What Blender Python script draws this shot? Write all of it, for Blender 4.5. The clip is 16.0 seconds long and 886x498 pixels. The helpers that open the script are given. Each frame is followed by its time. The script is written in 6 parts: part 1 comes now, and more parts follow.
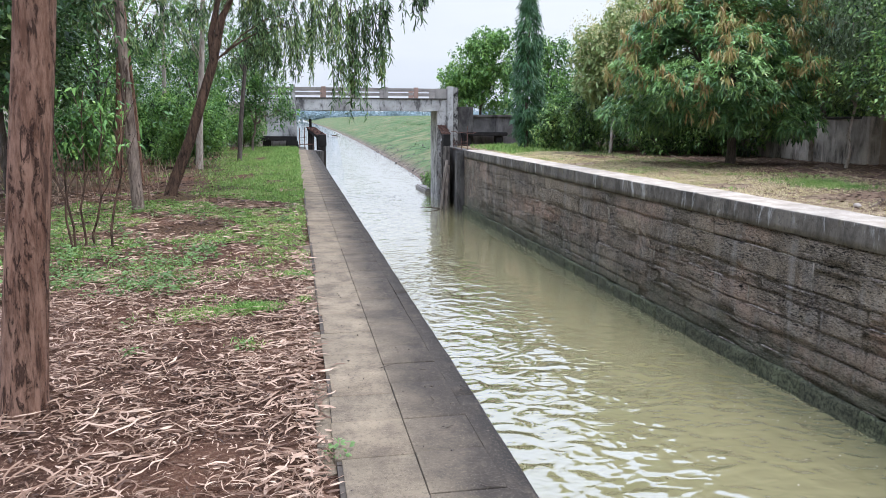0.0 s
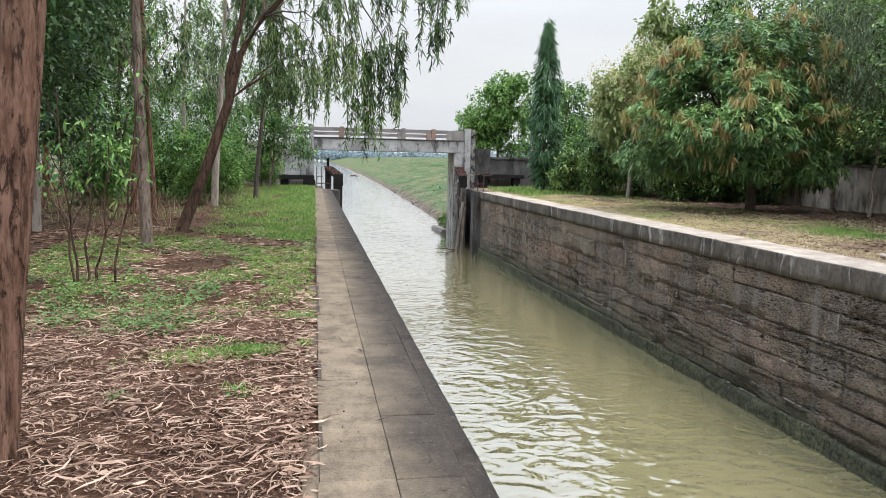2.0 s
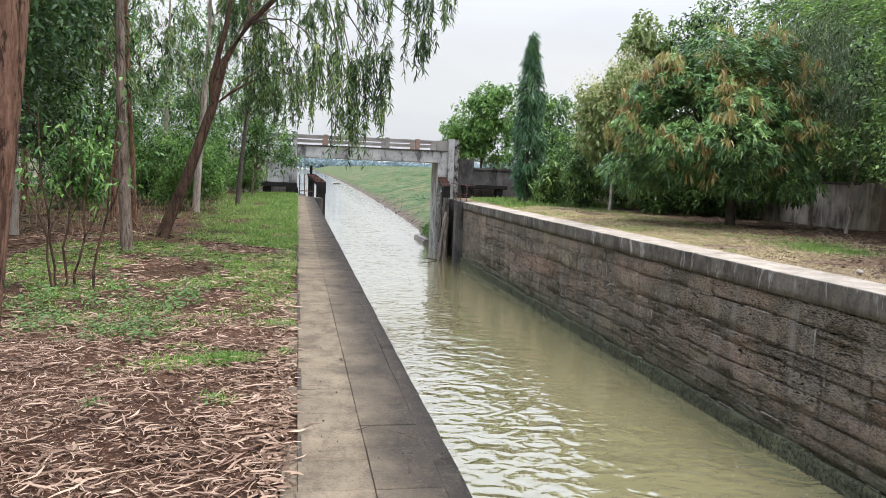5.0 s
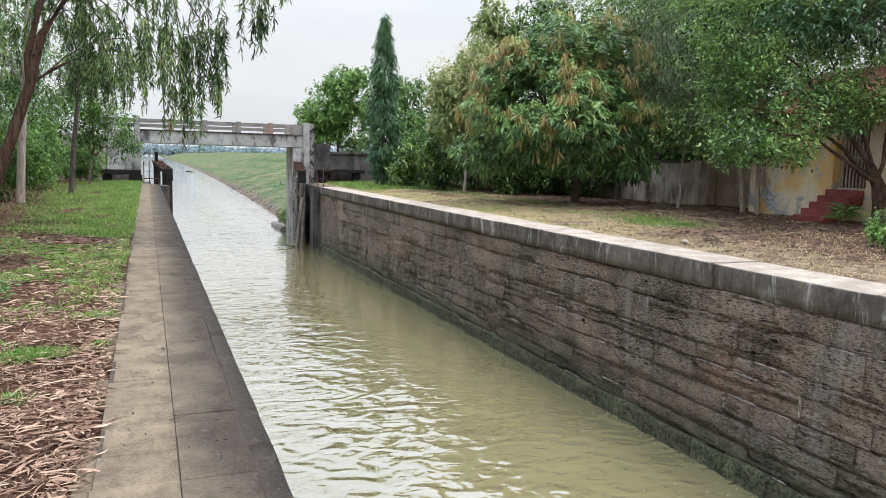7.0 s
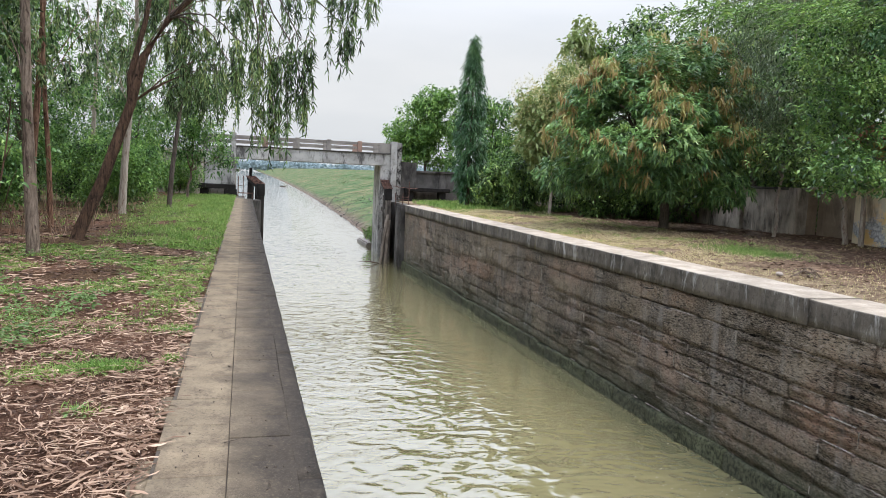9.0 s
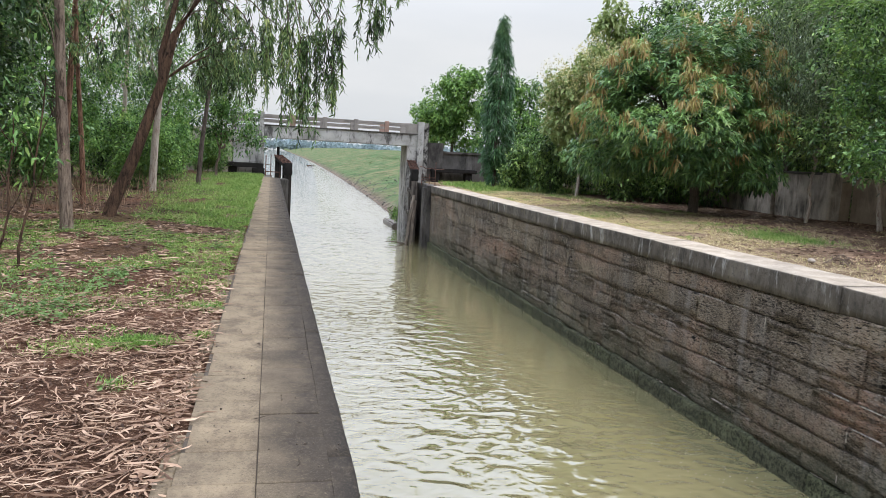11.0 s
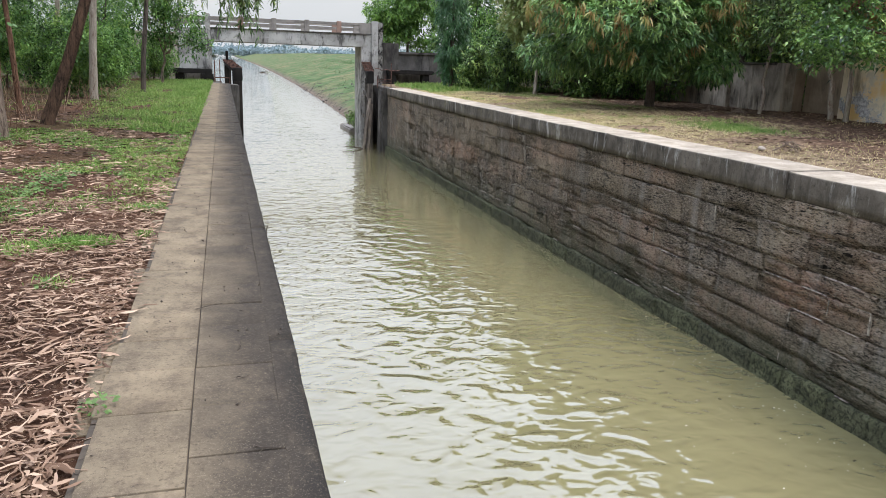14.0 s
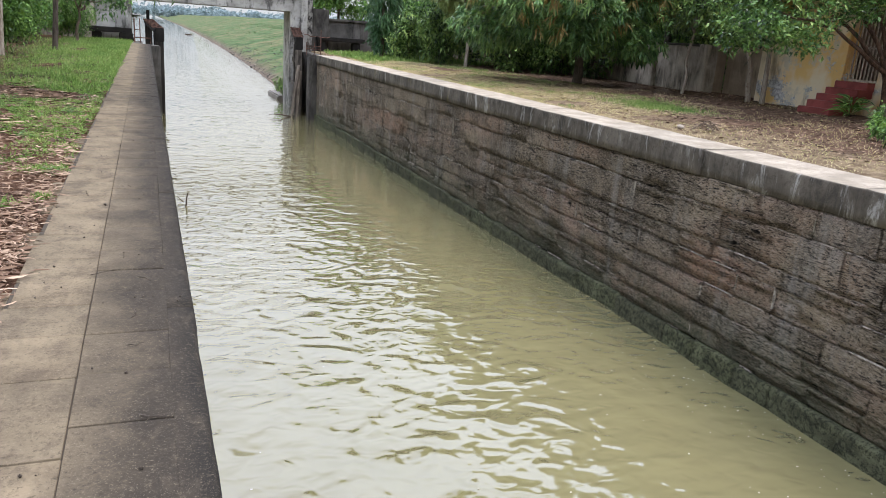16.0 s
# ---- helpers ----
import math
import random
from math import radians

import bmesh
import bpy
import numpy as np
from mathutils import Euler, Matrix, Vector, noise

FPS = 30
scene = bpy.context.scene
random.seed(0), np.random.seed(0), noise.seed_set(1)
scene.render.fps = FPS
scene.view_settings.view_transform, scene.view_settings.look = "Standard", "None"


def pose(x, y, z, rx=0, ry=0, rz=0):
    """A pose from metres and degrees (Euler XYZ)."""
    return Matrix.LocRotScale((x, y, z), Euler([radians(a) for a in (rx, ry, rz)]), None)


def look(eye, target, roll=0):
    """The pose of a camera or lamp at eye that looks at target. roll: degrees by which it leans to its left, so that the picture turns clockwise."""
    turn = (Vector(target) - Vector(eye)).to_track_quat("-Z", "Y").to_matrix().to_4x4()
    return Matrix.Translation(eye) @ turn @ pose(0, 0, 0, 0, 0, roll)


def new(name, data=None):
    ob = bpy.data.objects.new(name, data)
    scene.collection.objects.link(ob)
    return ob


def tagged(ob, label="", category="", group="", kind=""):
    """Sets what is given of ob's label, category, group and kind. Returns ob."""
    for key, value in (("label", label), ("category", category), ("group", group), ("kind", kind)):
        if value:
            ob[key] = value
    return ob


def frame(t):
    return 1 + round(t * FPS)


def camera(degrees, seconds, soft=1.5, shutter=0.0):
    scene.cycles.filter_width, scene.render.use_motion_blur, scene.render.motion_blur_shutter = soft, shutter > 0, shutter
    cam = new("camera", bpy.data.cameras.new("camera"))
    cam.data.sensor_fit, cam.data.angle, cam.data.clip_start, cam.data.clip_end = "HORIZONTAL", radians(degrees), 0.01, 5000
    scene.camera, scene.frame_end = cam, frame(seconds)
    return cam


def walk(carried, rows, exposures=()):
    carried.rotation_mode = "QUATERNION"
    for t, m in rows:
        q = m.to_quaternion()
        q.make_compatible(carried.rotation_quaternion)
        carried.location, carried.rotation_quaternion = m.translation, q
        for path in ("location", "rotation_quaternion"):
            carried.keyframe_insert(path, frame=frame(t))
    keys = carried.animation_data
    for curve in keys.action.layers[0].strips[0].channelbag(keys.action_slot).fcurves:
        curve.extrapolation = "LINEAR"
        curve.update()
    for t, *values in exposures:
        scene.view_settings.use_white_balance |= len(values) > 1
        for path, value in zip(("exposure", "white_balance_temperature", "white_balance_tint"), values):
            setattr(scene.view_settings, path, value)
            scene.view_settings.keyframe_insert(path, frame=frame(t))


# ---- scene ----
cam = camera(61.6, 16.0, soft=0.8)
PATH = [
    (0, (-0.956, 0.068, 1.538), (-0.573, 2.001, 1.194), 0.3),
    (0.5, (-0.83, 0.232, 1.503), (-0.532, 2.188, 1.207), -0.2),
    (1, (-0.812, 0.276, 1.524), (-0.434, 2.224, 1.274), 0.8),
    (1.5, (-0.811, 0.336, 1.508), (-0.425, 2.286, 1.287), 1.0),
    (2, (-0.837, 0.321, 1.514), (-0.495, 2.278, 1.279), 1.3),
    (2.5, (-0.835, 0.279, 1.525), (-0.462, 2.229, 1.28), 1.3),
    (3, (-0.84, 0.325, 1.508), (-0.431, 2.267, 1.265), 1.1),
    (3.5, (-0.837, 0.315, 1.521), (-0.418, 2.257, 1.285), 1.7),
    (5.8, (-0.841, 0.323, 1.505), (-0.459, 2.276, 1.312), 2.4),
    (6, (-0.816, 0.326, 1.49), (-0.345, 2.26, 1.297), 2.6),
    (6.5, (-0.729, 0.342, 1.465), (0.01, 2.188, 1.255), 2.4),
    (7, (-0.56, 0.32, 1.45), (0.177, 2.164, 1.215), 1.5),
    (7.5, (-0.444, 0.335, 1.482), (0.155, 2.23, 1.256), 2.3),
    (8, (-0.385, 0.396, 1.504), (0.181, 2.304, 1.309), 2.8),
    (8.5, (-0.385, 0.426, 1.501), (0.171, 2.339, 1.325), 2.5),
    (9, (-0.392, 0.433, 1.496), (0.128, 2.354, 1.304), 2.7),
    (9.2, (-0.384, 0.437, 1.5), (0.116, 2.363, 1.297), 2.8),
    (11.5, (-0.431, 0.447, 1.492), (0.003, 2.383, 1.242), 3.5),
    (12, (-0.439, 0.443, 1.489), (-0.041, 2.386, 1.231), 3.6),
    (12.5, (-0.443, 0.433, 1.49), (-0.058, 2.376, 1.21), 3.4),
    (13, (-0.39, 0.43, 1.449), (0.048, 2.353, 1.119), 3.1),
    (13.5, (-0.324, 0.429, 1.4), (0.188, 2.317, 0.985), 2.7),
    (14, (-0.278, 0.43, 1.366), (0.273, 2.289, 0.877), 2.0),
    (14.5, (-0.287, 0.443, 1.345), (0.257, 2.294, 0.818), 2.6),
    (15, (-0.244, 0.422, 1.339), (0.302, 2.267, 0.792), 3.0),
    (15.5, (-0.165, 0.402, 1.347), (0.457, 2.221, 0.796), 3.5),
    (16, (-0.155, 0.425, 1.338), (0.569, 2.206, 0.788), 4.3),
]
walk(cam, [(t, look(eye, target, roll)) for t, eye, target, roll in PATH],
     [(0, 0.54, 6100, 12), (0.5, 0.47, 6400, 11), (1.0, 0.43, 6700, 10), (3.5, 0.43, 6700, 10), (7.0, 0.46, 6700, 10), (9.0, 0.38, 6700, 10), (12.5, 0.35, 6700, 10), (14.5, 0.35, 6700, 10), (16, 0.36, 6700, 11)])

# ---- world and light: bright overcast ----
world = bpy.data.worlds.new("overcast_sky")
scene.world = world
world.use_nodes = True
wn, wl = world.node_tree.nodes, world.node_tree.links
wn.clear()
w_out, w_bg = wn.new("ShaderNodeOutputWorld"), wn.new("ShaderNodeBackground")
w_sky = wn.new("ShaderNodeTexSky")
w_sky.sky_type, w_sky.sun_disc = "NISHITA", False
w_sky.sun_elevation, w_sky.sun_rotation = radians(72), radians(106)
w_sky.dust_density = 4.0
w_grey = wn.new("ShaderNodeHueSaturation")
w_grey.inputs["Saturation"].default_value = 0.25
w_tc, w_map, w_noise = wn.new("ShaderNodeTexCoord"), wn.new("ShaderNodeMapping"), wn.new("ShaderNodeTexNoise")
w_map.inputs["Scale"].default_value = (1.2, 1.2, 5.0)
w_noise.inputs["Scale"].default_value, w_noise.inputs["Detail"].default_value = 1.6, 5
w_ramp = wn.new("ShaderNodeValToRGB")
w_ramp.color_ramp.elements[0].position, w_ramp.color_ramp.elements[0].color = 0.3, (6.1, 6.55, 7.1, 1)
w_ramp.color_ramp.elements[1].position, w_ramp.color_ramp.elements[1].color = 0.7, (7.7, 7.95, 8.35, 1)
w_mix = wn.new("ShaderNodeMix")
w_mix.data_type = "RGBA"
w_mix.inputs["Factor"].default_value = 0.86
wl.new(w_tc.outputs["Generated"], w_map.inputs["Vector"])
wl.new(w_map.outputs["Vector"], w_noise.inputs["Vector"])
wl.new(w_noise.outputs["Fac"], w_ramp.inputs["Fac"])
wl.new(w_sky.outputs["Color"], w_grey.inputs["Color"])
wl.new(w_grey.outputs["Color"], w_mix.inputs["A"])
wl.new(w_ramp.outputs["Color"], w_mix.inputs["B"])
# an overcast sky is brighter towards the zenith
w_sep, w_rise, w_gain = wn.new("ShaderNodeSeparateXYZ"), wn.new("ShaderNodeMapRange"), wn.new("ShaderNodeMix")
w_rise.interpolation_type = "SMOOTHSTEP"
w_rise.inputs["From Min"].default_value, w_rise.inputs["From Max"].default_value = 0.12, 0.75
w_rise.inputs["To Min"].default_value, w_rise.inputs["To Max"].default_value = 0.0, 1.0
w_gain.data_type, w_gain.blend_type = "RGBA", "MULTIPLY"
w_gain.inputs["Factor"].default_value = 1.0
wl.new(w_tc.outputs["Generated"], w_sep.inputs[0])
wl.new(w_sep.outputs[2], w_rise.inputs["Value"])
wl.new(w_mix.outputs["Result"], w_gain.inputs["A"])
w_tint = wn.new("ShaderNodeMix")
w_tint.data_type = "RGBA"
w_tint.inputs["A"].default_value, w_tint.inputs["B"].default_value = (1.0, 1.0, 1.0, 1), (2.66, 2.93, 3.62, 1)
wl.new(w_rise.outputs["Result"], w_tint.inputs["Factor"])
wl.new(w_tint.outputs["Result"], w_gain.inputs["B"])
wl.new(w_gain.outputs["Result"], w_bg.inputs["Color"])
w_bg.inputs["Strength"].default_value = 0.095
wl.new(w_bg.outputs["Background"], w_out.inputs["Surface"])

sun = new("sun", bpy.data.lights.new("sun", "SUN"))
sun.data.energy, sun.data.angle, sun.data.color = 1.9, radians(30), (1.0, 0.955, 0.87)
sun.matrix_world = look((14, 6, 45), (0, 10, 0))

# ---- materials ----
rng = np.random.default_rng(7)


class Nodes:
    """A small helper round one principled material."""

    def __init__(self, name, rough=0.85, spec=0.3):
        self.mat = bpy.data.materials.new(name)
        self.mat.use_nodes = True
        self.n, self.l = self.mat.node_tree.nodes, self.mat.node_tree.links
        self.p = self.n["Principled BSDF"]
        self.p.inputs["Roughness"].default_value = rough
        self.p.inputs["Specular IOR Level"].default_value = spec
        self.tc = self.n.new("ShaderNodeTexCoord")
        self.geo = self.n.new("ShaderNodeNewGeometry")
        self.bump_prev = None

    def coords(self, scale=(1, 1, 1), world_space=True):
        m = self.n.new("ShaderNodeMapping")
        m.inputs["Scale"].default_value = scale
        self.l.new(self.geo.outputs["Position"] if world_space else self.tc.outputs["Object"], m.inputs["Vector"])
        return m.outputs["Vector"]

    def noise(self, scale, stretch=(1, 1, 1), detail=4, rough=0.6, distort=0.0):
        t = self.n.new("ShaderNodeTexNoise")
        t.inputs["Scale"].default_value, t.inputs["Detail"].default_value = scale, detail
        t.inputs["Roughness"].default_value, t.inputs["Distortion"].default_value = rough, distort
        self.l.new(self.coords(stretch), t.inputs["Vector"])
        return t.outputs["Fac"]

    def voronoi(self, scale, stretch=(1, 1, 1), out="Distance"):
        t = self.n.new("ShaderNodeTexVoronoi")
        t.inputs["Scale"].default_value = scale
        self.l.new(self.coords(stretch), t.inputs["Vector"])
        return t.outputs[out]

    def ramp(self, fac, *stops):
        r = self.n.new("ShaderNodeValToRGB")
        els = r.color_ramp.elements
        els.remove(els[1])
        els[0].position = stops[0][0]
        for i, (pos, col) in enumerate(stops):
            e = els.new(pos) if i else els[0]
            e.color = (*col, 1) if not np.isscalar(col) else (col, col, col, 1)
        self.l.new(fac, r.inputs["Fac"])
        return r.outputs["Color"]

    def mix(self, fac, a, b, blend="MIX"):
        m = self.n.new("ShaderNodeMix")
        m.data_type, m.blend_type = "RGBA", blend
        for key, v in (("Factor", fac), ("A", a), ("B", b)):
            if isinstance(v, (int, float)) and key == "Factor":
                m.inputs[key].default_value = v
            elif isinstance(v, tuple):
                m.inputs[key].default_value = (*v, 1)
            else:
                self.l.new(v, m.inputs[key])
        return m.outputs["Result"]

    def math(self, op, a, b):
        m = self.n.new("ShaderNodeMath")
        m.operation = op
        for k, v in enumerate((a, b)):
            if isinstance(v, (int, float)):
                m.inputs[k].default_value = v
            else:
                self.l.new(v, m.inputs[k])
        return m.outputs[0]

    def axis(self, which):
        s = self.n.new("ShaderNodeSeparateXYZ")
        self.l.new(self.geo.outputs["Position"], s.inputs[0])
        return s.outputs[which]

    def random_piece(self):
        return self.n.new("ShaderNodeObjectInfo").outputs["Random"]

    def random_island(self):
        return self.geo.outputs["Random Per Island"]

    def color(self, c):
        if isinstance(c, tuple):
            self.p.inputs["Base Color"].default_value = (*c, 1)
        else:
            self.l.new(c, self.p.inputs["Base Color"])
        return self

    def rough(self, r):
        self.l.new(r, self.p.inputs["Roughness"])
        return self

    def bump(self, height, strength=0.5, distance=0.02):
        b = self.n.new("ShaderNodeBump")
        b.inputs["Strength"].default_value, b.inputs["Distance"].default_value = strength, distance
        self.l.new(height, b.inputs["Height"])
        if self.bump_prev:
            self.l.new(self.bump_prev, b.inputs["Normal"])
        self.bump_prev = b.outputs["Normal"]
        self.l.new(self.bump_prev, self.p.inputs["Normal"])
        return self


def make_concrete(name, light, dark, stain, streak=0.5):
    k = Nodes(name, 0.9, 0.2)
    base = k.mix(k.ramp(k.noise(1.3, detail=6), (0.35, 0.0), (0.68, 1.0)), dark, light)
    base = k.mix(k.ramp(k.noise(28, detail=3), (0.4, 0.0), (0.7, 0.35)), base, dark)
    runs = k.math("MULTIPLY", k.ramp(k.noise(3.0, (1, 1, 0.2), 6, 0.7, 0.6), (0.42, 0.0), (0.62, streak)), k.ramp(k.noise(0.9, detail=4), (0.38, 0.0), (0.6, 1.0)))
    base = k.mix(runs, base, stain)
    k.color(base).bump(k.noise(45, detail=4), 0.35, 0.01).bump(k.noise(6), 0.3, 0.03)
    return k.mat


def make_leaf(name, stops, rough=0.5, thin=0.25, single=0.55):
    """Leaves whose colour goes from leaf to leaf; thin, so some light comes through."""
    k = Nodes(name, rough, 0.32)
    # clump-wide light and dark, painting sunlit sprays and shaded insides into the leaves
    clump_tone = k.ramp(k.noise(1.1, detail=3), (0.33, 0.0), (0.67, 1.0))
    c = k.ramp(k.math("ADD", k.math("MULTIPLY", k.random_island(), single), k.math("MULTIPLY", clump_tone, 1.0 - single)), *stops)
    k.color(c)
    tr = k.n.new("ShaderNodeBsdfTranslucent")
    k.l.new(c, tr.inputs["Color"])
    mx = k.n.new("ShaderNodeMixShader")
    mx.inputs["Fac"].default_value = thin
    k.l.new(k.p.outputs["BSDF"], mx.inputs[1])
    k.l.new(tr.outputs["BSDF"], mx.inputs[2])
    k.l.new(mx.outputs["Shader"], k.n["Material Output"].inputs["Surface"])
    return k.mat


def make_bark(name, a, b, c, stretch=0.18, flakes=0.0):
    """Bark in long plates: colour a to b, peeled or dark flakes c, grain along the stem."""
    k = Nodes(name, 0.9, 0.15)
    plates = k.noise(15, (1, 1, 0.22), 8, 0.74, 0.5)
    ribs = k.noise(26, (1, 1, 0.09), 7, 0.72, 0.3)
    base = k.mix(k.ramp(k.noise(16, (1, 1, stretch), 9, 0.78), (0.4, 0.0), (0.58, 1.0)), a, b)
    base = k.mix(k.ramp(k.noise(4.5, (1, 1, 0.3), 6, 0.7), (0.55, 0.0), (0.66, 0.5)), base, tuple(min(1.0, 1.5 * q) for q in b))
    base = k.mix(k.ramp(ribs, (0.38, 0.75), (0.48, 0.0)), base, c)
    base = k.mix(k.ramp(plates, (0.57, 0.0), (0.61, 0.9)), base, c)
    scabs = k.noise(17, (1, 1, 0.26), 8, 0.72, 0.5)
    base = k.mix(k.ramp(scabs, (0.56, 0.0), (0.6, flakes)), base, c)
    k.color(base).bump(plates, 1.0, 0.03).bump(ribs, 1.0, 0.015).bump(k.ramp(scabs, (0.55, 0.0), (0.61, flakes)), 1.0, 0.01)
    return k.mat

# far woods, distance haze painted into their leaf colour

# soil under the litter
k = Nodes("soil", 0.95, 0.1)
c = k.mix(k.ramp(k.noise(1.1, detail=6), (0.35, 0.0), (0.65, 1.0)), (0.048, 0.024, 0.0145), (0.135, 0.067, 0.04))
c = k.mix(k.ramp(k.noise(46, detail=7, rough=0.75), (0.52, 0.0), (0.6, 0.7)), c, (0.24, 0.145, 0.09))
far_green = k.ramp(k.noise(0.35, detail=6), (0.42, 0.0), (0.6, 1.0))
beyond = k.ramp(k.math("MULTIPLY", k.axis(1), 0.02), (0.15, 0.0), (0.5, 1.0))
c = k.mix(k.math("MULTIPLY", k.math("MULTIPLY", far_green, beyond), 0.5), c, (0.11, 0.13, 0.045))
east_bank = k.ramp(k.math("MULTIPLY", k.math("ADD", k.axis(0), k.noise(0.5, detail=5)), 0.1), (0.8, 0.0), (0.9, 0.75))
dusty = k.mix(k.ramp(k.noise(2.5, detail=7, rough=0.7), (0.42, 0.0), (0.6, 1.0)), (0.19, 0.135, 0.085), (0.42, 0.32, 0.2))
# soil goes darker and redder away from the coping
redder_soil = k.mix(k.ramp(k.noise(5, detail=7, rough=0.7), (0.42, 0.0), (0.6, 1.0)), (0.085, 0.05, 0.034), (0.21, 0.135, 0.094))
dusty = k.mix(k.ramp(k.math("MULTIPLY", k.math("ADD", k.axis(0), k.math("MULTIPLY", k.noise(0.35, detail=5), 5.0)), 0.05), (0.6, 0.0), (0.68, 1.0)), dusty, redder_soil)
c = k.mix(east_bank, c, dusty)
k.color(c).bump(k.noise(14, detail=6), 0.9, 0.05).bump(k.noise(55, detail=5, rough=0.7), 1.0, 0.03)
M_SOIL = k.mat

# bank beyond the bridge
k = Nodes("grassy_bank", 0.95, 0.1)
c = k.mix(k.ramp(k.noise(0.16, detail=8, rough=0.7), (0.4, 0.0), (0.56, 1.0)), (0.19, 0.16, 0.085), (0.07, 0.13, 0.05))
c = k.mix(k.ramp(k.noise(1.6, detail=5), (0.45, 0.0), (0.68, 0.7)), c, (0.11, 0.1, 0.055))
c = k.mix(k.ramp(k.noise(0.6, (1, 0.4, 1), 6, 0.7), (0.5, 0.0), (0.6, 0.75)), c, (0.04, 0.075, 0.028))
mud = k.n.new("ShaderNodeMapRange")
k.l.new(k.math("ADD", k.axis(2), k.noise(0.7, detail=5)), mud.inputs["Value"])
mud.inputs["From Min"].default_value, mud.inputs["From Max"].default_value = -2.6, -2.0
mud.inputs["To Min"].default_value, mud.inputs["To Max"].default_value = 1.0, 0.0
rock = k.mix(k.ramp(k.noise(1.8, detail=7, rough=0.75), (0.42, 0.0), (0.58, 1.0)), (0.07, 0.052, 0.04), (0.22, 0.17, 0.13))
c = k.mix(mud.outputs["Result"], c, rock)
k.color(c).bump(k.noise(2.5, detail=6), 0.9, 0.25)
M_BANK = k.mat

# muddy water
k = Nodes("muddy_water", 0.0, 0.5)
k.p.inputs["IOR"].default_value = 1.57
k.p.inputs["Coat Weight"].default_value, k.p.inputs["Coat Roughness"].default_value, k.p.inputs["Coat IOR"].default_value = 1.0, 0.0, 1.57
k.color(k.mix(k.ramp(k.noise(0.25, detail=3), (0.35, 0.0), (0.7, 1.0)), (0.195, 0.172, 0.083), (0.23, 0.202, 0.099)))
# the water lies calmer under the far wall and towards the bridge
calm = k.math("MULTIPLY", k.ramp(k.math("MULTIPLY", k.axis(1), 0.025), (0.15, 1.0), (0.55, 0.42)), k.ramp(k.math("MULTIPLY", k.axis(0), 0.1), (0.36, 1.0), (0.58, 0.5)))
for scale, stretch, detail, twist, height in ((0.6, (0.9, 1.1, 1), 0, 0.6, 0.05), (1.7, (0.9, 1.1, 1), 0, 1.2, 0.062), (4.2, (0.85, 1.15, 1), 0, 1.0, 0.018)):
    k.bump(k.math("MULTIPLY", k.noise(scale, stretch, detail, 0.5, twist), calm), 1.0, height)
k.l.new(k.bump_prev, k.p.inputs["Coat Normal"])
M_WATER = k.mat

k = Nodes("path_slab", 0.92, 0.15)
grit = k.noise(52, detail=8, rough=0.8)
c = k.mix(k.ramp(k.noise(2.2, detail=7, rough=0.65), (0.36, 0.0), (0.64, 1.0)), (0.136, 0.102, 0.066), (0.26, 0.2, 0.13))
c = k.mix(k.ramp(k.random_piece(), (0.0, 0.0), (1.0, 0.4)), c, (0.155, 0.125, 0.085))
c = k.mix(k.ramp(k.noise(5, detail=6, rough=0.7), (0.48, 0.0), (0.64, 0.65)), c, (0.085, 0.064, 0.046))
half = k.ramp(k.math("ADD", k.math("MULTIPLY", k.axis(0), 1.0), 0.95), (0.5, 0.0), (0.53, 0.3))
c = k.mix(half, c, (0.105, 0.083, 0.058))
edge = k.n.new("ShaderNodeMapRange")
k.l.new(k.math("ADD", k.axis(0), k.math("MULTIPLY", k.noise(1.6, detail=8, rough=0.65), 0.7)), edge.inputs["Value"])
edge.inputs["From Min"].default_value, edge.inputs["From Max"].default_value = -0.16, 0.17
c = k.mix(edge.outputs["Result"], c, (0.042, 0.034, 0.026))
edge2 = k.n.new("ShaderNodeMapRange")
k.l.new(k.math("ADD", k.axis(0), k.math("MULTIPLY", k.noise(3.0, detail=8), 0.12)), edge2.inputs["Value"])
edge2.inputs["From Min"].default_value, edge2.inputs["From Max"].default_value = -0.05, 0.05
c = k.mix(edge2.outputs["Result"], c, (0.022, 0.019, 0.016))
c = k.mix(k.ramp(grit, (0.36, 0.7), (0.47, 0.0)), c, (0.045, 0.036, 0.027))
c = k.mix(k.ramp(k.noise(11, (1, 0.5, 1), 7, 0.7), (0.52, 0.0), (0.66, 0.45)), c, (0.09, 0.07, 0.05))
c = k.mix(k.ramp(grit, (0.54, 0.0), (0.66, 0.32)), c, (0.27, 0.212, 0.145))
c = k.mix(k.ramp(k.noise(170, detail=2), (0.6, 0.0), (0.68, 0.28)), c, (0.34, 0.275, 0.2))
k.color(c).bump(grit, 0.5, 0.01).bump(k.noise(7, detail=4), 0.25, 0.02)
M_SLAB = k.mat
M_JOINT = make_concrete("dark_joint", (0.1, 0.08, 0.06), (0.065, 0.052, 0.04), (0.045, 0.037, 0.03))
M_COPING = make_concrete("coping_concrete", (0.47, 0.4, 0.325), (0.33, 0.285, 0.235), (0.2, 0.175, 0.15), 0.3)
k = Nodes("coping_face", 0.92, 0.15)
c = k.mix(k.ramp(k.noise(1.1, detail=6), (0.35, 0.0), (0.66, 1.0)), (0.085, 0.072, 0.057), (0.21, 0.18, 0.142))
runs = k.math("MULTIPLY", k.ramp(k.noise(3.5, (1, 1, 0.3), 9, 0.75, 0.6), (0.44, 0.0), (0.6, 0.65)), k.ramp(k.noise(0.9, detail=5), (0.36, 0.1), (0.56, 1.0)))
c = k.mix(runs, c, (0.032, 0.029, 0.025))
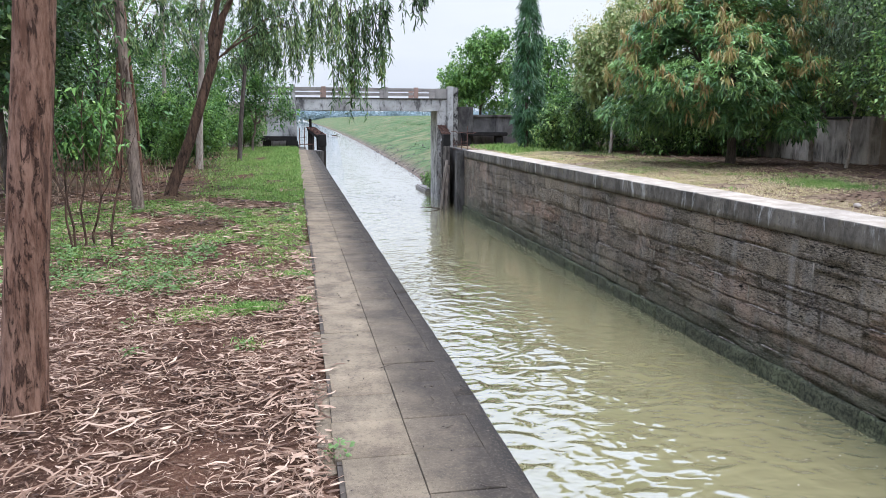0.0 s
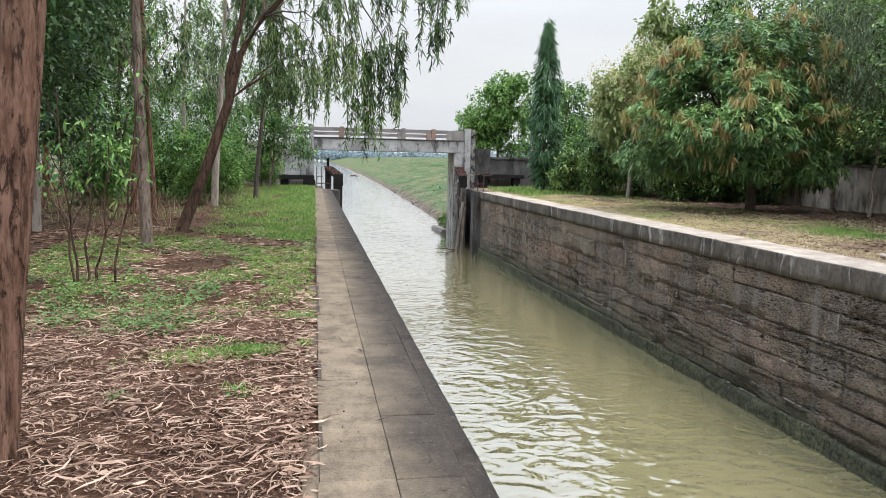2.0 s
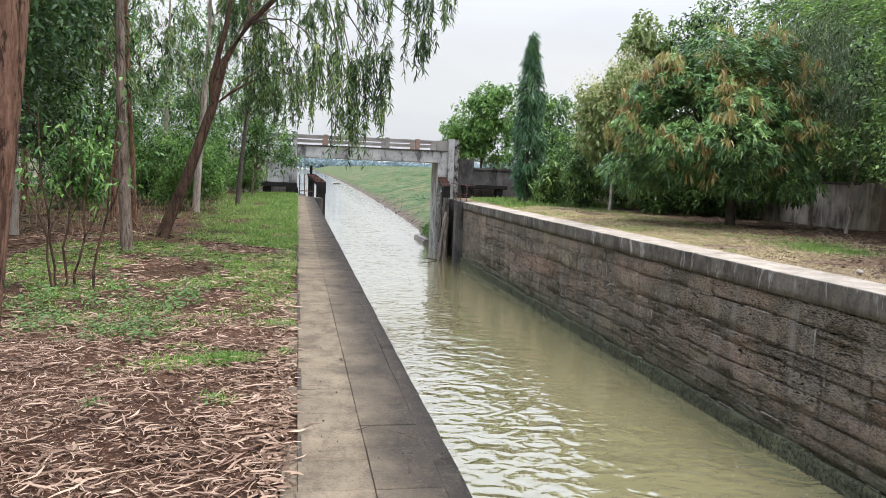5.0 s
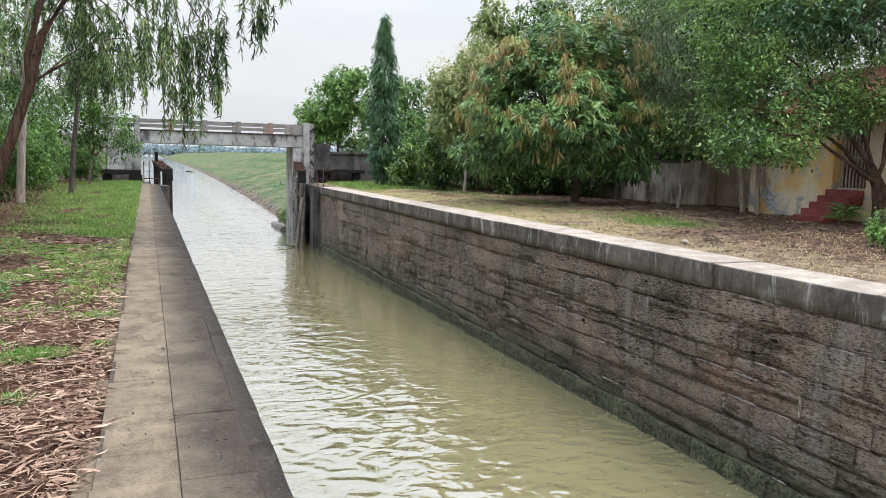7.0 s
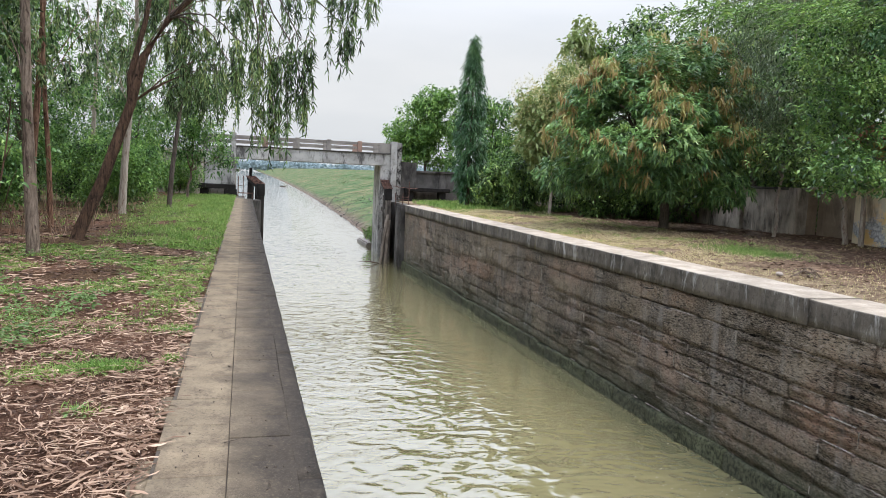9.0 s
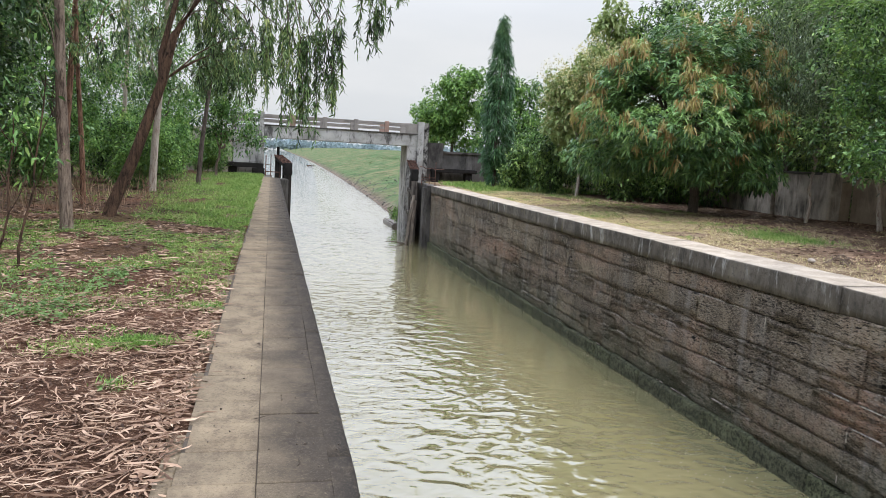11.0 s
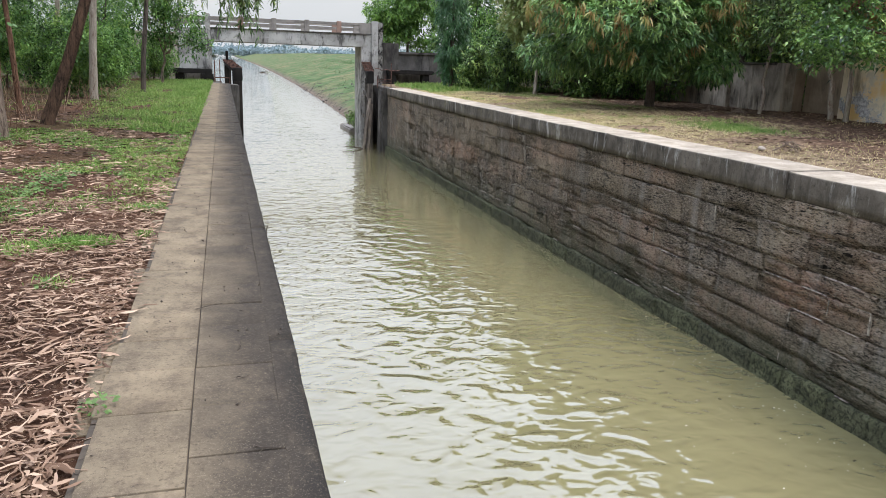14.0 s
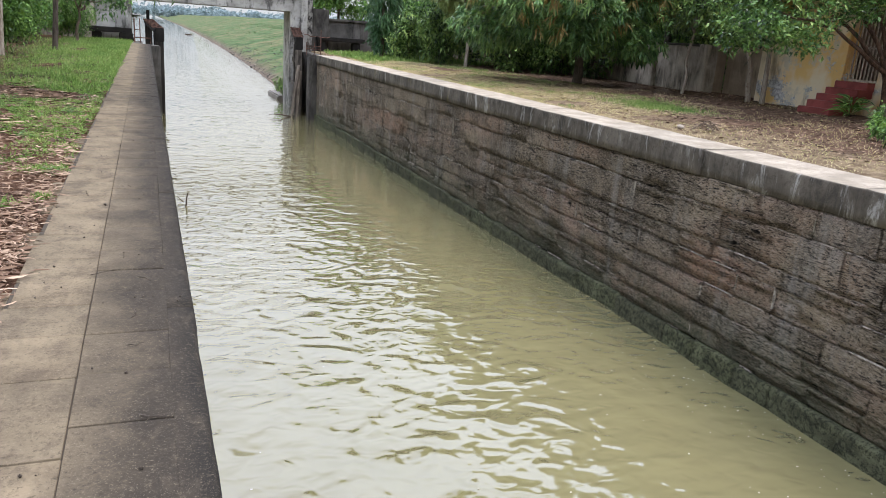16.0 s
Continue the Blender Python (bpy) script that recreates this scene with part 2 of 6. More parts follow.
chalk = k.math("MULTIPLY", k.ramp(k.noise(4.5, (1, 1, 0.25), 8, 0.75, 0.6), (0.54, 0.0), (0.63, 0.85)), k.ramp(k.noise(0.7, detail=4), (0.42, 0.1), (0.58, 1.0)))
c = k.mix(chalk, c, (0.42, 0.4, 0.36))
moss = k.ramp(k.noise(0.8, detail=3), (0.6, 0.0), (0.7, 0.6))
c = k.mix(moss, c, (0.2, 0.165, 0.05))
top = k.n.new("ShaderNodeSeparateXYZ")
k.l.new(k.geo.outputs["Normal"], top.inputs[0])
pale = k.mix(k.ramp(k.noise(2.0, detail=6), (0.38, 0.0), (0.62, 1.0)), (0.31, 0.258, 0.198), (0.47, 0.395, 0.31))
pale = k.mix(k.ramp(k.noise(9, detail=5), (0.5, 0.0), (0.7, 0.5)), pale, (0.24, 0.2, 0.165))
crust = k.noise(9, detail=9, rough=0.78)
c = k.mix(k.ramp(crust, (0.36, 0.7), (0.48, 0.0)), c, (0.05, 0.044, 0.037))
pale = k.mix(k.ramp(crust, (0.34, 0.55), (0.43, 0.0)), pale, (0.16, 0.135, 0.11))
# faces that point up take the pale colour, upright ones the dark
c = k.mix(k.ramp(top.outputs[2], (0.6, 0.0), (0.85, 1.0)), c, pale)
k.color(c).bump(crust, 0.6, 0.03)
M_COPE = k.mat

# laterite blocks of the lock wall: split along thin beds, dirt and painted shade in the cracks, lit lips painted pale
k = Nodes("dark_stone", 0.93, 0.15)
fine = k.noise(24, (1, 0.38, 2.0), 7, 0.74, 0.5)
crust = k.noise(30, (1, 0.6, 1.5), 9, 0.8, 0.6)
beds = k.noise(4.5, (1, 0.4, 2.6), 7, 0.68, 0.9)
grain = k.noise(75, (1, 0.7, 1.4), 4, 0.75)
zone = k.noise(0.55, (1, 0.8, 1.3), 5)
c = k.mix(k.ramp(k.random_piece(), (0.0, 0.0), (1.0, 1.0)), (0.23, 0.182, 0.126), (0.47, 0.37, 0.255))
c = k.mix(k.ramp(zone, (0.5, 0.0), (0.6, 0.8)), c, (0.5, 0.335, 0.23))
c = k.mix(k.ramp(k.noise(0.8, detail=5), (0.46, 0.0), (0.57, 0.8)), c, (0.17, 0.138, 0.1))
bleach = k.ramp(k.noise(1.3, (1, 1, 0.45), 6, 0.7), (0.54, 0.0), (0.66, 0.6))
c = k.mix(bleach, c, (0.42, 0.38, 0.32))


def raw_spot(y0, z0, wide, high):
    """Mask of a place where the face has broken off, round at its noisy edge."""
    dy = k.math("MULTIPLY", k.math("SUBTRACT", k.axis(1), y0), 1.0 / wide)
    dz = k.math("MULTIPLY", k.math("SUBTRACT", k.axis(2), z0), 1.0 / high)
    d = k.math("ADD", k.math("MULTIPLY", dy, dy), k.math("MULTIPLY", dz, dz))
    return k.ramp(k.math("MULTIPLY", k.math("ADD", d, k.math("MULTIPLY", k.noise(5, (1, 0.6, 1.4), 7, 0.7), 2.4)), 0.25), (0.3, 0.9), (0.48, 0.0))


for spot in ((8.7, -1.72, 1.0, 0.5), (25.5, -1.6, 3.4, 0.45)):
    c = k.mix(raw_spot(*spot), c, (0.6, 0.37, 0.245))
# pits and beds coloured with their bump noise: shade dark, lit lips pale
c = k.mix(k.ramp(crust, (0.42, 1.0), (0.47, 0.0)), c, (0.026, 0.021, 0.015))
c = k.mix(k.ramp(crust, (0.53, 0.0), (0.59, 0.65)), c, (0.7, 0.57, 0.43))
split = k.ramp(k.noise(0.75, (1, 0.6, 1.6), 4), (0.42, 0.3), (0.56, 1.0))
c = k.mix(k.math("MULTIPLY", k.ramp(fine, (0.56, 0.0), (0.62, 0.85)), split), c, (0.68, 0.58, 0.46))
c = k.mix(k.math("MULTIPLY", k.ramp(fine, (0.41, 1.0), (0.47, 0.0)), split), c, (0.02, 0.016, 0.012))
c = k.mix(k.math("MULTIPLY", k.ramp(beds, (0.385, 1.0), (0.41, 0.0)), split), c, (0.014, 0.011, 0.009))
c = k.mix(k.math("MULTIPLY", k.ramp(beds, (0.41, 0.0), (0.425, 0.6), (0.45, 0.0)), split), c, (0.54, 0.45, 0.35))
drip = k.math("MULTIPLY", k.ramp(k.noise(3.0, (1, 1, 0.06), 6, 0.7, 0.3), (0.55, 0.0), (0.67, 0.75)), k.ramp(grain, (0.4, 0.3), (0.6, 1.0)))
c = k.mix(drip, c, (0.5, 0.45, 0.385))
wet = k.n.new("ShaderNodeMapRange")
k.l.new(k.math("ADD", k.axis(2), k.math("MULTIPLY", k.noise(0.9, detail=6, rough=0.7), 1.5)), wet.inputs["Value"])
wet.inputs["From Min"].default_value, wet.inputs["From Max"].default_value = -2.1, -1.35
wet.inputs["To Min"].default_value, wet.inputs["To Max"].default_value = 0.7, 0.0
c = k.mix(k.math("MULTIPLY", wet.outputs["Result"], k.ramp(grain, (0.38, 0.5), (0.55, 1.0))), c, (0.12, 0.135, 0.072))
k.color(c).bump(k.math("MULTIPLY", beds, split), 1.0, 0.13).bump(fine, 1.0, 0.11).bump(crust, 1.0, 0.05).bump(grain, 0.6, 0.015)
M_STONE = k.mat
k = Nodes("pale_mortar", 0.95, 0.1)
c = k.mix(k.ramp(k.noise(9, detail=7, rough=0.75), (0.4, 0.0), (0.54, 1.0)), (0.05, 0.04, 0.03), (0.46, 0.4, 0.32))
k.color(c).bump(k.noise(40, detail=4), 0.6, 0.02)
M_PALEMORTAR = k.mat
k = Nodes("old_mortar", 0.95, 0.1)
c = k.mix(k.ramp(k.noise(1.1, detail=6), (0.46, 0.0), (0.56, 1.0)), (0.03, 0.026, 0.022), (0.1, 0.088, 0.075))
k.color(c).bump(k.noise(40, detail=4), 0.6, 0.02)
M_MORTAR = k.mat
k = Nodes("wet_footing", 0.9, 0.15)
c = k.mix(k.ramp(k.noise(2.4, (1, 1, 2), 8, 0.72), (0.38, 0.0), (0.62, 1.0)), (0.075, 0.08, 0.042), (0.19, 0.195, 0.105))
c = k.mix(k.ramp(k.random_piece(), (0.0, 0.0), (1.0, 0.5)), c, (0.085, 0.075, 0.055))
c = k.mix(k.ramp(k.noise(16, detail=8, rough=0.8), (0.44, 0.8), (0.52, 0.0)), c, (0.02, 0.021, 0.012))
c = k.mix(k.ramp(k.noise(30, detail=6, rough=0.8), (0.54, 0.0), (0.66, 0.6)), c, (0.21, 0.2, 0.13))
k.color(c).bump(k.noise(9, detail=8, rough=0.75), 1.0, 0.09)
M_FOOT = k.mat

k = Nodes("bridge_concrete", 0.9, 0.2)
c = k.mix(k.ramp(k.noise(0.9, detail=6), (0.38, 0.0), (0.62, 1.0)), (0.3, 0.28, 0.25), (0.5, 0.475, 0.43))
c = k.mix(k.ramp(k.noise(2.4, (1, 1, 0.35), 7, 0.7), (0.52, 0.0), (0.62, 0.9)), c, (0.085, 0.078, 0.07))
c = k.mix(k.ramp(k.noise(6, detail=6), (0.55, 0.0), (0.7, 0.6)), c, (0.14, 0.128, 0.115))
k.color(c).bump(k.noise(30, detail=4), 0.35, 0.01).bump(k.noise(4, detail=5), 0.3, 0.03)
M_BRIDGE = k.mat
M_RAIL = make_concrete("rail_concrete", (0.34, 0.305, 0.265), (0.23, 0.205, 0.18), (0.12, 0.105, 0.09), 0.5)
M_REDRAIL = make_concrete("reddish_rail_post", (0.4, 0.25, 0.19), (0.3, 0.2, 0.155), (0.15, 0.11, 0.09), 0.5)
M_BLACKSTONE = make_concrete("blackened_stone", (0.032, 0.028, 0.025), (0.017, 0.015, 0.013), (0.008, 0.007, 0.006), 0.6)
M_DARKCONC = make_concrete("stained_concrete", (0.16, 0.145, 0.125), (0.07, 0.062, 0.054), (0.03, 0.027, 0.024), 0.9)
k = Nodes("blotched_concrete", 0.92, 0.15)
c = k.mix(k.ramp(k.noise(2.2, (1, 1, 0.7), 9, 0.75), (0.44, 0.0), (0.54, 1.0)), (0.03, 0.027, 0.024), (0.3, 0.28, 0.25))
k.color(c).bump(k.noise(9, detail=7, rough=0.7), 1.0, 0.08)
M_STAINED = k.mat
k = Nodes("weathered_timber", 0.9, 0.15)
c = k.mix(k.ramp(k.noise(7, (1, 1, 0.08), 5), (0.38, 0.0), (0.64, 1.0)), (0.012, 0.01, 0.009), (0.055, 0.046, 0.038))
c = k.mix(k.ramp(k.noise(1.2, detail=4), (0.5, 0.0), (0.7, 0.7)), c, (0.025, 0.021, 0.018))
k.color(c).bump(k.noise(18, (1, 1, 0.08), 5), 0.8, 0.03)
M_TIMBER = k.mat
k = Nodes("split_timber", 0.9, 0.15)
k.color(k.mix(k.ramp(k.noise(8, (1, 1, 0.1), 5), (0.4, 0.0), (0.62, 1.0)), (0.12, 0.095, 0.075), (0.27, 0.22, 0.175))).bump(k.noise(18, (1, 1, 0.08), 5), 0.7, 0.02)
M_SPLIT = k.mat
k = Nodes("grey_timber", 0.9, 0.15)
c = k.mix(k.ramp(k.noise(7, (1, 1, 0.07), 6), (0.4, 0.0), (0.62, 1.0)), (0.06, 0.05, 0.042), (0.21, 0.18, 0.15))
c = k.mix(k.ramp(k.noise(1.4, detail=5), (0.5, 0.0), (0.64, 0.8)), c, (0.035, 0.029, 0.024))
k.color(c).bump(k.noise(18, (1, 1, 0.07), 5), 0.9, 0.03)
M_GREYTIMBER = k.mat
k = Nodes("rusty_iron", 0.85, 0.3)
k.color(k.mix(k.ramp(k.noise(9, detail=5), (0.4, 0.0), (0.62, 1.0)), (0.06, 0.03, 0.022), (0.22, 0.12, 0.09))).bump(k.noise(40, detail=4), 0.6, 0.01)
M_RUST = k.mat

# dark runs: stains, deepened to carry the trees' shade on this wall
M_BWALL = make_concrete("boundary_plaster", (0.64, 0.56, 0.45), (0.38, 0.325, 0.26), (0.06, 0.052, 0.043), 0.9)
M_BROWNPLASTER = make_concrete("brown_plaster", (0.5, 0.39, 0.28), (0.32, 0.25, 0.18), (0.1, 0.08, 0.06), 0.8)
k = Nodes("house_plaster", 0.92, 0.15)
c = k.mix(k.ramp(k.noise(0.55, detail=4), (0.46, 0.0), (0.56, 0.95)), (0.8, 0.68, 0.48), (0.78, 0.52, 0.2))
c = k.mix(k.ramp(k.noise(1.9, detail=8, rough=0.7), (0.54, 0.0), (0.6, 0.8)), c, (0.62, 0.55, 0.43))
peel = k.ramp(k.noise(0.9, (1, 1, 1.3), 8, 0.72), (0.57, 0.0), (0.6, 1.0))
c = k.mix(peel, c, k.mix(k.ramp(k.noise(7, detail=7, rough=0.75), (0.42, 0.0), (0.58, 1.0)), (0.3, 0.29, 0.28), (0.66, 0.64, 0.61)))
c = k.mix(k.ramp(k.noise(2.2, (1, 1, 0.3), 6), (0.58, 0.0), (0.7, 0.75)), c, (0.2, 0.14, 0.09))
k.color(c).bump(k.noise(12, detail=6), 0.5, 0.02).bump(peel, 0.6, 0.02)
M_HOUSE = k.mat
k = Nodes("red_oxide", 0.7, 0.3)
k.color(k.mix(k.ramp(k.noise(3, detail=6), (0.38, 0.0), (0.66, 1.0)), (0.2, 0.045, 0.04), (0.3, 0.075, 0.065))).bump(k.noise(25, detail=4), 0.3, 0.01)
M_RED = k.mat
k = Nodes("clay_tile", 0.85, 0.2)
k.color(k.mix(k.ramp(k.noise(4, detail=5), (0.4, 0.0), (0.62, 1.0)), (0.32, 0.11, 0.07), (0.22, 0.1, 0.07))).bump(k.noise(20, detail=4), 0.4, 0.01)
M_TILE = k.mat
k = Nodes("white_painted_iron", 0.6, 0.4)
k.color(k.mix(k.ramp(k.noise(12, detail=4), (0.45, 0.0), (0.66, 1.0)), (0.52, 0.46, 0.36), (0.34, 0.26, 0.19)))
M_WIRON = k.mat
k = Nodes("dark_interior", 0.9, 0.1)
k.color(k.mix(k.ramp(k.noise(3, detail=4), (0.4, 0.0), (0.62, 1.0)), (0.32, 0.27, 0.2), (0.2, 0.17, 0.13)))
M_INNER = k.mat

M_EUCBARK = make_bark("eucalyptus_bark", (0.14, 0.07, 0.042), (0.31, 0.178, 0.117), (0.04, 0.021, 0.014), flakes=0.85)
M_GREYBARK = make_bark("grey_brown_bark", (0.13, 0.095, 0.07), (0.26, 0.2, 0.15), (0.06, 0.04, 0.03))
M_PALEBARK = make_bark("pale_bark", (0.3, 0.25, 0.2), (0.42, 0.36, 0.29), (0.2, 0.13, 0.09))
M_DARKBARK = make_bark("dark_bark", (0.075, 0.058, 0.045), (0.14, 0.112, 0.09), (0.045, 0.034, 0.027))
M_REDBARK = make_bark("red_brown_bark", (0.055, 0.035, 0.024), (0.15, 0.09, 0.058), (0.024, 0.017, 0.012))

# here and below, near-black low stops paint the crowns' inner shade
M_EUC = make_leaf("eucalyptus_leaf", ((0.2, (0.014, 0.03, 0.011)), (0.45, (0.08, 0.15, 0.048)), (0.72, (0.21, 0.31, 0.105)), (0.92, (0.42, 0.48, 0.17))), 0.45, 0.25)
M_EUCFINE = make_leaf("fine_grey_leaf", ((0.1, (0.055, 0.08, 0.04)), (0.5, (0.145, 0.2, 0.095)), (0.75, (0.24, 0.3, 0.155)), (0.95, (0.36, 0.41, 0.23))), 0.5, 0.22)
M_MANGO = make_leaf("mango_leaf", ((0.1, (0.045, 0.1, 0.04)), (0.5, (0.13, 0.25, 0.085)), (0.75, (0.24, 0.38, 0.115)), (0.95, (0.38, 0.5, 0.16))), 0.28, 0.2)
# paler copy of the mango leaf for the crown's lit sides
M_MANGOLIGHT = make_leaf("lit_mango_leaf", ((0.0, (0.12, 0.25, 0.08)), (0.6, (0.23, 0.39, 0.12)), (1.0, (0.42, 0.53, 0.18))), 0.28, 0.2)
M_MANGOYOUNG = make_leaf("young_mango_leaf", ((0.0, (0.27, 0.155, 0.075)), (0.4, (0.36, 0.26, 0.1)), (1.0, (0.4, 0.42, 0.15))), 0.45, 0.3)
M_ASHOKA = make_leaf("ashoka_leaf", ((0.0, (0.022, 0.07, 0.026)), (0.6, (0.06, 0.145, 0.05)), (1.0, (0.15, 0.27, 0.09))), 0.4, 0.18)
M_BROAD = make_leaf("broad_green_leaf", ((0.15, (0.035, 0.08, 0.02)), (0.5, (0.12, 0.235, 0.052)), (0.75, (0.235, 0.4, 0.09)), (0.95, (0.37, 0.52, 0.14))), 0.5, 0.28)
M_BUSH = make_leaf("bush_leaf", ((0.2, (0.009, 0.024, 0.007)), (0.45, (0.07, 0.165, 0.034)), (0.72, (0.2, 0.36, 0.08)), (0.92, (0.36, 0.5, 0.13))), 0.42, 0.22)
M_TEAK = make_leaf("teak_leaf", ((0.0, (0.14, 0.2, 0.06)), (0.6, (0.27, 0.34, 0.12)), (1.0, (0.46, 0.48, 0.22))), 0.5, 0.25)
M_TEAKFLOWER = make_leaf("teak_flower", ((0.0, (0.48, 0.45, 0.19)), (1.0, (0.64, 0.58, 0.32))), 0.8, 0.3)
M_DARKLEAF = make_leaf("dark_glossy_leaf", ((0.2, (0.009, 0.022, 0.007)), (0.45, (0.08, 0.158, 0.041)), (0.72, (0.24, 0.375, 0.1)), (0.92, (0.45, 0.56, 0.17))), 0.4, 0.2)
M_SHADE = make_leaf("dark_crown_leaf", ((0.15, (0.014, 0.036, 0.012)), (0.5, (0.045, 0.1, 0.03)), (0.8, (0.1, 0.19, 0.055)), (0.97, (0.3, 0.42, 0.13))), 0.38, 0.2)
M_GROVE = make_leaf("grove_leaf", ((0.15, (0.018, 0.05, 0.013)), (0.45, (0.085, 0.195, 0.045)), (0.72, (0.2, 0.36, 0.085)), (0.95, (0.38, 0.53, 0.15))), 0.38, 0.28)
M_SPREAD = make_leaf("spreading_leaf", ((0.18, (0.014, 0.036, 0.012)), (0.45, (0.085, 0.18, 0.046)), (0.72, (0.22, 0.36, 0.09)), (0.94, (0.45, 0.58, 0.17))), 0.3, 0.24)
M_GRASS = make_leaf("grass_blade", ((0.05, (0.08, 0.15, 0.032)), (0.4, (0.165, 0.29, 0.06)), (0.7, (0.27, 0.4, 0.1)), (1.0, (0.48, 0.46, 0.19))), 0.6, 0.3)
M_DRYGRASS = make_leaf("dry_grass", ((0.0, (0.27, 0.33, 0.1)), (0.4, (0.6, 0.51, 0.25)), (1.0, (0.8, 0.66, 0.42))), 0.7, 0.25)
M_WEED = make_leaf("weed_leaf", ((0.0, (0.07, 0.135, 0.038)), (1.0, (0.19, 0.29, 0.085))), 0.5, 0.28)
M_HERB = make_leaf("rough_herb_leaf", ((0.1, (0.055, 0.11, 0.042)), (0.6, (0.11, 0.19, 0.07)), (1.0, (0.22, 0.25, 0.11))), 0.7, 0.3)
M_LITTER = make_leaf("dry_leaf", ((0.0, (0.085, 0.044, 0.026)), (0.35, (0.185, 0.106, 0.063)), (0.65, (0.335, 0.216, 0.142)), (1.0, (0.57, 0.405, 0.282))), 0.7, 0.1, 0.85)
M_LITTERDARK = make_leaf("rotting_leaf", ((0.0, (0.03, 0.0165, 0.011)), (0.6, (0.095, 0.053, 0.033)), (1.0, (0.22, 0.135, 0.088))), 0.85, 0.05)
# pale blue-grey that paints in the haze of distance
M_FARTREE = make_leaf("haze_tinted_leaf", ((0.0, (0.25, 0.32, 0.335)), (1.0, (0.28, 0.35, 0.36))), 0.9, 0.3)


# ---- mesh helpers ----
def mesh_of(name, verts, faces):
    """A mesh from an array of places and arrays of corner numbers (each array one face size)."""
    me = bpy.data.meshes.new(name)
    verts = np.asarray(verts, dtype=np.float32)
    sizes = np.concatenate([np.full(len(f), np.shape(f)[1], dtype=np.int32) for f in faces])
    corners = np.concatenate([np.asarray(f, dtype=np.int32).ravel() for f in faces])
    starts = np.concatenate([[0], np.cumsum(sizes)[:-1]]).astype(np.int32)
    me.vertices.add(len(verts))
    me.vertices.foreach_set("co", verts.ravel())
    me.loops.add(len(corners))
    me.loops.foreach_set("vertex_index", corners)
    me.polygons.add(len(sizes))
    me.polygons.foreach_set("loop_start", starts)
    me.update(calc_edges=True)
    return me


def smooth(me):
    me.polygons.foreach_set("use_smooth", np.ones(len(me.polygons), dtype=bool))
    return me


def place(name, me, mat, parent=None, at=(0, 0, 0), label=""):
    if len(me.materials) == 0:
        me.materials.append(mat)
    ob = new(name, me)
    ob.location = at
    if parent:
        ob.parent = parent
    return tagged(ob, label)


def part(name, bm, mat, parent=None, label="", at=(0, 0, 0)):
    me = bpy.data.meshes.new(name)
    bm.normal_update()
    bm.to_mesh(me)
    bm.free()
    return place(name, me, mat, parent, at, label)


def thing(name, at, label, category, group="", kind=""):
    ob = new(name)
    ob.empty_display_size = 0.2
    ob.location = at
    return tagged(ob, label, category, group, kind)


def box(bm, x0, x1, y0, y1, z0, z1, bevel=0.0, rough=0.0, cuts=0, turn=None):
    """Adds a box between the given sides, with worn edges where asked."""
    t = bmesh.new()
    bmesh.ops.create_cube(t, size=1.0, matrix=Matrix.Translation(((x0 + x1) / 2, (y0 + y1) / 2, (z0 + z1) / 2)) @ Matrix.Diagonal((x1 - x0, y1 - y0, z1 - z0, 1)))
    if bevel:
        bmesh.ops.bevel(t, geom=list(t.edges), offset=bevel, segments=2, affect="EDGES")
    if cuts:
        bmesh.ops.subdivide_edges(t, edges=[e for e in t.edges if e.calc_length() > 3 * bevel], cuts=cuts, use_grid_fill=True)
    for v in t.verts:
        if rough:
            v.co += noise.noise_vector(v.co * 3.1) * rough
        if turn:
            v.co = turn @ v.co
    made = {v: bm.verts.new(v.co) for v in t.verts}
    for f in t.faces:
        bm.faces.new([made[v] for v in f.verts])
    t.free()
    return bm


def boxed(*a, **kw):
    return box(bmesh.new(), *a, **kw)


def loft(profile, ys, wobble=0.0, freq=1.5, seed=0.0):
    """A solid with the given (x, z) outline swept along y, its skin uneven by wobble metres; ends closed."""
    n = len(profile)
    v = []
    for y in ys:
        for x, z in profile:
            d = noise.noise_vector((x * freq * 2 + seed, y * freq, z * freq * 2)) * wobble + noise.noise_vector((x * freq * 8 + seed, y * freq * 5, z * freq * 8)) * wobble * 0.4
            v.append((x + d.x, y + (d.y if 0 < len(v) // n < len(ys) - 1 else 0), z + d.z))
    i = np.arange(len(ys) - 1)[:, None] * n + np.arange(n)[None]
    j = np.arange(len(ys) - 1)[:, None] * n + (np.arange(n)[None] + 1) % n
    quads = np.stack([i, j, j + n, i + n], -1).reshape(-1, 4)
    me = mesh_of("loft", np.array(v), [quads, np.arange(n)[None][:, ::-1], (np.arange(n) + (len(ys) - 1) * n)[None]])
    bm = bmesh.new()
    bm.from_mesh(me)
    bmesh.ops.recalc_face_normals(bm, faces=bm.faces)
    bm.to_mesh(me)
    bm.free()
    return smooth(me)


def round_top(x0, x1, z0, z1, r0, r1, steps=4):
    """Outline of a block whose two upper corners are rounded by r0 and r1."""
    p = [(x0, z0)] + [(x0, z0 + (z1 - r0 - z0) * t) for t in (0.35, 0.7)]
    p += [(x0 + r0 - r0 * math.cos(a), z1 - r0 + r0 * math.sin(a)) for a in np.linspace(0, math.pi / 2, steps)]
    p += [(x0 + r0 + (x1 - r1 - x0 - r0) * t, z1) for t in (0.2, 0.4, 0.6, 0.8)]
    p += [(x1 - r1 + r1 * math.sin(a), z1 - r1 + r1 * math.cos(a)) for a in np.linspace(0, math.pi / 2, steps)]
    return p + [(x1, z0)]


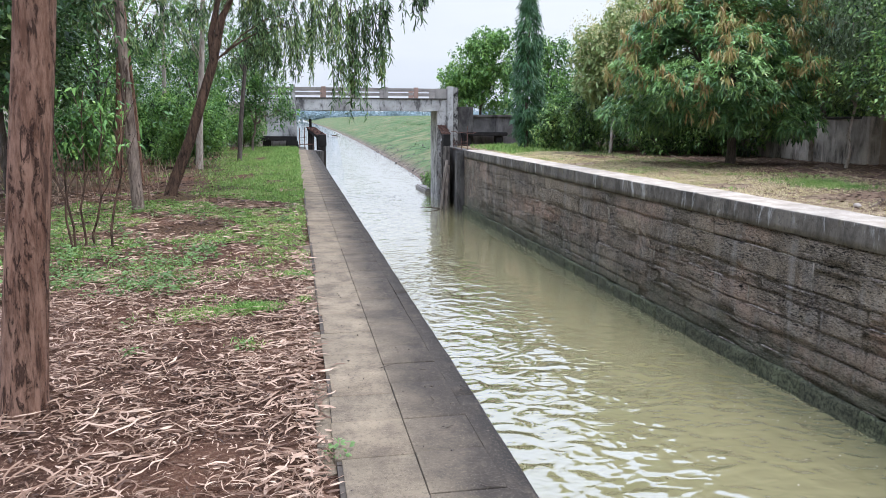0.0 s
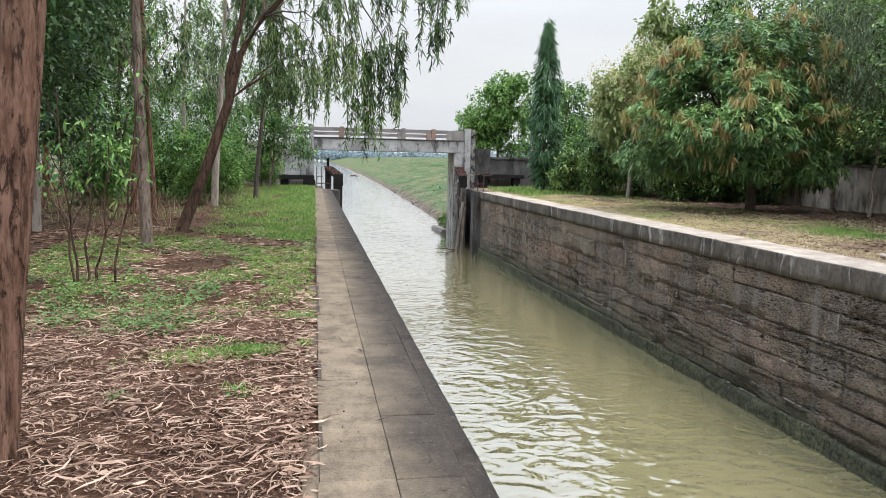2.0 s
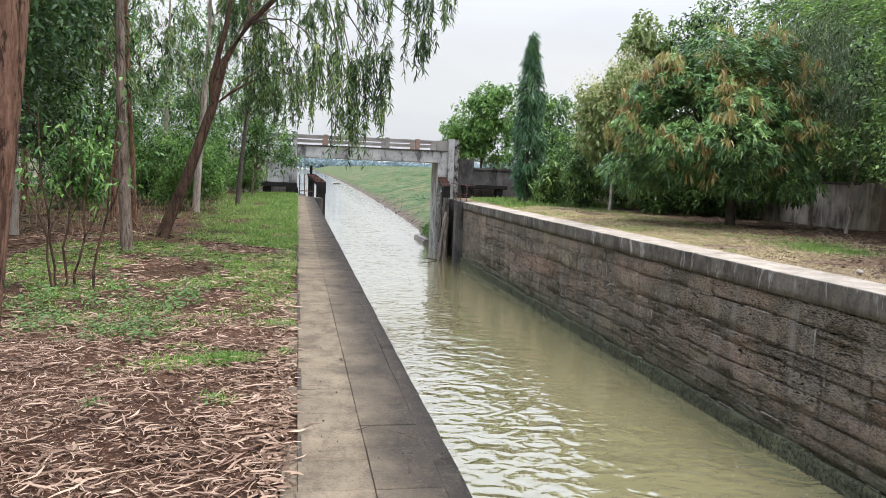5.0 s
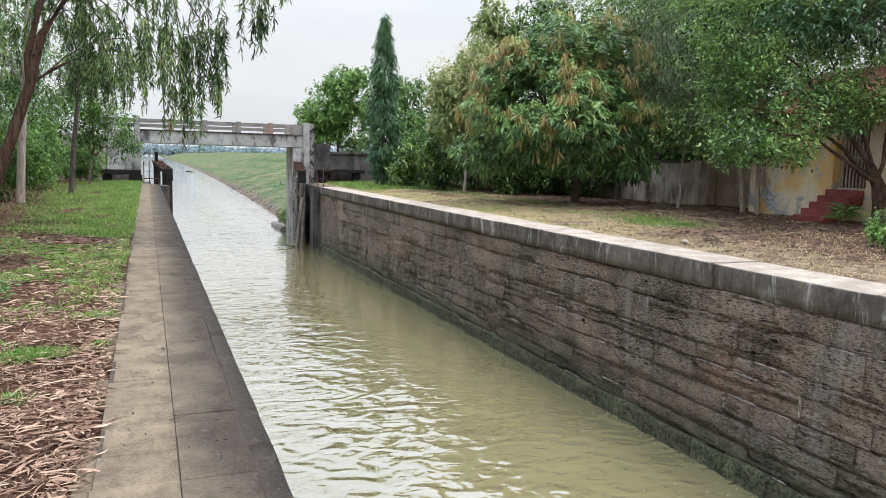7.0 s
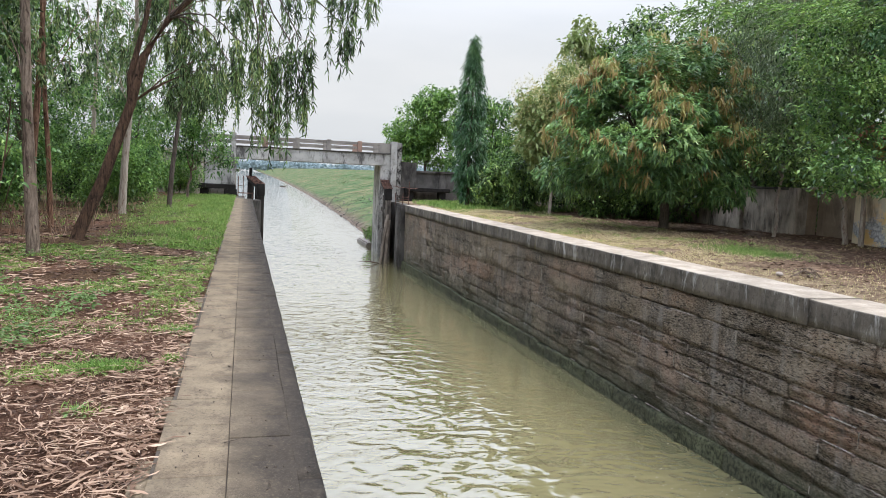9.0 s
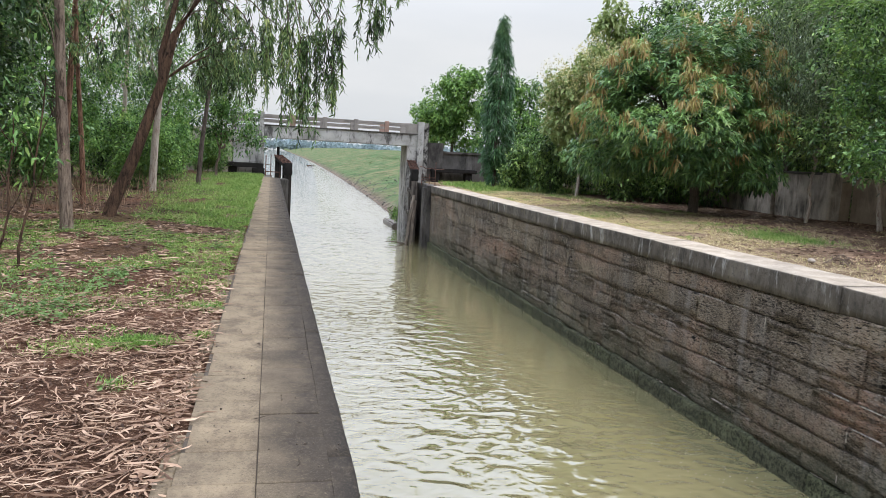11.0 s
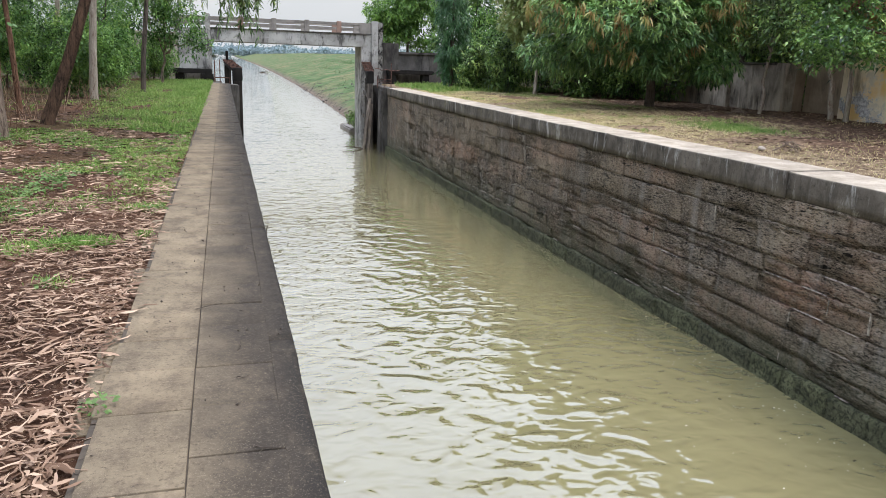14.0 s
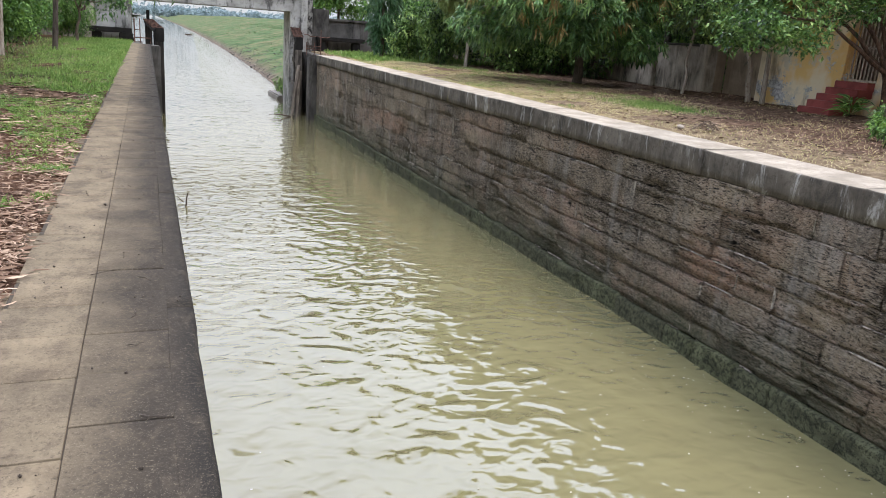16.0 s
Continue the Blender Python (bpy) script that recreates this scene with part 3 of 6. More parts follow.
def tube(points, radii, sides=8, wobble=0.0):
    """Places and quads of a tapered tube along points."""
    p = np.asarray(points, float)
    d = np.gradient(p, axis=0)
    d /= np.linalg.norm(d, axis=1, keepdims=True) + 1e-9
    ref = np.where(np.abs(d[:, 2:3]) > 0.9, np.array([[1.0, 0, 0]]), np.array([[0, 0, 1.0]]))
    u = np.cross(d, ref)
    u /= np.linalg.norm(u, axis=1, keepdims=True) + 1e-9
    v = np.cross(d, u)
    a = np.linspace(0, 2 * np.pi, sides, endpoint=False)
    r = np.asarray(radii, float)[:, None, None] * (1 + wobble * rng.normal(size=(len(p), sides, 1)))
    ring = p[:, None] + r * (u[:, None] * np.cos(a)[None, :, None] + v[:, None] * np.sin(a)[None, :, None])
    i = np.arange(len(p) - 1)[:, None] * sides + np.arange(sides)[None]
    j = np.arange(len(p) - 1)[:, None] * sides + (np.arange(sides)[None] + 1) % sides
    quads = np.stack([i, j, j + sides, i + sides], -1).reshape(-1, 4)
    return ring.reshape(-1, 3), quads


def join(pieces):
    """Joins several (places, quads) into one."""
    vs, fs, n = [], [], 0
    for v, f in pieces:
        vs.append(v)
        fs.append(f + n)
        n += len(v)
    return np.concatenate(vs), np.concatenate(fs)


def bend(a, b, sag=0.0, n=7, jitter=0.0):
    """A curve of n points from a to b that bows by sag metres upward."""
    a, b = np.asarray(a, float), np.asarray(b, float)
    s = np.linspace(0, 1, n)[:, None]
    p = a + (b - a) * s
    p[:, 2:3] += sag * 4 * s * (1 - s)
    if jitter:
        p[1:-1] += rng.normal(size=(n - 2, 3)) * jitter
    return p


def unit(v):
    return v / (np.linalg.norm(v, axis=-1, keepdims=True) + 1e-9)


def leaves(base, way, length, width, droop=0.2, curl=0.0, plain=False):
    """Pointed leaves that start at base, go along way and droop: of four triangles, or plain ones of two."""
    n = len(base)
    length = np.broadcast_to(length, n).astype(float)[:, None]
    width = np.broadcast_to(width, n).astype(float)[:, None]
    way = unit(way)
    side = unit(np.cross(way, unit(rng.normal(size=(n, 3)) * 0.6 + np.array([0, 0, 1.0]))))
    drop = np.zeros((n, 3))
    drop[:, 2] = -1
    bow = side * (rng.normal(size=(n, 1)) * curl)

    def mid(s):
        return base + way * length * s + drop * droop * length * s * s + bow * length * s * s

    if plain:
        m = mid(0.45)
        v = np.stack([base, m + side * width / 2, mid(1.0), m - side * width / 2], 1)
        return v.reshape(-1, 3), np.zeros((0, 3), dtype=int), np.arange(n)[:, None] * 4 + [0, 1, 2, 3]
    m1, m2 = mid(0.33), mid(0.7)
    v = np.stack([base, m1 - side * width / 2, m1 + side * width / 2, m2 - side * width * 0.4, m2 + side * width * 0.4, mid(1.0)], 1)
    o = np.arange(n)[:, None] * 6
    tris = np.concatenate([o + [0, 2, 1], o + [3, 4, 5]])
    quads = o + [1, 2, 4, 3]
    return v.reshape(-1, 3), tris, quads


def leaf_mesh(name, *sets):
    vs, ts, qs, n = [], [], [], 0
    for v, t, q in sets:
        vs.append(v)
        ts.append(t + n)
        qs.append(q + n)
        n += len(v)
    return mesh_of(name, np.concatenate(vs), [f for f in (np.concatenate(ts), np.concatenate(qs)) if len(f)])


def shell(n, lobes, inner=0.5, gaps=0.35):
    """n places in the outer part of uneven lobes (x, y, z, rx, ry, rz), and the ways out of them."""
    lobes = np.asarray(lobes, float)
    w = (lobes[:, 3] * lobes[:, 4] + lobes[:, 4] * lobes[:, 5] + lobes[:, 3] * lobes[:, 5])
    pick = rng.choice(len(lobes), size=int(n * (1 + gaps)), p=w / w.sum())
    d = unit(rng.normal(size=(len(pick), 3)))
    lump = np.sin(d[:, 0] * 5 + pick * 1.7) * np.sin(d[:, 1] * 6 + pick) * np.sin(d[:, 2] * 5 + pick * 2.3)
    r = (inner + (1 - inner) * np.sqrt(rng.random(len(pick)))) * (1 + 0.16 * lump)
    p = lobes[pick, :3] + d * r[:, None] * lobes[pick, 3:]
    keep = rng.random(len(pick)) < 1.0 - gaps * (0.5 - 0.5 * np.sign(lump + 0.15 * rng.normal(size=len(pick))))
    return p[keep][:n], d[keep][:n]


def clumps(p, d, per, length, width, droop, spread=0.8, lift=0.0, size=0.06, plain=True):
    """Leaves in tufts of per at places p."""
    b = np.repeat(p, per, 0) + rng.normal(size=(len(p) * per, 3)) * size
    w = unit(np.repeat(d, per, 0) * (1 - spread) + rng.normal(size=(len(p) * per, 3)) * spread + np.array([0, 0, lift]))
    n = len(b)
    return leaves(b, w, length * rng.uniform(0.65, 1.2, n), width * rng.uniform(0.8, 1.25, n), droop, 0.0, plain)


def rosettes(p, axis, per, length, width, droop, flat=0.9, size=0.02):
    """Leaves that radiate like a star from shoot tips at p round the given axes."""
    n = len(p) * per
    ax = np.repeat(unit(axis), per, 0)
    ring = unit(np.cross(ax, rng.normal(size=(n, 3))))
    w = ring * flat + ax * rng.uniform(0.05, 0.75, (n, 1))
    b = np.repeat(p, per, 0) + ax * rng.uniform(-0.08, 0.04, (n, 1)) + rng.normal(size=(n, 3)) * size
    return leaves(b, w, length * rng.uniform(0.7, 1.2, n), width * rng.uniform(0.8, 1.2, n), droop, 0.0)


def strand_leaves(starts, ways, lengths, step, leaf, width):
    """Hanging twigs with narrow leaves: the twig tubes and the leaves."""
    tubes, bases, dirs = [], [], []
    for s, w, ln in zip(starts, ways, lengths):
        m = 7
        t = np.linspace(0, 1, m)[:, None]
        p = s + w * ln * 0.45 * np.sqrt(t) * np.array([1, 1, 0.4]) + np.array([0, 0, -1.0]) * ln * t ** 1.5
        p[1:] += rng.normal(size=(m - 1, 3)) * 0.02 * ln
        tubes.append(tube(p, np.linspace(0.008, 0.002, m), 3))
        cnt = max(3, int(ln / step))
        f = np.sort(rng.uniform(0.1, 1.0, cnt))
        q = np.stack([np.interp(f, t[:, 0], p[:, a]) for a in range(3)], 1)
        bases.append(q)
        dirs.append(rng.normal(size=(cnt, 3)) * 0.5 + np.array([0, 0, -0.75]))
    b, d = np.concatenate(bases), np.concatenate(dirs)
    return join(tubes), leaves(b, d, leaf * rng.uniform(0.7, 1.25, len(b)), width, 0.25, 0.12)


def wood_mesh(name, pieces):
    v, q = join(pieces)
    return smooth(mesh_of(name, v, [q]))


def tree(name, at, label, category, bark, trunk, limbs, crowns, group=""):
    """A tree at a place: trunk (points and radii), limbs (tubes) and crowns [(part name, mesh, material, label)], all local."""
    t = thing(name, at, label, category, group)
    place("trunk", wood_mesh("trunk", [trunk]), bark, t)
    if limbs:
        tagged(place("bough", wood_mesh("bough", limbs), bark, t), kind="stuff")
    for nm, me, mat, lb in crowns:
        place(nm, me, mat, t, label=lb)
    return t


def limbs_to(fork, targets, r0=0.06, r1=0.012, sag=0.15):
    out = []
    for q in targets:
        p = bend(fork, q, sag, 8, 0.06)
        out.append(tube(p, np.linspace(r0, r1, 8), 6))
        for _ in range(3):
            i = rng.integers(3, 7)
            e = p[i] + rng.normal(size=3) * np.array([0.5, 0.5, 0.3]) * min(np.linalg.norm(np.asarray(q) - fork) * 0.45, 0.7)
            out.append(tube(bend(p[i], e, 0.05, 5, 0.03), np.linspace(r1 * 1.4, r1 * 0.4, 5), 4))
    return out

# ---- ground: one sheet, cut by the canal ----
WATER = -3.19
FACE = 7.57
END = 37.5


def left_z(x, y):
    return -0.035 + (0.035 * noise.noise((x * 0.7, y * 0.7, 0)) + 0.02 * noise.noise((x * 2.3, y * 2.3, 4))) * min(max((-0.85 - x) / 0.5, 0.15), 1)


def right_z(x, y):
    base = np.interp(x, [8.45, 9.5, 14, 22], [-0.02, 0.03, 0.1, 0.15])
    return base + (0.05 * noise.noise((x * 0.6, y * 0.6, 9)) + 0.02 * noise.noise((x * 2, y * 2, 2))) * min(max((x - 8.45) / 0.6, 0.1), 1)


def ground_sheet():
    ys = np.concatenate([[-400, -60, -20], np.arange(-8, 48.1, 0.5), [49.5, 51, 54, 58, 63, 70, 80, 95, 117, 150, 211, 300, 430, 700, 1200, 2200, 4000]])
    left_far = -np.array([4000, 1500, 600, 250, 120, 70, 45, 32, 24, 19, 15.5, 13])
    left_near = np.append(np.arange(-11.5, -0.95, 0.25), -0.8)
    right_near = np.arange(8.45, 22.2, 0.3)
    right_far = np.array([24, 27, 31, 37, 46, 60, 90, 150, 300, 700, 1600, 4000])
    rows = []
    for y in ys:
        t = np.clip((y - 47.5) / 6.0, 0, 1)
        sl = np.interp(y, [48, 58, 120, 430, 1500, 4000], [-0.6, -1.5, -3, -8, -25, -60])
        sr = np.interp(y, [48, 51, 60, 73, 88, 132, 239, 419, 1500, 4000], [7.7, 8.0, 8.7, 9.3, 9.9, 11.2, 13.5, 15.4, 22, 40])
        top = np.interp(y, [50, 100, 430], [1.6, 2.5, 3.2])
        xs_l = np.concatenate([left_far, left_near])
        z_l = np.array([left_z(x, y) for x in xs_l])
        xs_bank = sl - 9 * (np.linspace(1, 0, len(left_near)))
        z_bank = np.interp(xs_bank - sl, [-9, -6, -1, 0], [1.0, 0.6, -2.6, WATER - 0.1])
        x_l = xs_l.copy()
        x_l[len(left_far):] = left_near * (1 - t) + xs_bank * t
        z_l[len(left_far):] = z_l[len(left_far):] * (1 - t) + z_bank * t
        z_l[:len(left_far)] += t * 1.0
        mid_x = np.array([-0.72, -0.7, 3.5, 8.3, 8.32])
        mid_z = np.array([-0.5, -5.5, -5.5, -5.5, -0.5])
        bank_x = np.array([sl + 0.1, sl + 3, (sl + sr) / 2, sr - 3, sr - 0.1])
        bank_z = np.array([WATER - 0.2, -5.0, -5.5, -5.0, WATER - 0.2])
        mx, mz = mid_x * (1 - t) + bank_x * t, mid_z * (1 - t) + bank_z * t
        z_r = np.array([right_z(x, y) for x in right_near])
        off = np.linspace(0, 34, len(right_near))
        bz = np.interp(off, [0, 1.5, 5, 14, 24, 34], [WATER - 0.1, -2.5, -1.6, 0.3, top - 0.3, top])
        bz = bz + np.array([0.3 * noise.noise((o * 0.3, y * 0.12, 3)) for o in off]) * np.clip(off / 4, 0, 1)
        x_r = right_near * (1 - t) + (sr + off) * t
        zr = z_r * (1 - t) + bz * t
        x_f = np.maximum(right_far, x_r[-1] + np.arange(1, len(right_far) + 1) * 2.0)
        rows.append(np.stack([np.concatenate([x_l, mx, x_r, x_f]), np.full(len(x_l) + 5 + len(x_r) + len(x_f), y), np.concatenate([z_l, mz, zr, 0.15 * (1 - t) + top * t + 0 * x_f])], 1))
    w = len(rows[0])
    v = np.concatenate(rows)
    i = np.arange(len(rows) - 1)[:, None] * w + np.arange(w - 1)[None]
    me = mesh_of("ground", v, [np.stack([i, i + 1, i + 1 + w, i + w], -1).reshape(-1, 4)])
    me.materials.append(M_SOIL)
    me.materials.append(M_BANK)
    cy = np.array([(ys[a] + ys[a + 1]) / 2 for a in range(len(ys) - 1)])
    me.polygons.foreach_set("material_index", np.repeat((cy > 48.5).astype(np.int32), w - 1))
    return smooth(me)


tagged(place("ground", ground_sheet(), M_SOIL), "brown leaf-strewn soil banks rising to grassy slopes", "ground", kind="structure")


def water_sheet():
    ys = np.array([-400, 0, 20, 40, 60, 120, 400, 1500, 4000.0])
    v = np.concatenate([np.stack([np.array([-0.65, 8.25]) if y < 45 else np.array([-75.0, 260.0]), [y, y], [WATER, WATER]], 1) for y in ys])
    i = np.arange(len(ys) - 1)[:, None] * 2
    return mesh_of("water", v, [np.concatenate([i, i + 1, i + 3, i + 2], 1)])


tagged(place("water", water_sheet(), M_WATER), "rippled muddy olive canal water reflecting pale sky", "water", kind="structure")

# ---- left lock wall and its path ----
b = boxed(-0.81, -0.012, -12, END + 0.9, -6, -0.013)
west = tagged(part("wall_west", b, M_JOINT), "dark lock wall under the concrete path", "wall", kind="structure")
box_e = boxed(-0.012, 0.42, END, END + 0.9, -6, -0.03, bevel=0.04, cuts=3, rough=0.02)
part("pilaster", box_e, M_DARKCONC, west)

# gate recess and quay beyond the path
b = boxed(-3.0, -0.35, END + 0.9, 43.5, -6, -0.06, bevel=0.03)
part("recess_wall", b, M_DARKCONC, west)

# ---- right lock wall ----
b = boxed(FACE + 0.075, 8.4, -12, END, -6, -0.05)
east = tagged(part("wall_east", b, M_MORTAR), "tall dark stone block lock wall, weathered and stained", "wall", kind="structure")
b = boxed(FACE - 0.36, FACE + 0.35, END, END + 0.85, -6, -0.02, bevel=0.12, cuts=4, rough=0.015)
part("pilaster", b, M_DARKCONC, east, "rounded dark concrete end of the wall")
b = boxed(8.0, 10.0, END + 0.6, 43.5, -6, -0.08, bevel=0.03)
part("recess_wall", b, M_DARKCONC, east)

# footing along the waterline
y = -12.0
while y < END - 0.1:
    y1 = min(y + rng.uniform(0.5, 1.5), END - 0.01)
    if END - y1 < 0.3:
        y1 = END - 0.01
    jut = rng.uniform(-0.012, 0.012)
    me = loft(round_top(FACE - 0.1 + jut, FACE + 0.06, -5.0, -2.87 + rng.uniform(-0.025, 0.02), 0.05, 0.02), np.linspace(y + 0.004, y1 - 0.004, max(4, int((y1 - y) / 0.12))), 0.03, 1.6, 8.0)
    place("footing_stone", me, M_FOOT, east)
    y = y1

# ---- bridge over the lock's far end ----
bridge = thing("road_bridge", (3.2, 43.5, 0), "grey stained concrete road bridge with open rails", "bridge")


def bpart(name, x0, x1, y0, y1, z0, z1, mat, label="", bevel=0.02, rough=0.0, cuts=0):
    return part(name, boxed(x0 - 3.2, x1 - 3.2, y0, y1, z0, z1, bevel=bevel, rough=rough, cuts=cuts), mat, bridge, label)


bpart("deck", -2.6, 8.5, 0.22, 2.1, 2.3, 2.66, M_BRIDGE)
bpart("beam", -0.86, 7.84, 0.0, 0.24, 2.0, 2.72, M_BRIDGE, "grey weather-streaked front beam", 0.02, 0.012, 5)
bpart("kerb", -0.86, 7.84, -0.05, 0.3, 2.66, 2.73, M_DARKCONC, "dark weathered kerb edge", 0.015, 0.01, 5)
bpart("beam", -0.86, 7.84, 2.0, 2.24, 2.0, 2.72, M_BRIDGE)
bpart("pier", -2.5, -0.84, 0.02, 2.2, -6, 2.28, M_BRIDGE, "pale plastered end pier", 0.03, 0.015, 4)
bpart("pier", 7.27, 7.86, 0.02, 2.2, -6, 2.02, M_BRIDGE, "pale streaked concrete pier", 0.03, 0.015, 5)
bpart("pier", 7.86, 9.5, 0.3, 2.2, -6, 2.28, M_DARKCONC)
bpart("column", 7.84, 8.2, -0.12, 0.26, -0.1, 3.42, M_BRIDGE, "grey end column with black stains", 0.02, 0.012, 4)
bpart("column", 8.21, 8.5, -0.06, 0.3, -0.1, 3.36, M_STAINED, "blackened crumbling column face", 0.03, 0.045, 7)
bpart("column", -1.12, -0.86, -0.1, 0.26, -0.1, 3.42, M_BRIDGE, "", 0.02, 0.012, 4)
for yy in (0.04, 2.0):
    for n_post, x in enumerate((-2.6, 0.72, 2.47, 4.25, 6.02)):
        bpart("rail_post", x - 0.13, x + 0.13, yy - 0.02, yy + 0.2, 2.72, 3.34, M_REDRAIL if n_post in (1, 4) else M_RAIL, "", 0.02)
    for x0, x1 in ((-2.47, 0.59), (0.85, 2.34), (2.6, 4.12), (4.38, 5.89), (6.15, 7.84)):
        bpart("rail", x0, x1, yy + 0.02, yy + 0.16, 3.15, 3.29, M_RAIL, "", 0.015)
        bpart("rail", x0, x1, yy + 0.02, yy + 0.16, 2.9, 3.02, M_RAIL, "", 0.015)
    bpart("rail_panel", 7.15, 7.84, yy + 0.0, yy + 0.18, 2.72, 3.3, M_RAIL, "", 0.015)
# wing walls at the road's level
wing = thing("wing_wall", (10.2, 44.0, 0), "dark grey plastered wing wall beside the bridge", "wall")
part("panel", boxed(-1.62, 4.3, 0.0, 0.3, -0.3, 1.68, bevel=0.02), M_DARKCONC, wing)
part("coping", boxed(-1.64, 4.35, -0.1, 0.4, 1.68, 1.82, bevel=0.03, rough=0.01, cuts=5), M_DARKCONC, wing)
ledge = thing("stone_ledge", (10.0, 43.4, 0), "dark broken stone ledge below the wing wall", "ledge")
part("slab", boxed(-1.25, 1.45, -0.3, 0.45, 0.58, 0.8, bevel=0.03, rough=0.03, cuts=5), M_BLACKSTONE, ledge)
part("support", boxed(-1.2, -0.75, -0.2, 0.4, -0.2, 0.58, bevel=0.03), M_BLACKSTONE, ledge)
part("support", boxed(0.8, 1.2, -0.2, 0.4, -0.2, 0.58, bevel=0.03), M_BLACKSTONE, ledge)
ledge2 = thing("stone_ledge", (-1.75, 43.0, -0.1), "dark stone ledge with broken end beside the pier", "ledge")
part("slab", boxed(-1.1, 0.9, -0.3, 0.4, 0.42, 0.66, bevel=0.03, rough=0.03, cuts=5), M_BLACKSTONE, ledge2)
part("support", boxed(0.3, 0.98, -0.45, 0.4, -0.15, 0.42, bevel=0.03, rough=0.03, cuts=3), M_BLACKSTONE, ledge2)
part("support", boxed(-0.95, -0.5, -0.2, 0.35, -0.15, 0.42, bevel=0.03), M_BLACKSTONE, ledge2)
# road approach behind the left pier
appr = thing("approach_wall", (-9.0, 45.5, 0), "grey plastered approach wall of the road", "wall")
part("panel", boxed(-9, 6.45, -1.9, 2.0, -0.3, 2.4, bevel=0.03), M_BWALL, appr)
# low quay past the right pier
quay = thing("low_quay", (8.05, 48.0, 0), "low grey quay at the foot of the pier", "quay")
part("block", boxed(-0.75, 1.6, -0.2, 3.8, -6, -2.95, bevel=0.08, rough=0.06, cuts=5), M_RAIL, quay)


# ---- lock gates, both standing open ----
def lock_gate(label, near, far, z_near, z_far, board, drop):
    """A timber leaf from its mitre end (near) to its heel (far): stout posts, boards between, a ladder of iron cross-pieces on top."""
    near, far = np.array(near, float), np.array(far, float)
    g = thing("lock_gate", (near[0], near[1], WATER), label, "lock gate", "lock gates")
    along = far - near
    ln = float(np.hypot(*along))
    rot = Matrix.Rotation(math.atan2(along[1], along[0]), 4, "Z")

    def top_at(a):
        return z_near + (z_far - z_near) * a / ln - WATER

    part("post", boxed(0, 0.34, -0.16, 0.16, -2.0, top_at(0) - 0.62, bevel=0.025, rough=0.03, cuts=4, turn=rot), board, g)
    part("post_head", boxed(-0.03, 0.38, -0.19, 0.19, top_at(0) - 0.62, top_at(0), bevel=0.025, rough=0.02, cuts=3, turn=rot), M_BLACKSTONE, g, "blackened iron-bound post head")
    for a in (0.95, ln - 0.3):
        part("post", boxed(a, a + 0.26, -0.17, 0.17, -2.0, top_at(a) - 0.1, bevel=0.02, rough=0.025, cuts=3, turn=rot), M_TIMBER, g)
    a = 0.36
    while a < ln - 0.35:
        w = rng.uniform(0.2, 0.3)
        part("timber", boxed(a, min(a + w, ln - 0.3) - 0.02, -0.09, 0.06, -2.0, top_at(a) - drop - rng.uniform(0.0, 0.4), bevel=0.012, rough=0.025, cuts=3, turn=rot), board, g)
        a += w
    for side in (-0.15, 0.15):
        tilt = Matrix.Rotation(-math.atan2(z_far - z_near, ln), 4, "Y")
        part("top_beam", boxed(0.3, ln, side - 0.045, side + 0.045, -0.26, -0.08, bevel=0.015, rough=0.012, cuts=4, turn=rot @ Matrix.Translation((0, 0, top_at(0))) @ tilt), M_TIMBER, g)
    count = 8
    for i in range(count):
        a = 0.55 + (ln - 0.75) * i / (count - 1)
        z = top_at(a) - 0.1
        part("bracket", boxed(a - 0.05, a + 0.05, -0.26, 0.26, z + 0.02, z + 0.09, bevel=0.015, rough=0.01, cuts=2, turn=rot), M_RUST, g, "rusty iron-capped cross-piece")
    for z in (0.35 - drop, -1.6 - 0.2 * drop, -2.7):
        part("rail", boxed(0.3, ln - 0.1, 0.06, 0.15, z - WATER - 0.12, z - WATER + 0.12, bevel=0.02, turn=rot), board, g)
        part("rail", boxed(0.3, ln - 0.1, -0.16, -0.09, z - WATER - 0.12, z - WATER + 0.12, bevel=0.02, turn=rot), board, g)
    return g


gate_l = lock_gate("dark rotting timber lock gate with rusty brackets, open", (0.42, 38.6), (-0.05, 44.2), 0.74, 1.1, M_TIMBER, 2.3)
part("heel_top", boxed(-0.55, -0.4, 5.35, 5.5, 4.0, 4.72, bevel=0.02), M_TIMBER, gate_l)
gate_r = lock_gate("grey split timber lock gate with rusty brackets, open", (7.06, 39.6), (7.62, 44.2), 0.74, 1.3, M_GREYTIMBER, 0.85)
# bent iron railing between the gate and the wall
rail_r = thing("iron_railing", (7.6, 38.9, -0.06), "bent rusty iron railing on the wall's end", "railing")
for x, z in ((-0.3, 0.62), (0.1, 0.6), (0.42, 1.25)):
    part("upright", boxed(x - 0.02, x + 0.02, -0.02, 0.02, 0.0, z, bevel=0.006), M_RUST, rail_r)
for z in (0.3, 0.42):
    part("bar", boxed(-0.32, 0.44, -0.018, 0.018, z - 0.018, z + 0.018, bevel=0.006), M_RUST, rail_r)
place("top_bar", wood_mesh("top_bar", [tube(bend((-0.45, 0, 0.98), (0.95, 0.3, 0.92), -0.06, 9, 0.025), np.full(9, 0.022), 6)]), M_RUST, rail_r)
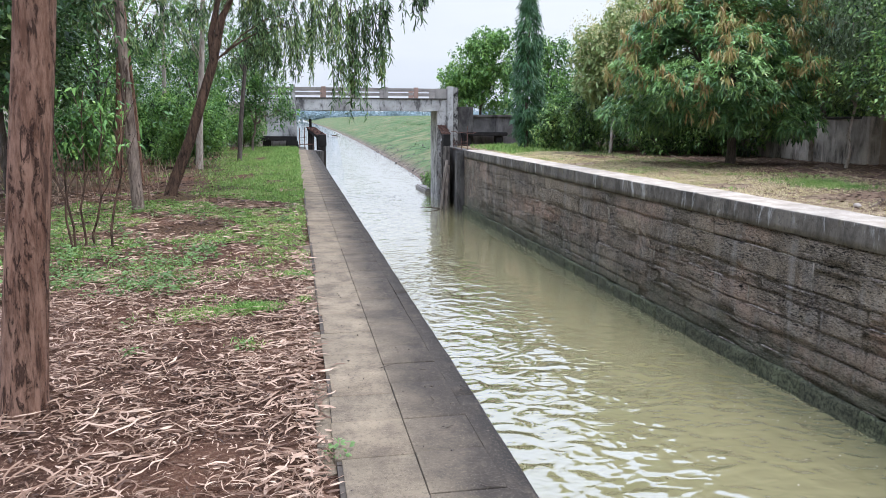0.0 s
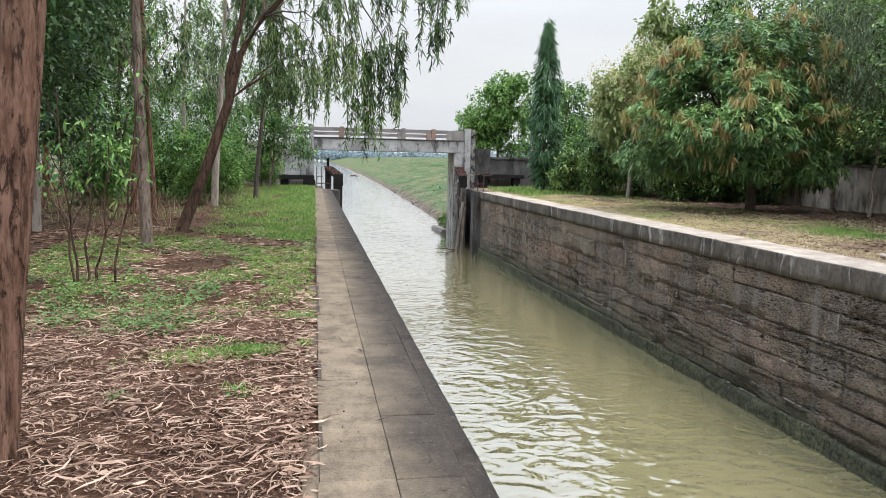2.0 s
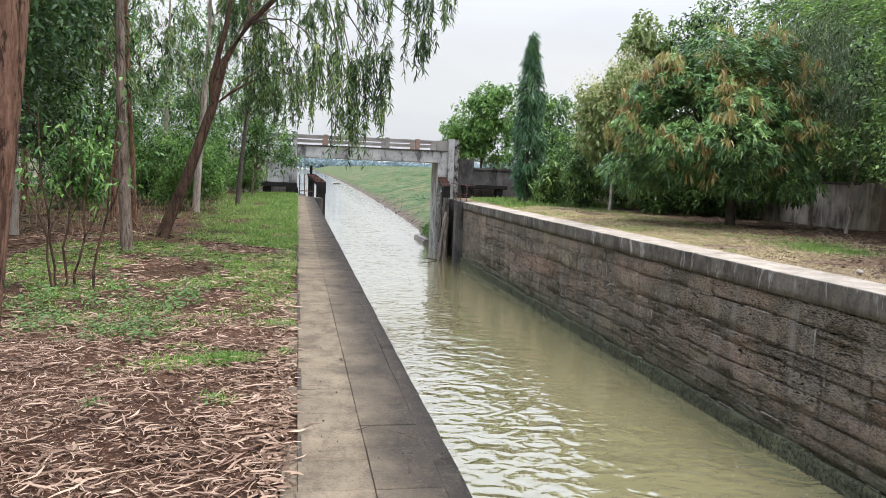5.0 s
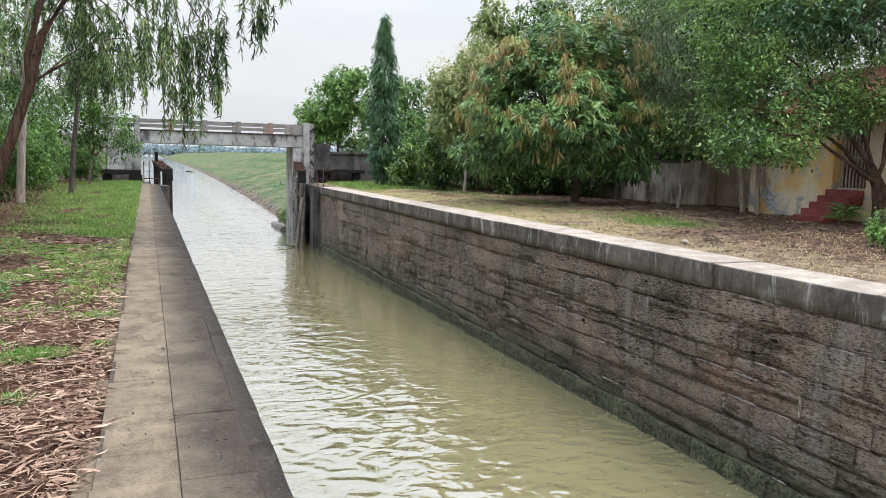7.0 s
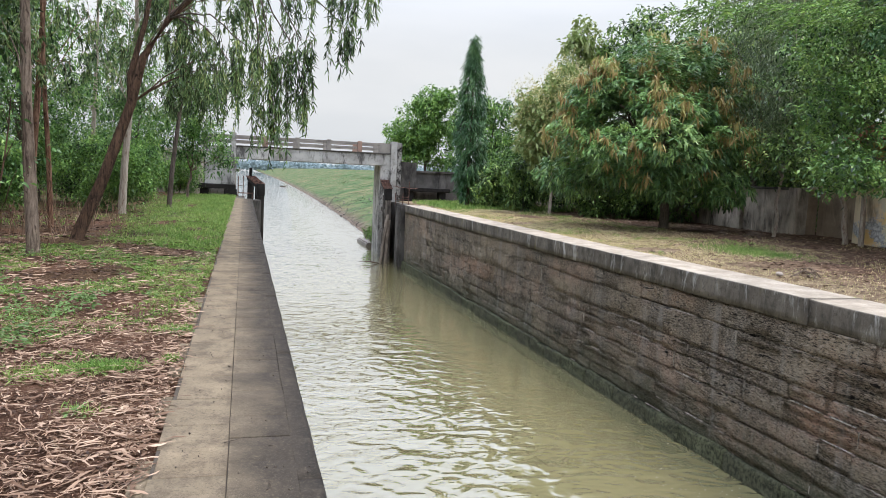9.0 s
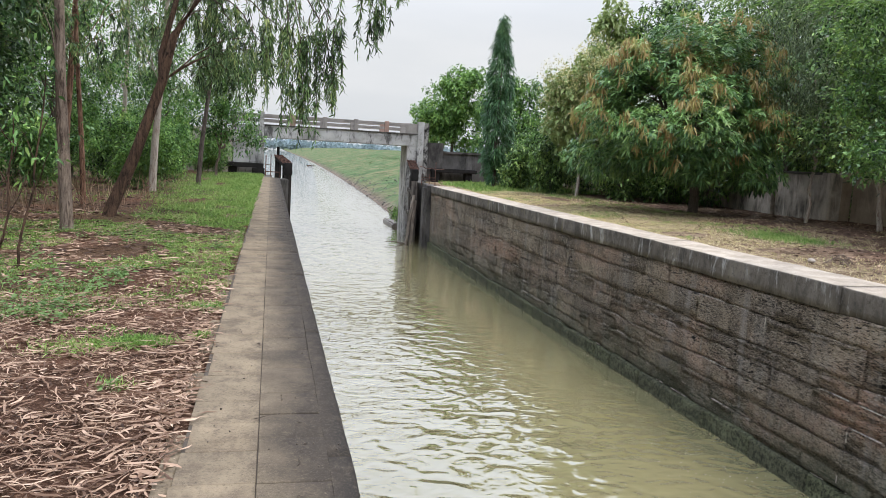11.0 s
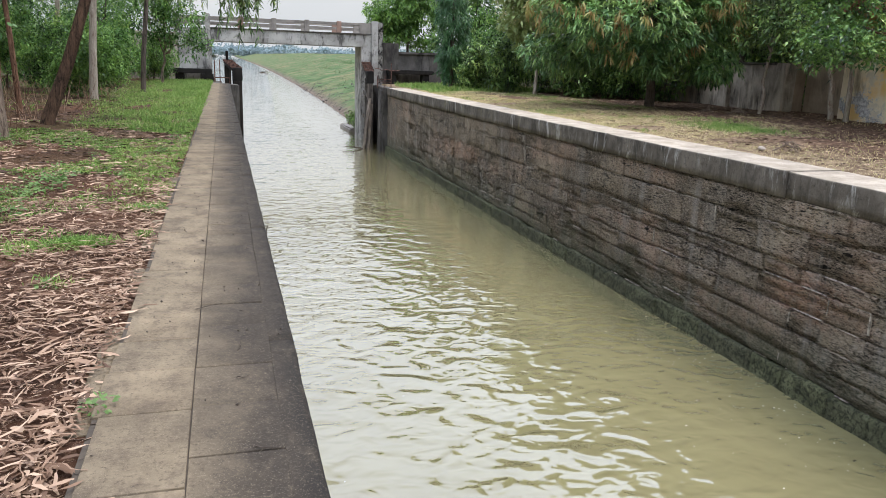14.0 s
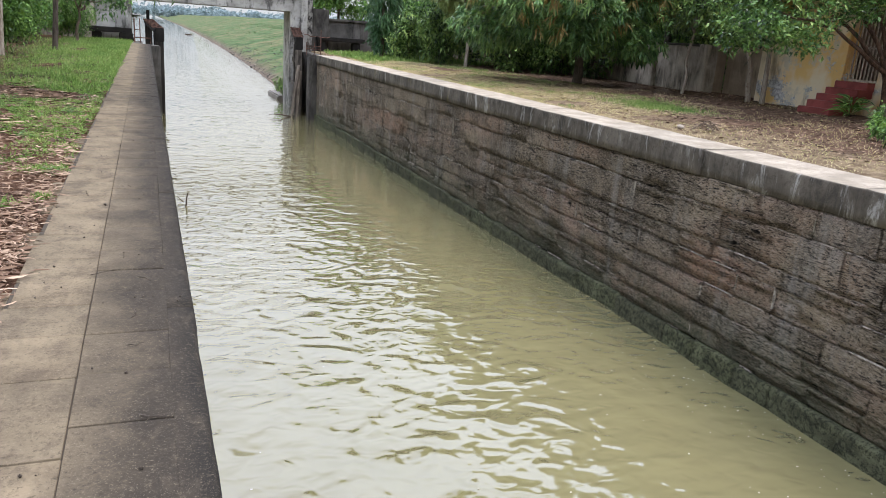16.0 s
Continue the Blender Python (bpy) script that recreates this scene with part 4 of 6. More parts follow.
# planks split off the foot of the right gate
for q0, q1, w in (((6.98, 39.2, -0.6), (6.58, 38.9, -3.4), 0.09), ((7.1, 39.3, -0.9), (6.86, 38.95, -3.4), 0.07)):
    p0, p1 = Vector(q0), Vector(q1)
    m = Matrix.Translation(p1) @ (p0 - p1).to_track_quat("Z", "Y").to_matrix().to_4x4()
    o = thing("split_plank", p1, "pale split timber plank leaning against the gate", "plank", "split planks")
    part("board", boxed(-w, w, -0.03, 0.03, 0, (p0 - p1).length, bevel=0.01, rough=0.03, cuts=4, turn=(p0 - p1).to_track_quat("Z", "Y").to_matrix()), M_SPLIT, o)
# drowned branch at its foot
br = thing("drowned_branch", (6.2, 38.7, WATER), "bare dark branch lying in the water", "branch")
place("stem", wood_mesh("stem", [tube(bend((0.5, 0.2, -0.1), (-0.75, -0.1, 0.12), 0.12, 7, 0.05), np.linspace(0.05, 0.012, 7), 5), tube(bend((-0.1, 0, 0.1), (-0.35, -0.3, 0.38), 0.02, 4, 0.02), np.linspace(0.02, 0.006, 4), 4)]), M_DARKBARK, br)
stub = thing("broken_stake", (0.55, 19.5, WATER), "thin dark broken stake standing in the water", "stake")
place("stem", wood_mesh("stem", [tube(bend((0, 0, -0.3), (0.12, -0.1, 0.35), 0.02, 5, 0.02), np.linspace(0.03, 0.015, 5), 5), tube(bend((0.02, 0, 0.1), (-0.12, 0, 0.25), 0.0, 3, 0.01), np.linspace(0.015, 0.008, 3), 4)]), M_DARKBARK, stub)

log = thing("floating_log", (10.4, 215.0, WATER), "dark log adrift on the far canal", "log")
place("stem", wood_mesh("stem", [tube(bend((-1.1, 0, 0.05), (1.1, 0.2, 0.16), 0.04, 7, 0.03), np.linspace(0.16, 0.07, 7), 7), tube(bend((0.2, 0, 0.1), (0.5, 0.1, 0.5), 0.0, 4, 0.02), np.linspace(0.06, 0.02, 4), 5)]), M_DARKBARK, log)

# iron handrail at the end of the path
hand = thing("iron_handrail", (-0.4, 40.0, -0.06), "thin rusty iron handrail at the path's end", "handrail")
for x, y0, z in ((-0.3, 0.9, 1.1), (-0.04, 0.9, 1.15), (-0.3, 2.2, 1.1), (0.42, 0.3, 0.3)):
    part("upright", boxed(x - 0.022, x + 0.022, y0 - 0.022, y0 + 0.022, 0, z, bevel=0.006), M_RUST, hand)
part("bar", boxed(-0.32, 0.44, 0.28, 0.32, 0.24, 0.29, bevel=0.008), M_RUST, hand)
part("bar", boxed(-0.32, 0.02, 0.885, 0.915, 0.6, 0.63, bevel=0.006), M_RUST, hand)
part("bar", boxed(-0.32, -0.28, 0.9, 2.2, 1.06, 1.1, bevel=0.006), M_RUST, hand)

# ---- boundary wall and house on the right bank ----
bw = tagged(part("boundary_wall", boxed(17.5, 17.72, 21.5, 60, -0.3, 1.62, bevel=0.02, rough=0.01, cuts=6), M_BWALL), "grey plaster boundary wall, stains deepened for tree shade", "wall", kind="structure")
for y in (21.55, 24.4, 27.3, 30.2, 33.1):
    part("pillar", boxed(17.36, 17.84, y - 0.22, y + 0.22, -0.3, 1.7, bevel=0.025), M_BWALL, bw)
part("coping", boxed(17.45, 17.77, 21.8, 60, 1.62, 1.7, bevel=0.02), M_DARKCONC, bw)
part("panel", boxed(18.3, 18.5, 18.52, 21.4, -0.3, 1.8, bevel=0.02), M_BROWNPLASTER, bw, "brown plaster panel with dark streaks")
part("panel", boxed(17.86, 18.28, 21.4, 21.6, -0.3, 1.75, bevel=0.02), M_BROWNPLASTER, bw)
bw2 = tagged(part("back_wall", boxed(22, 22.25, 12, 40, -0.3, 1.75, bevel=0.02), M_BWALL), "shaded grey plaster wall behind the yard", "wall", kind="structure")

house = thing("house", (17.0, 14.0, 0.1), "peeling yellow plaster house with red steps", "house")


def hpart(name, x0, x1, y0, y1, z0, z1, mat, label="", bevel=0.01, parent=None):
    return part(name, boxed(x0, x1, y0, y1, z0, z1, bevel=bevel), mat, parent or house, label)


# front wall round the doorway (y 0.45 to 1.4, z 0.86 to 2.75)
hpart("wall", 0, 0.25, 1.4, 4.5, -0.4, 3.2, M_HOUSE, "peeling yellow and grey plaster wall")
hpart("wall", 0, 0.25, -8, 0.45, -0.4, 3.2, M_HOUSE, "peeling yellow plaster wall")
hpart("wall", 0.003, 0.247, 0.45, 1.4, 2.75, 3.2, M_HOUSE)
hpart("wall", 0.003, 0.247, 0.45, 1.4, -0.4, 0.86, M_HOUSE)
hpart("wall", 0.25, 6.5, 4.25, 4.5, -0.4, 3.2, M_HOUSE)
hpart("wall", 2.4, 2.6, -7.9, 4.2, -0.4, 3.2, M_INNER)
hpart("floor", 0.25, 2.4, -7.9, 4.2, 0.7, 0.86, M_RED)
hpart("pilaster", -0.08, 0.0, 1.42, 1.72, -0.3, 3.1, M_HOUSE)
grille = part("grille_door", boxed(0.08, 0.12, 0.46, 1.39, 0.87, 0.92), M_WIRON, house, "white-painted iron bar grille door")
part("bar", boxed(0.08, 0.12, 0.46, 1.39, 2.66, 2.71), M_WIRON, grille)
part("bar", boxed(0.08, 0.12, 0.46, 1.39, 1.7, 1.74), M_WIRON, grille)
for i in range(9):
    y = 0.49 + i * 0.108
    part("bar", boxed(0.085, 0.115, y - 0.013, y + 0.013, 0.9, 2.68), M_WIRON, grille)
for i in range(5):
    hpart("step", -1.4 + 0.28 * i, -0.002 if i == 4 else -1.4 + 0.28 * (i + 1) + 0.26, 0.45, 1.45, -0.2 if i == 0 else 0.172 * i - 0.05, 0.172 * (i + 1), M_RED, "worn red oxide step", 0.015)
# tiled roof
bm_roof = bmesh.new()
slope = Matrix.Translation((-0.75, 0, 2.95)) @ Matrix.Rotation(radians(-22), 4, "Y")
box(bm_roof, 0, 4.4, -8.3, 4.9, -0.06, 0.0, bevel=0.01, turn=slope)
roof = part("roof", bm_roof, M_TILE, house, "weathered red clay tile roof")
tile_mesh = None
for r in range(4):
    for cidx in range(44):
        b = None
        if tile_mesh is None:
            b = bmesh.new()
            for sgn in range(6):
                a0, a1 = math.pi * sgn / 6, math.pi * (sgn + 1) / 6
                vs = [b.verts.new((x, -0.13 * math.cos(a), 0.05 * math.sin(a))) for x, a in ((0, a0), (0.42, a0), (0.42, a1), (0, a1))]
                b.faces.new(vs)
            bmesh.ops.remove_doubles(b, verts=b.verts, dist=0.001)
            tile_mesh = bpy.data.meshes.new("tile")
            b.to_mesh(tile_mesh)
            b.free()
            tile_mesh.materials.append(M_TILE)
        t = new("tile", tile_mesh)
        t.parent = roof
        t.matrix_basis = slope @ Matrix.Translation((0.38 * r - 0.02, -8.15 + cidx * 0.3, 0.012 * (r % 2)))


# ---- trees of the right bank ----
def mango_tree():
    main = [(-0.7, -0.2, 3.1, 2.6, 2.3, 2.0), (-2.1, 0.2, 2.2, 1.8, 1.9, 1.2), (1.1, -0.3, 2.3, 2.0, 2.1, 1.3), (-0.1, 0.2, 5.3, 1.3, 1.5, 1.25), (1.1, 0.4, 4.1, 1.5, 1.6, 1.3), (-1.9, 0.0, 3.7, 1.3, 1.5, 1.1), (-1.0, 0.4, 4.7, 1.3, 1.3, 1.1), (0.8, -0.3, 5.0, 1.2, 1.3, 1.0)]
    c, cd = shell(88, main, 0.92, 0.0)
    lobes = [(*q, *(rng.uniform(0.5, 0.85) * np.array([1.0, 1.0, 0.75]))) for q in c if q[2] > 1.1]
    p, d = shell(6800, lobes, 0.8, 0.15)
    keep = p[:, 2] > 0.75 + 0.35 * np.sin(p[:, 0] * 2.3)
    p, d = p[keep], d[keep]
    out = unit(p - np.array([-0.2, 0, 2.6]))
    outer = (out * d).sum(1)
    shoot = out * 0.55 + d * 0.35 + np.array([0, 0, 0.45])
    hue = np.array([noise.noise(q * 0.8) for q in p])
    high = np.clip((p[:, 2] - 1.6) / 3.0, 0, 1)
    young = (rng.random(len(p)) < (0.06 + 0.26 * high) * (hue > -0.2)) & (outer > 0.25) & (p[:, 2] > 1.5)
    # upper-side tufts take the pale leaf, which paints skylight on the crown
    light = (hue > -0.08) & ~young & (d[:, 2] > -0.2) & (rng.random(len(p)) < 0.7)
    dark = ~light & ~young
    dark_tufts = rosettes(p[dark], shoot[dark], 11, 0.23, 0.048, 0.4)
    pale = rosettes(p[light] + d[light] * 0.06, shoot[light], 12, 0.23, 0.046, 0.35)
    tip = p[young] + unit(shoot[young]) * 0.2
    fresh = clumps(tip, np.tile([[0, 0, -1.0]], (len(tip), 1)), 15, 0.25, 0.042, 0.5, 0.42, -0.1, 0.06, False)
    trunk = tube([(0, 0, -0.2), (0.02, 0, 0.5), (0, 0.05, 1.1), (-0.05, 0, 1.7)], [0.19, 0.15, 0.14, 0.12], 10, 0.04)
    limbs = limbs_to(np.array([-0.05, 0, 1.5]), [l[:3] for l in main] + list(c[:10]), 0.08, 0.02, 0.2)
    return tree("mango_tree", (13.35, 22.8, 0.1), "broad green mango tree with rusty young leaves", "tree", M_DARKBARK, trunk, limbs,
                [("crown", leaf_mesh("crown", dark_tufts), M_MANGO, ""), ("half_grown_leaves", leaf_mesh("half_grown_leaves", pale), M_MANGOLIGHT, "yellow-green leaves, paler to paint in the light from above"),
                 ("young_leaves", leaf_mesh("young_leaves", fresh), M_MANGOYOUNG, "rust-coloured drooping young leaves")])


mango_tree()


def ashoka_tree():
    m, per = 620, 20
    z = rng.uniform(0.5, 8.25, m)
    r = np.interp(z, [0.3, 1.2, 4, 6.0, 7.3, 8.25], [0.4, 0.52, 0.56, 0.4, 0.2, 0.02]) * rng.uniform(0.4, 1.4, m)
    a = rng.uniform(0, 2 * np.pi, m)
    hub = np.stack([r * np.cos(a), r * np.sin(a), z], 1)
    p = np.repeat(hub, per, 0) + rng.normal(size=(m * per, 3)) * np.array([0.075, 0.075, 0.12])
    d = np.repeat(np.stack([np.cos(a), np.sin(a), 0 * a], 1), per, 0)
    way = d * 0.7 + rng.normal(size=(len(p), 3)) * 0.3 + np.array([0, 0, -0.55])
    cr = leaves(p, way, 0.24 * rng.uniform(0.6, 1.25, len(p)), 0.04, 0.3)
    trunk = tube([(0, 0, -0.2), (0, 0, 2.5), (0.03, 0, 5), (-0.02, 0, 8.0)], [0.1, 0.08, 0.05, 0.01], 8)
    return tree("ashoka_tree", (10.45, 36.3, 0.05), "tall slim columnar tree with dark drooping leaves", "tree", M_DARKBARK, trunk, [],
                [("crown", leaf_mesh("crown", cr), M_ASHOKA, "")])


ashoka_tree()


def leafy_tree(name, at, label, bark, mat, lobes, n, per, leaf, width, droop=0.4, r=0.13, gaps=0.35, inner=0.6, size=0.1, extra=None, group="", spread=0.75):
    lobes = [tuple(l) for l in lobes]
    c, cd = shell(9 * len(lobes), lobes, 0.85, 0.0)
    mean = np.mean([l[3] for l in lobes])
    knots = [(*q, *(mean * rng.uniform(0.28, 0.5) * np.array([1.0, 1.0, 0.8]))) for q in c] + lobes
    p, d = shell(n, knots, inner, gaps)
    p, d = p[p[:, 2] > 0.12], d[p[:, 2] > 0.12]
    cr = clumps(p, d, per, leaf, width, droop, spread, 0.1, size)
    low = min(l[2] for l in lobes)
    fork = np.array([np.mean([l[0] for l in lobes]) * 0.35, np.mean([l[1] for l in lobes]) * 0.35, max(0.5, low * 0.65)])
    trunk = tube(bend((0, 0, -0.25), fork, 0.0, 6, 0.03), np.linspace(r, r * 0.65, 6), 8, 0.04)
    crowns = [("crown", leaf_mesh("crown", cr), mat, "")]
    if extra:
        e_name, e_mat, e_fun = extra
        crowns.append((e_name, e_fun(p, d), e_mat, ""))
    return tree(name, at, label, "tree", bark, trunk, limbs_to(fork, [l[:3] for l in lobes], r * 0.55, r * 0.16, 0.1), crowns, group)


leafy_tree("round_tree", (11.6, 50.5, 0.3), "rounded bright green leafy tree behind the bridge", M_DARKBARK, M_BROAD,
           [(-0.6, 0, 4.6, 1.7, 1.8, 1.9), (0.9, 0.2, 5.6, 1.5, 1.7, 1.6), (-1.0, 0.1, 3.2, 1.4, 1.6, 1.2), (0.6, 0, 3.4, 1.8, 1.7, 1.5), (0.2, 0, 6.4, 1.1, 1.2, 0.9)], 2400, 7, 0.26, 0.11, 0.35)
leafy_tree("dark_tree", (14.6, 46.0, 0.2), "dense dark green tree behind the slim one", M_DARKBARK, M_BUSH,
           [(0, 0, 4.2, 1.9, 1.7, 1.7), (0.4, 0, 5.4, 1.2, 1.3, 1.0), (1.6, 0, 3.0, 1.9, 1.6, 1.8), (-0.9, 0, 2.4, 1.6, 1.4, 1.4)], 1500, 7, 0.25, 0.1)
leafy_tree("leafy_bush", (12.4, 37.2, 0.1), "bright green rounded bush on the bank", M_DARKBARK, M_BUSH,
           [(0, 0, 1.5, 1.4, 1.1, 1.3), (1.1, -0.5, 1.0, 1.3, 1.0, 1.0), (-0.9, 0.2, 0.9, 0.8, 0.8, 0.9), (0.5, 0, 2.2, 0.9, 0.8, 0.7)], 1500, 7, 0.16, 0.06, 0.3, 0.05)
leafy_tree("leafy_bush", (14.6, 33.4, 0.1), "dark green shrub in the shade of trees", M_DARKBARK, M_DARKLEAF,
           [(0, 0, 1.2, 1.2, 1.0, 1.1), (1.2, -1.5, 1.2, 1.1, 1.0, 1.1), (0.3, -0.5, 2.0, 1.2, 1.0, 0.9)], 1100, 6, 0.2, 0.07, 0.3, 0.05)

for x, y, f in ((16.4, 26.8, 0.8), (15.6, 28.6, 1.0), (16.4, 29.6, 1.2), (15.8, 31.0, 1.1), (13.8, 29.2, 0.8), (15.2, 36.0, 1.3), (16.8, 38.5, 1.4), (12.2, 33.0, 0.6), (11.3, 34.6, 0.55), (19.3, 23.6, 1.15), (19.4, 26.8, 1.25), (19.2, 30.4, 1.2), (19.4, 34.5, 1.3)):
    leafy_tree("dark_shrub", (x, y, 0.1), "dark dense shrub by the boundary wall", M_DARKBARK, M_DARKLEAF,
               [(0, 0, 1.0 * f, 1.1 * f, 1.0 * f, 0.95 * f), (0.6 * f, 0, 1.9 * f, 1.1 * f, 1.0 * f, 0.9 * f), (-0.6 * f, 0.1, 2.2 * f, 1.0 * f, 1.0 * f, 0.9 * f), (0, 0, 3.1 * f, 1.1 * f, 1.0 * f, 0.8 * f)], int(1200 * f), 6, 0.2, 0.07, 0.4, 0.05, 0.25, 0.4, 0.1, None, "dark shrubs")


def flower_tops(p, d):
    m = (d[:, 2] > -0.1) & (p[:, 2] > 2.6) & (rng.random(len(p)) < 0.8)
    return leaf_mesh("flowers", clumps(p[m] + d[m] * 0.22 + np.array([0, 0, 0.12]), d[m], 16, 0.12, 0.04, 0.1, 0.8, 0.5, 0.14))


leafy_tree("teak_tree", (12.9, 31.5, 0.1), "pale green teak tree crowned with cream flowers", M_PALEBARK, M_TEAK,
           [(-0.3, 0, 3.6, 1.3, 1.3, 1.4), (0.2, 0, 5.0, 1.2, 1.2, 1.2), (0.6, 0.2, 2.6, 1.4, 1.2, 1.2), (-0.8, 0, 4.6, 0.9, 0.9, 0.9), (0.3, 0, 6.0, 0.7, 0.7, 0.6)], 1300, 6, 0.25, 0.13, 0.5, 0.09,
           extra=("blossom", M_TEAKFLOWER, flower_tops))
leafy_tree("teak_tree", (14.7, 33.5, 0.1), "tall sparse teak tree with pale top leaves", M_PALEBARK, M_TEAK,
           [(-0.1, 0, 7.5, 0.75, 0.8, 0.8), (0.1, 0, 8.55, 0.45, 0.5, 0.7), (0.9, 0, 7.4, 0.5, 0.45, 0.5), (0.1, 0, 5.4, 1.2, 1.1, 1.1), (0.0, 0, 3.5, 1.5, 1.2, 1.3)], 1100, 5, 0.28, 0.14, 0.6, 0.09)
leafy_tree("shade_tree", (17.0, 33.0, 0.1), "tall dark leafy tree behind the mango", M_DARKBARK, M_DARKLEAF,
           [(0.0, 0, 8.1, 1.4, 1.4, 1.1), (1.5, 0, 8.0, 1.8, 1.6, 1.6), (0, 0, 5.0, 2.4, 2.0, 1.6), (2.2, 0, 4.2, 2.2, 1.8, 1.9), (-0.5, -1, 2.8, 1.8, 1.6, 1.5), (1.8, -1, 2.2, 1.8, 1.6, 1.5)], 2300, 7, 0.26, 0.09)
leafy_tree("grey_leaved_tree", (15.6, 20.2, 0.1), "tall fine-leaved grey-green tree with thin trunk", M_PALEBARK, M_EUCFINE,
           [(0.2, 0, 6.5, 1.7, 1.6, 1.8), (1.2, 0.6, 8.2, 2.0, 1.8, 1.8), (-0.3, 0, 4.6, 1.5, 1.4, 1.5), (0.9, 0.4, 4.2, 1.7, 1.5, 1.7), (0.2, 0, 2.9, 1.2, 1.1, 1.1), (2.6, 1.0, 6.2, 1.9, 1.7, 2.2)], 4600, 7, 0.13, 0.028, 0.9, 0.06, 0.45, 0.5, 0.16)
leafy_tree("back_tree", (20.5, 27.0, 0.1), "tall dark leafy tree behind the boundary wall", M_DARKBARK, M_DARKLEAF,
           [(0, 0, 4.2, 2.6, 2.4, 2.0), (-1.6, 0.5, 6.2, 2.2, 2.0, 1.8), (1.5, 0, 6.6, 2.4, 2.2, 2.0), (0, 0, 8.6, 2.2, 2.0, 1.6), (2.8, -2.0, 4.4, 2.2, 2.0, 2.2), (3.6, -3.2, 7.6, 2.4, 2.2, 2.2)], 2600, 7, 0.24, 0.08)


for x, y, f in ((20.0, 21.5, 1.0), (21.5, 16.5, 1.1), (18.8, 25.5, 0.95)):
    leafy_tree("back_tree", (x, y, 0.1), "tall dark leafy tree behind the house", M_DARKBARK, M_DARKLEAF,
               [(0, 0, 5.0 * f, 2.0 * f, 2.0 * f, 1.6 * f), (-1.2 * f, 0, 7.0 * f, 2.0 * f, 2.0 * f, 1.7 * f), (1.2 * f, 0.4, 7.4 * f, 2.0 * f, 2.0 * f, 1.7 * f), (0, 0, 9.4 * f, 2.2 * f, 2.2 * f, 1.6 * f)], int(2300 * f), 7, 0.22, 0.075, 0.4, 0.16, 0.3, 0.5, 0.1, None, "back trees")


def right_tree():
    """The spreading tree before the house, with a forked leaning trunk."""
    lobes = [(-2.2, 1.2, 2.8, 1.7, 1.5, 1.1), (-3.4, 0.4, 2.3, 1.3, 1.2, 0.85), (-1.2, 0.8, 4.2, 2.0, 1.8, 1.4), (0.6, 0.4, 3.7, 1.9, 1.7, 1.2), (-2.4, 1.8, 4.8, 1.6, 1.6, 1.2),
             (1.9, -0.8, 4.4, 1.6, 1.7, 1.3), (-2.7, 1.0, 2.1, 1.3, 1.2, 0.6), (-1.3, 0.9, 2.4, 1.2, 1.1, 0.7), (-0.2, 0.3, 2.8, 1.3, 1.2, 0.8), (0.8, -0.6, 4.8, 1.5, 1.5, 1.2)]
    c, cd = shell(84, lobes, 0.8, 0.0)
    lobes2 = [(*q, *(rng.uniform(0.4, 0.75) * np.array([1.0, 1.0, 0.7]))) for q in c]
    p, d = shell(4700, lobes2, 0.6, 0.6)
    keep = p[:, 2] > np.interp(p[:, 0], [-3.0, -1.5, 0.5], [1.45, 2.2, 2.9])
    p, d = p[keep], d[keep]
    cr = clumps(p, d * 0.6 + np.array([0, 0, 0.4]), 7, 0.135, 0.052, 0.3, 0.7, 0.15, 0.09)
    trunk = tube([(0.1, 0, -0.25), (0.06, 0, 0.5), (0.0, 0.05, 1.0), (-0.25, 0.12, 1.5)], [0.21, 0.17, 0.16, 0.12], 10, 0.04)
    fork = np.array([-0.1, 0.05, 1.1])
    limbs = limbs_to(fork, [l[:3] for l in lobes[:5]], 0.06, 0.014, 0.25)
    limbs.append(tube([(0.15, -0.1, 0.6), (0.5, -0.3, 1.4), (0.4, -0.35, 2.6), (0.7, -0.5, 4.0)], [0.09, 0.075, 0.06, 0.035], 7))
    limbs.append(tube([(0.3, -0.5, -0.1), (0.55, -0.7, 0.5), (0.35, -0.4, 1.3), (0.15, -0.2, 2.4)], [0.05, 0.045, 0.04, 0.03], 6))
    return tree("spreading_tree", (16.2, 13.4, 0.1), "spreading dark-leaved tree with forked trunk before the house", "tree", M_REDBARK, trunk, limbs, [("crown", leaf_mesh("crown", cr), M_SPREAD, "")])


right_tree()
# added tree: dark leaves stand in for the spreading tree's backlit top
leafy_tree("backlit_top_tree", (16.0, 10.4, 0.1), "added dark large-leaved tree standing for the backlit crown over the house", M_DARKBARK, M_ASHOKA,
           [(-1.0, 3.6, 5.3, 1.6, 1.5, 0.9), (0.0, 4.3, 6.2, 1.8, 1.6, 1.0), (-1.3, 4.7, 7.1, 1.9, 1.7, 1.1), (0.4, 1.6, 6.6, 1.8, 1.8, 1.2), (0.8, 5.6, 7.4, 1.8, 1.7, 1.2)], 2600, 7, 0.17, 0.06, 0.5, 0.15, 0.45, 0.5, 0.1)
slender = leafy_tree("slender_tree", (16.4, 18.1, 0.1), "slender tree with two pale straight stems", M_PALEBARK, M_DARKLEAF,
           [(-0.2, 0, 3.4, 1.2, 1.2, 1.1), (-1.2, 0.4, 2.7, 1.3, 1.1, 0.8), (0.2, 0, 5.0, 1.6, 1.5, 1.3), (-1.2, 0, 4.4, 1.4, 1.3, 1.0)], 1500, 6, 0.15, 0.06, 0.3, 0.09, 0.4, 0.5, 0.1)
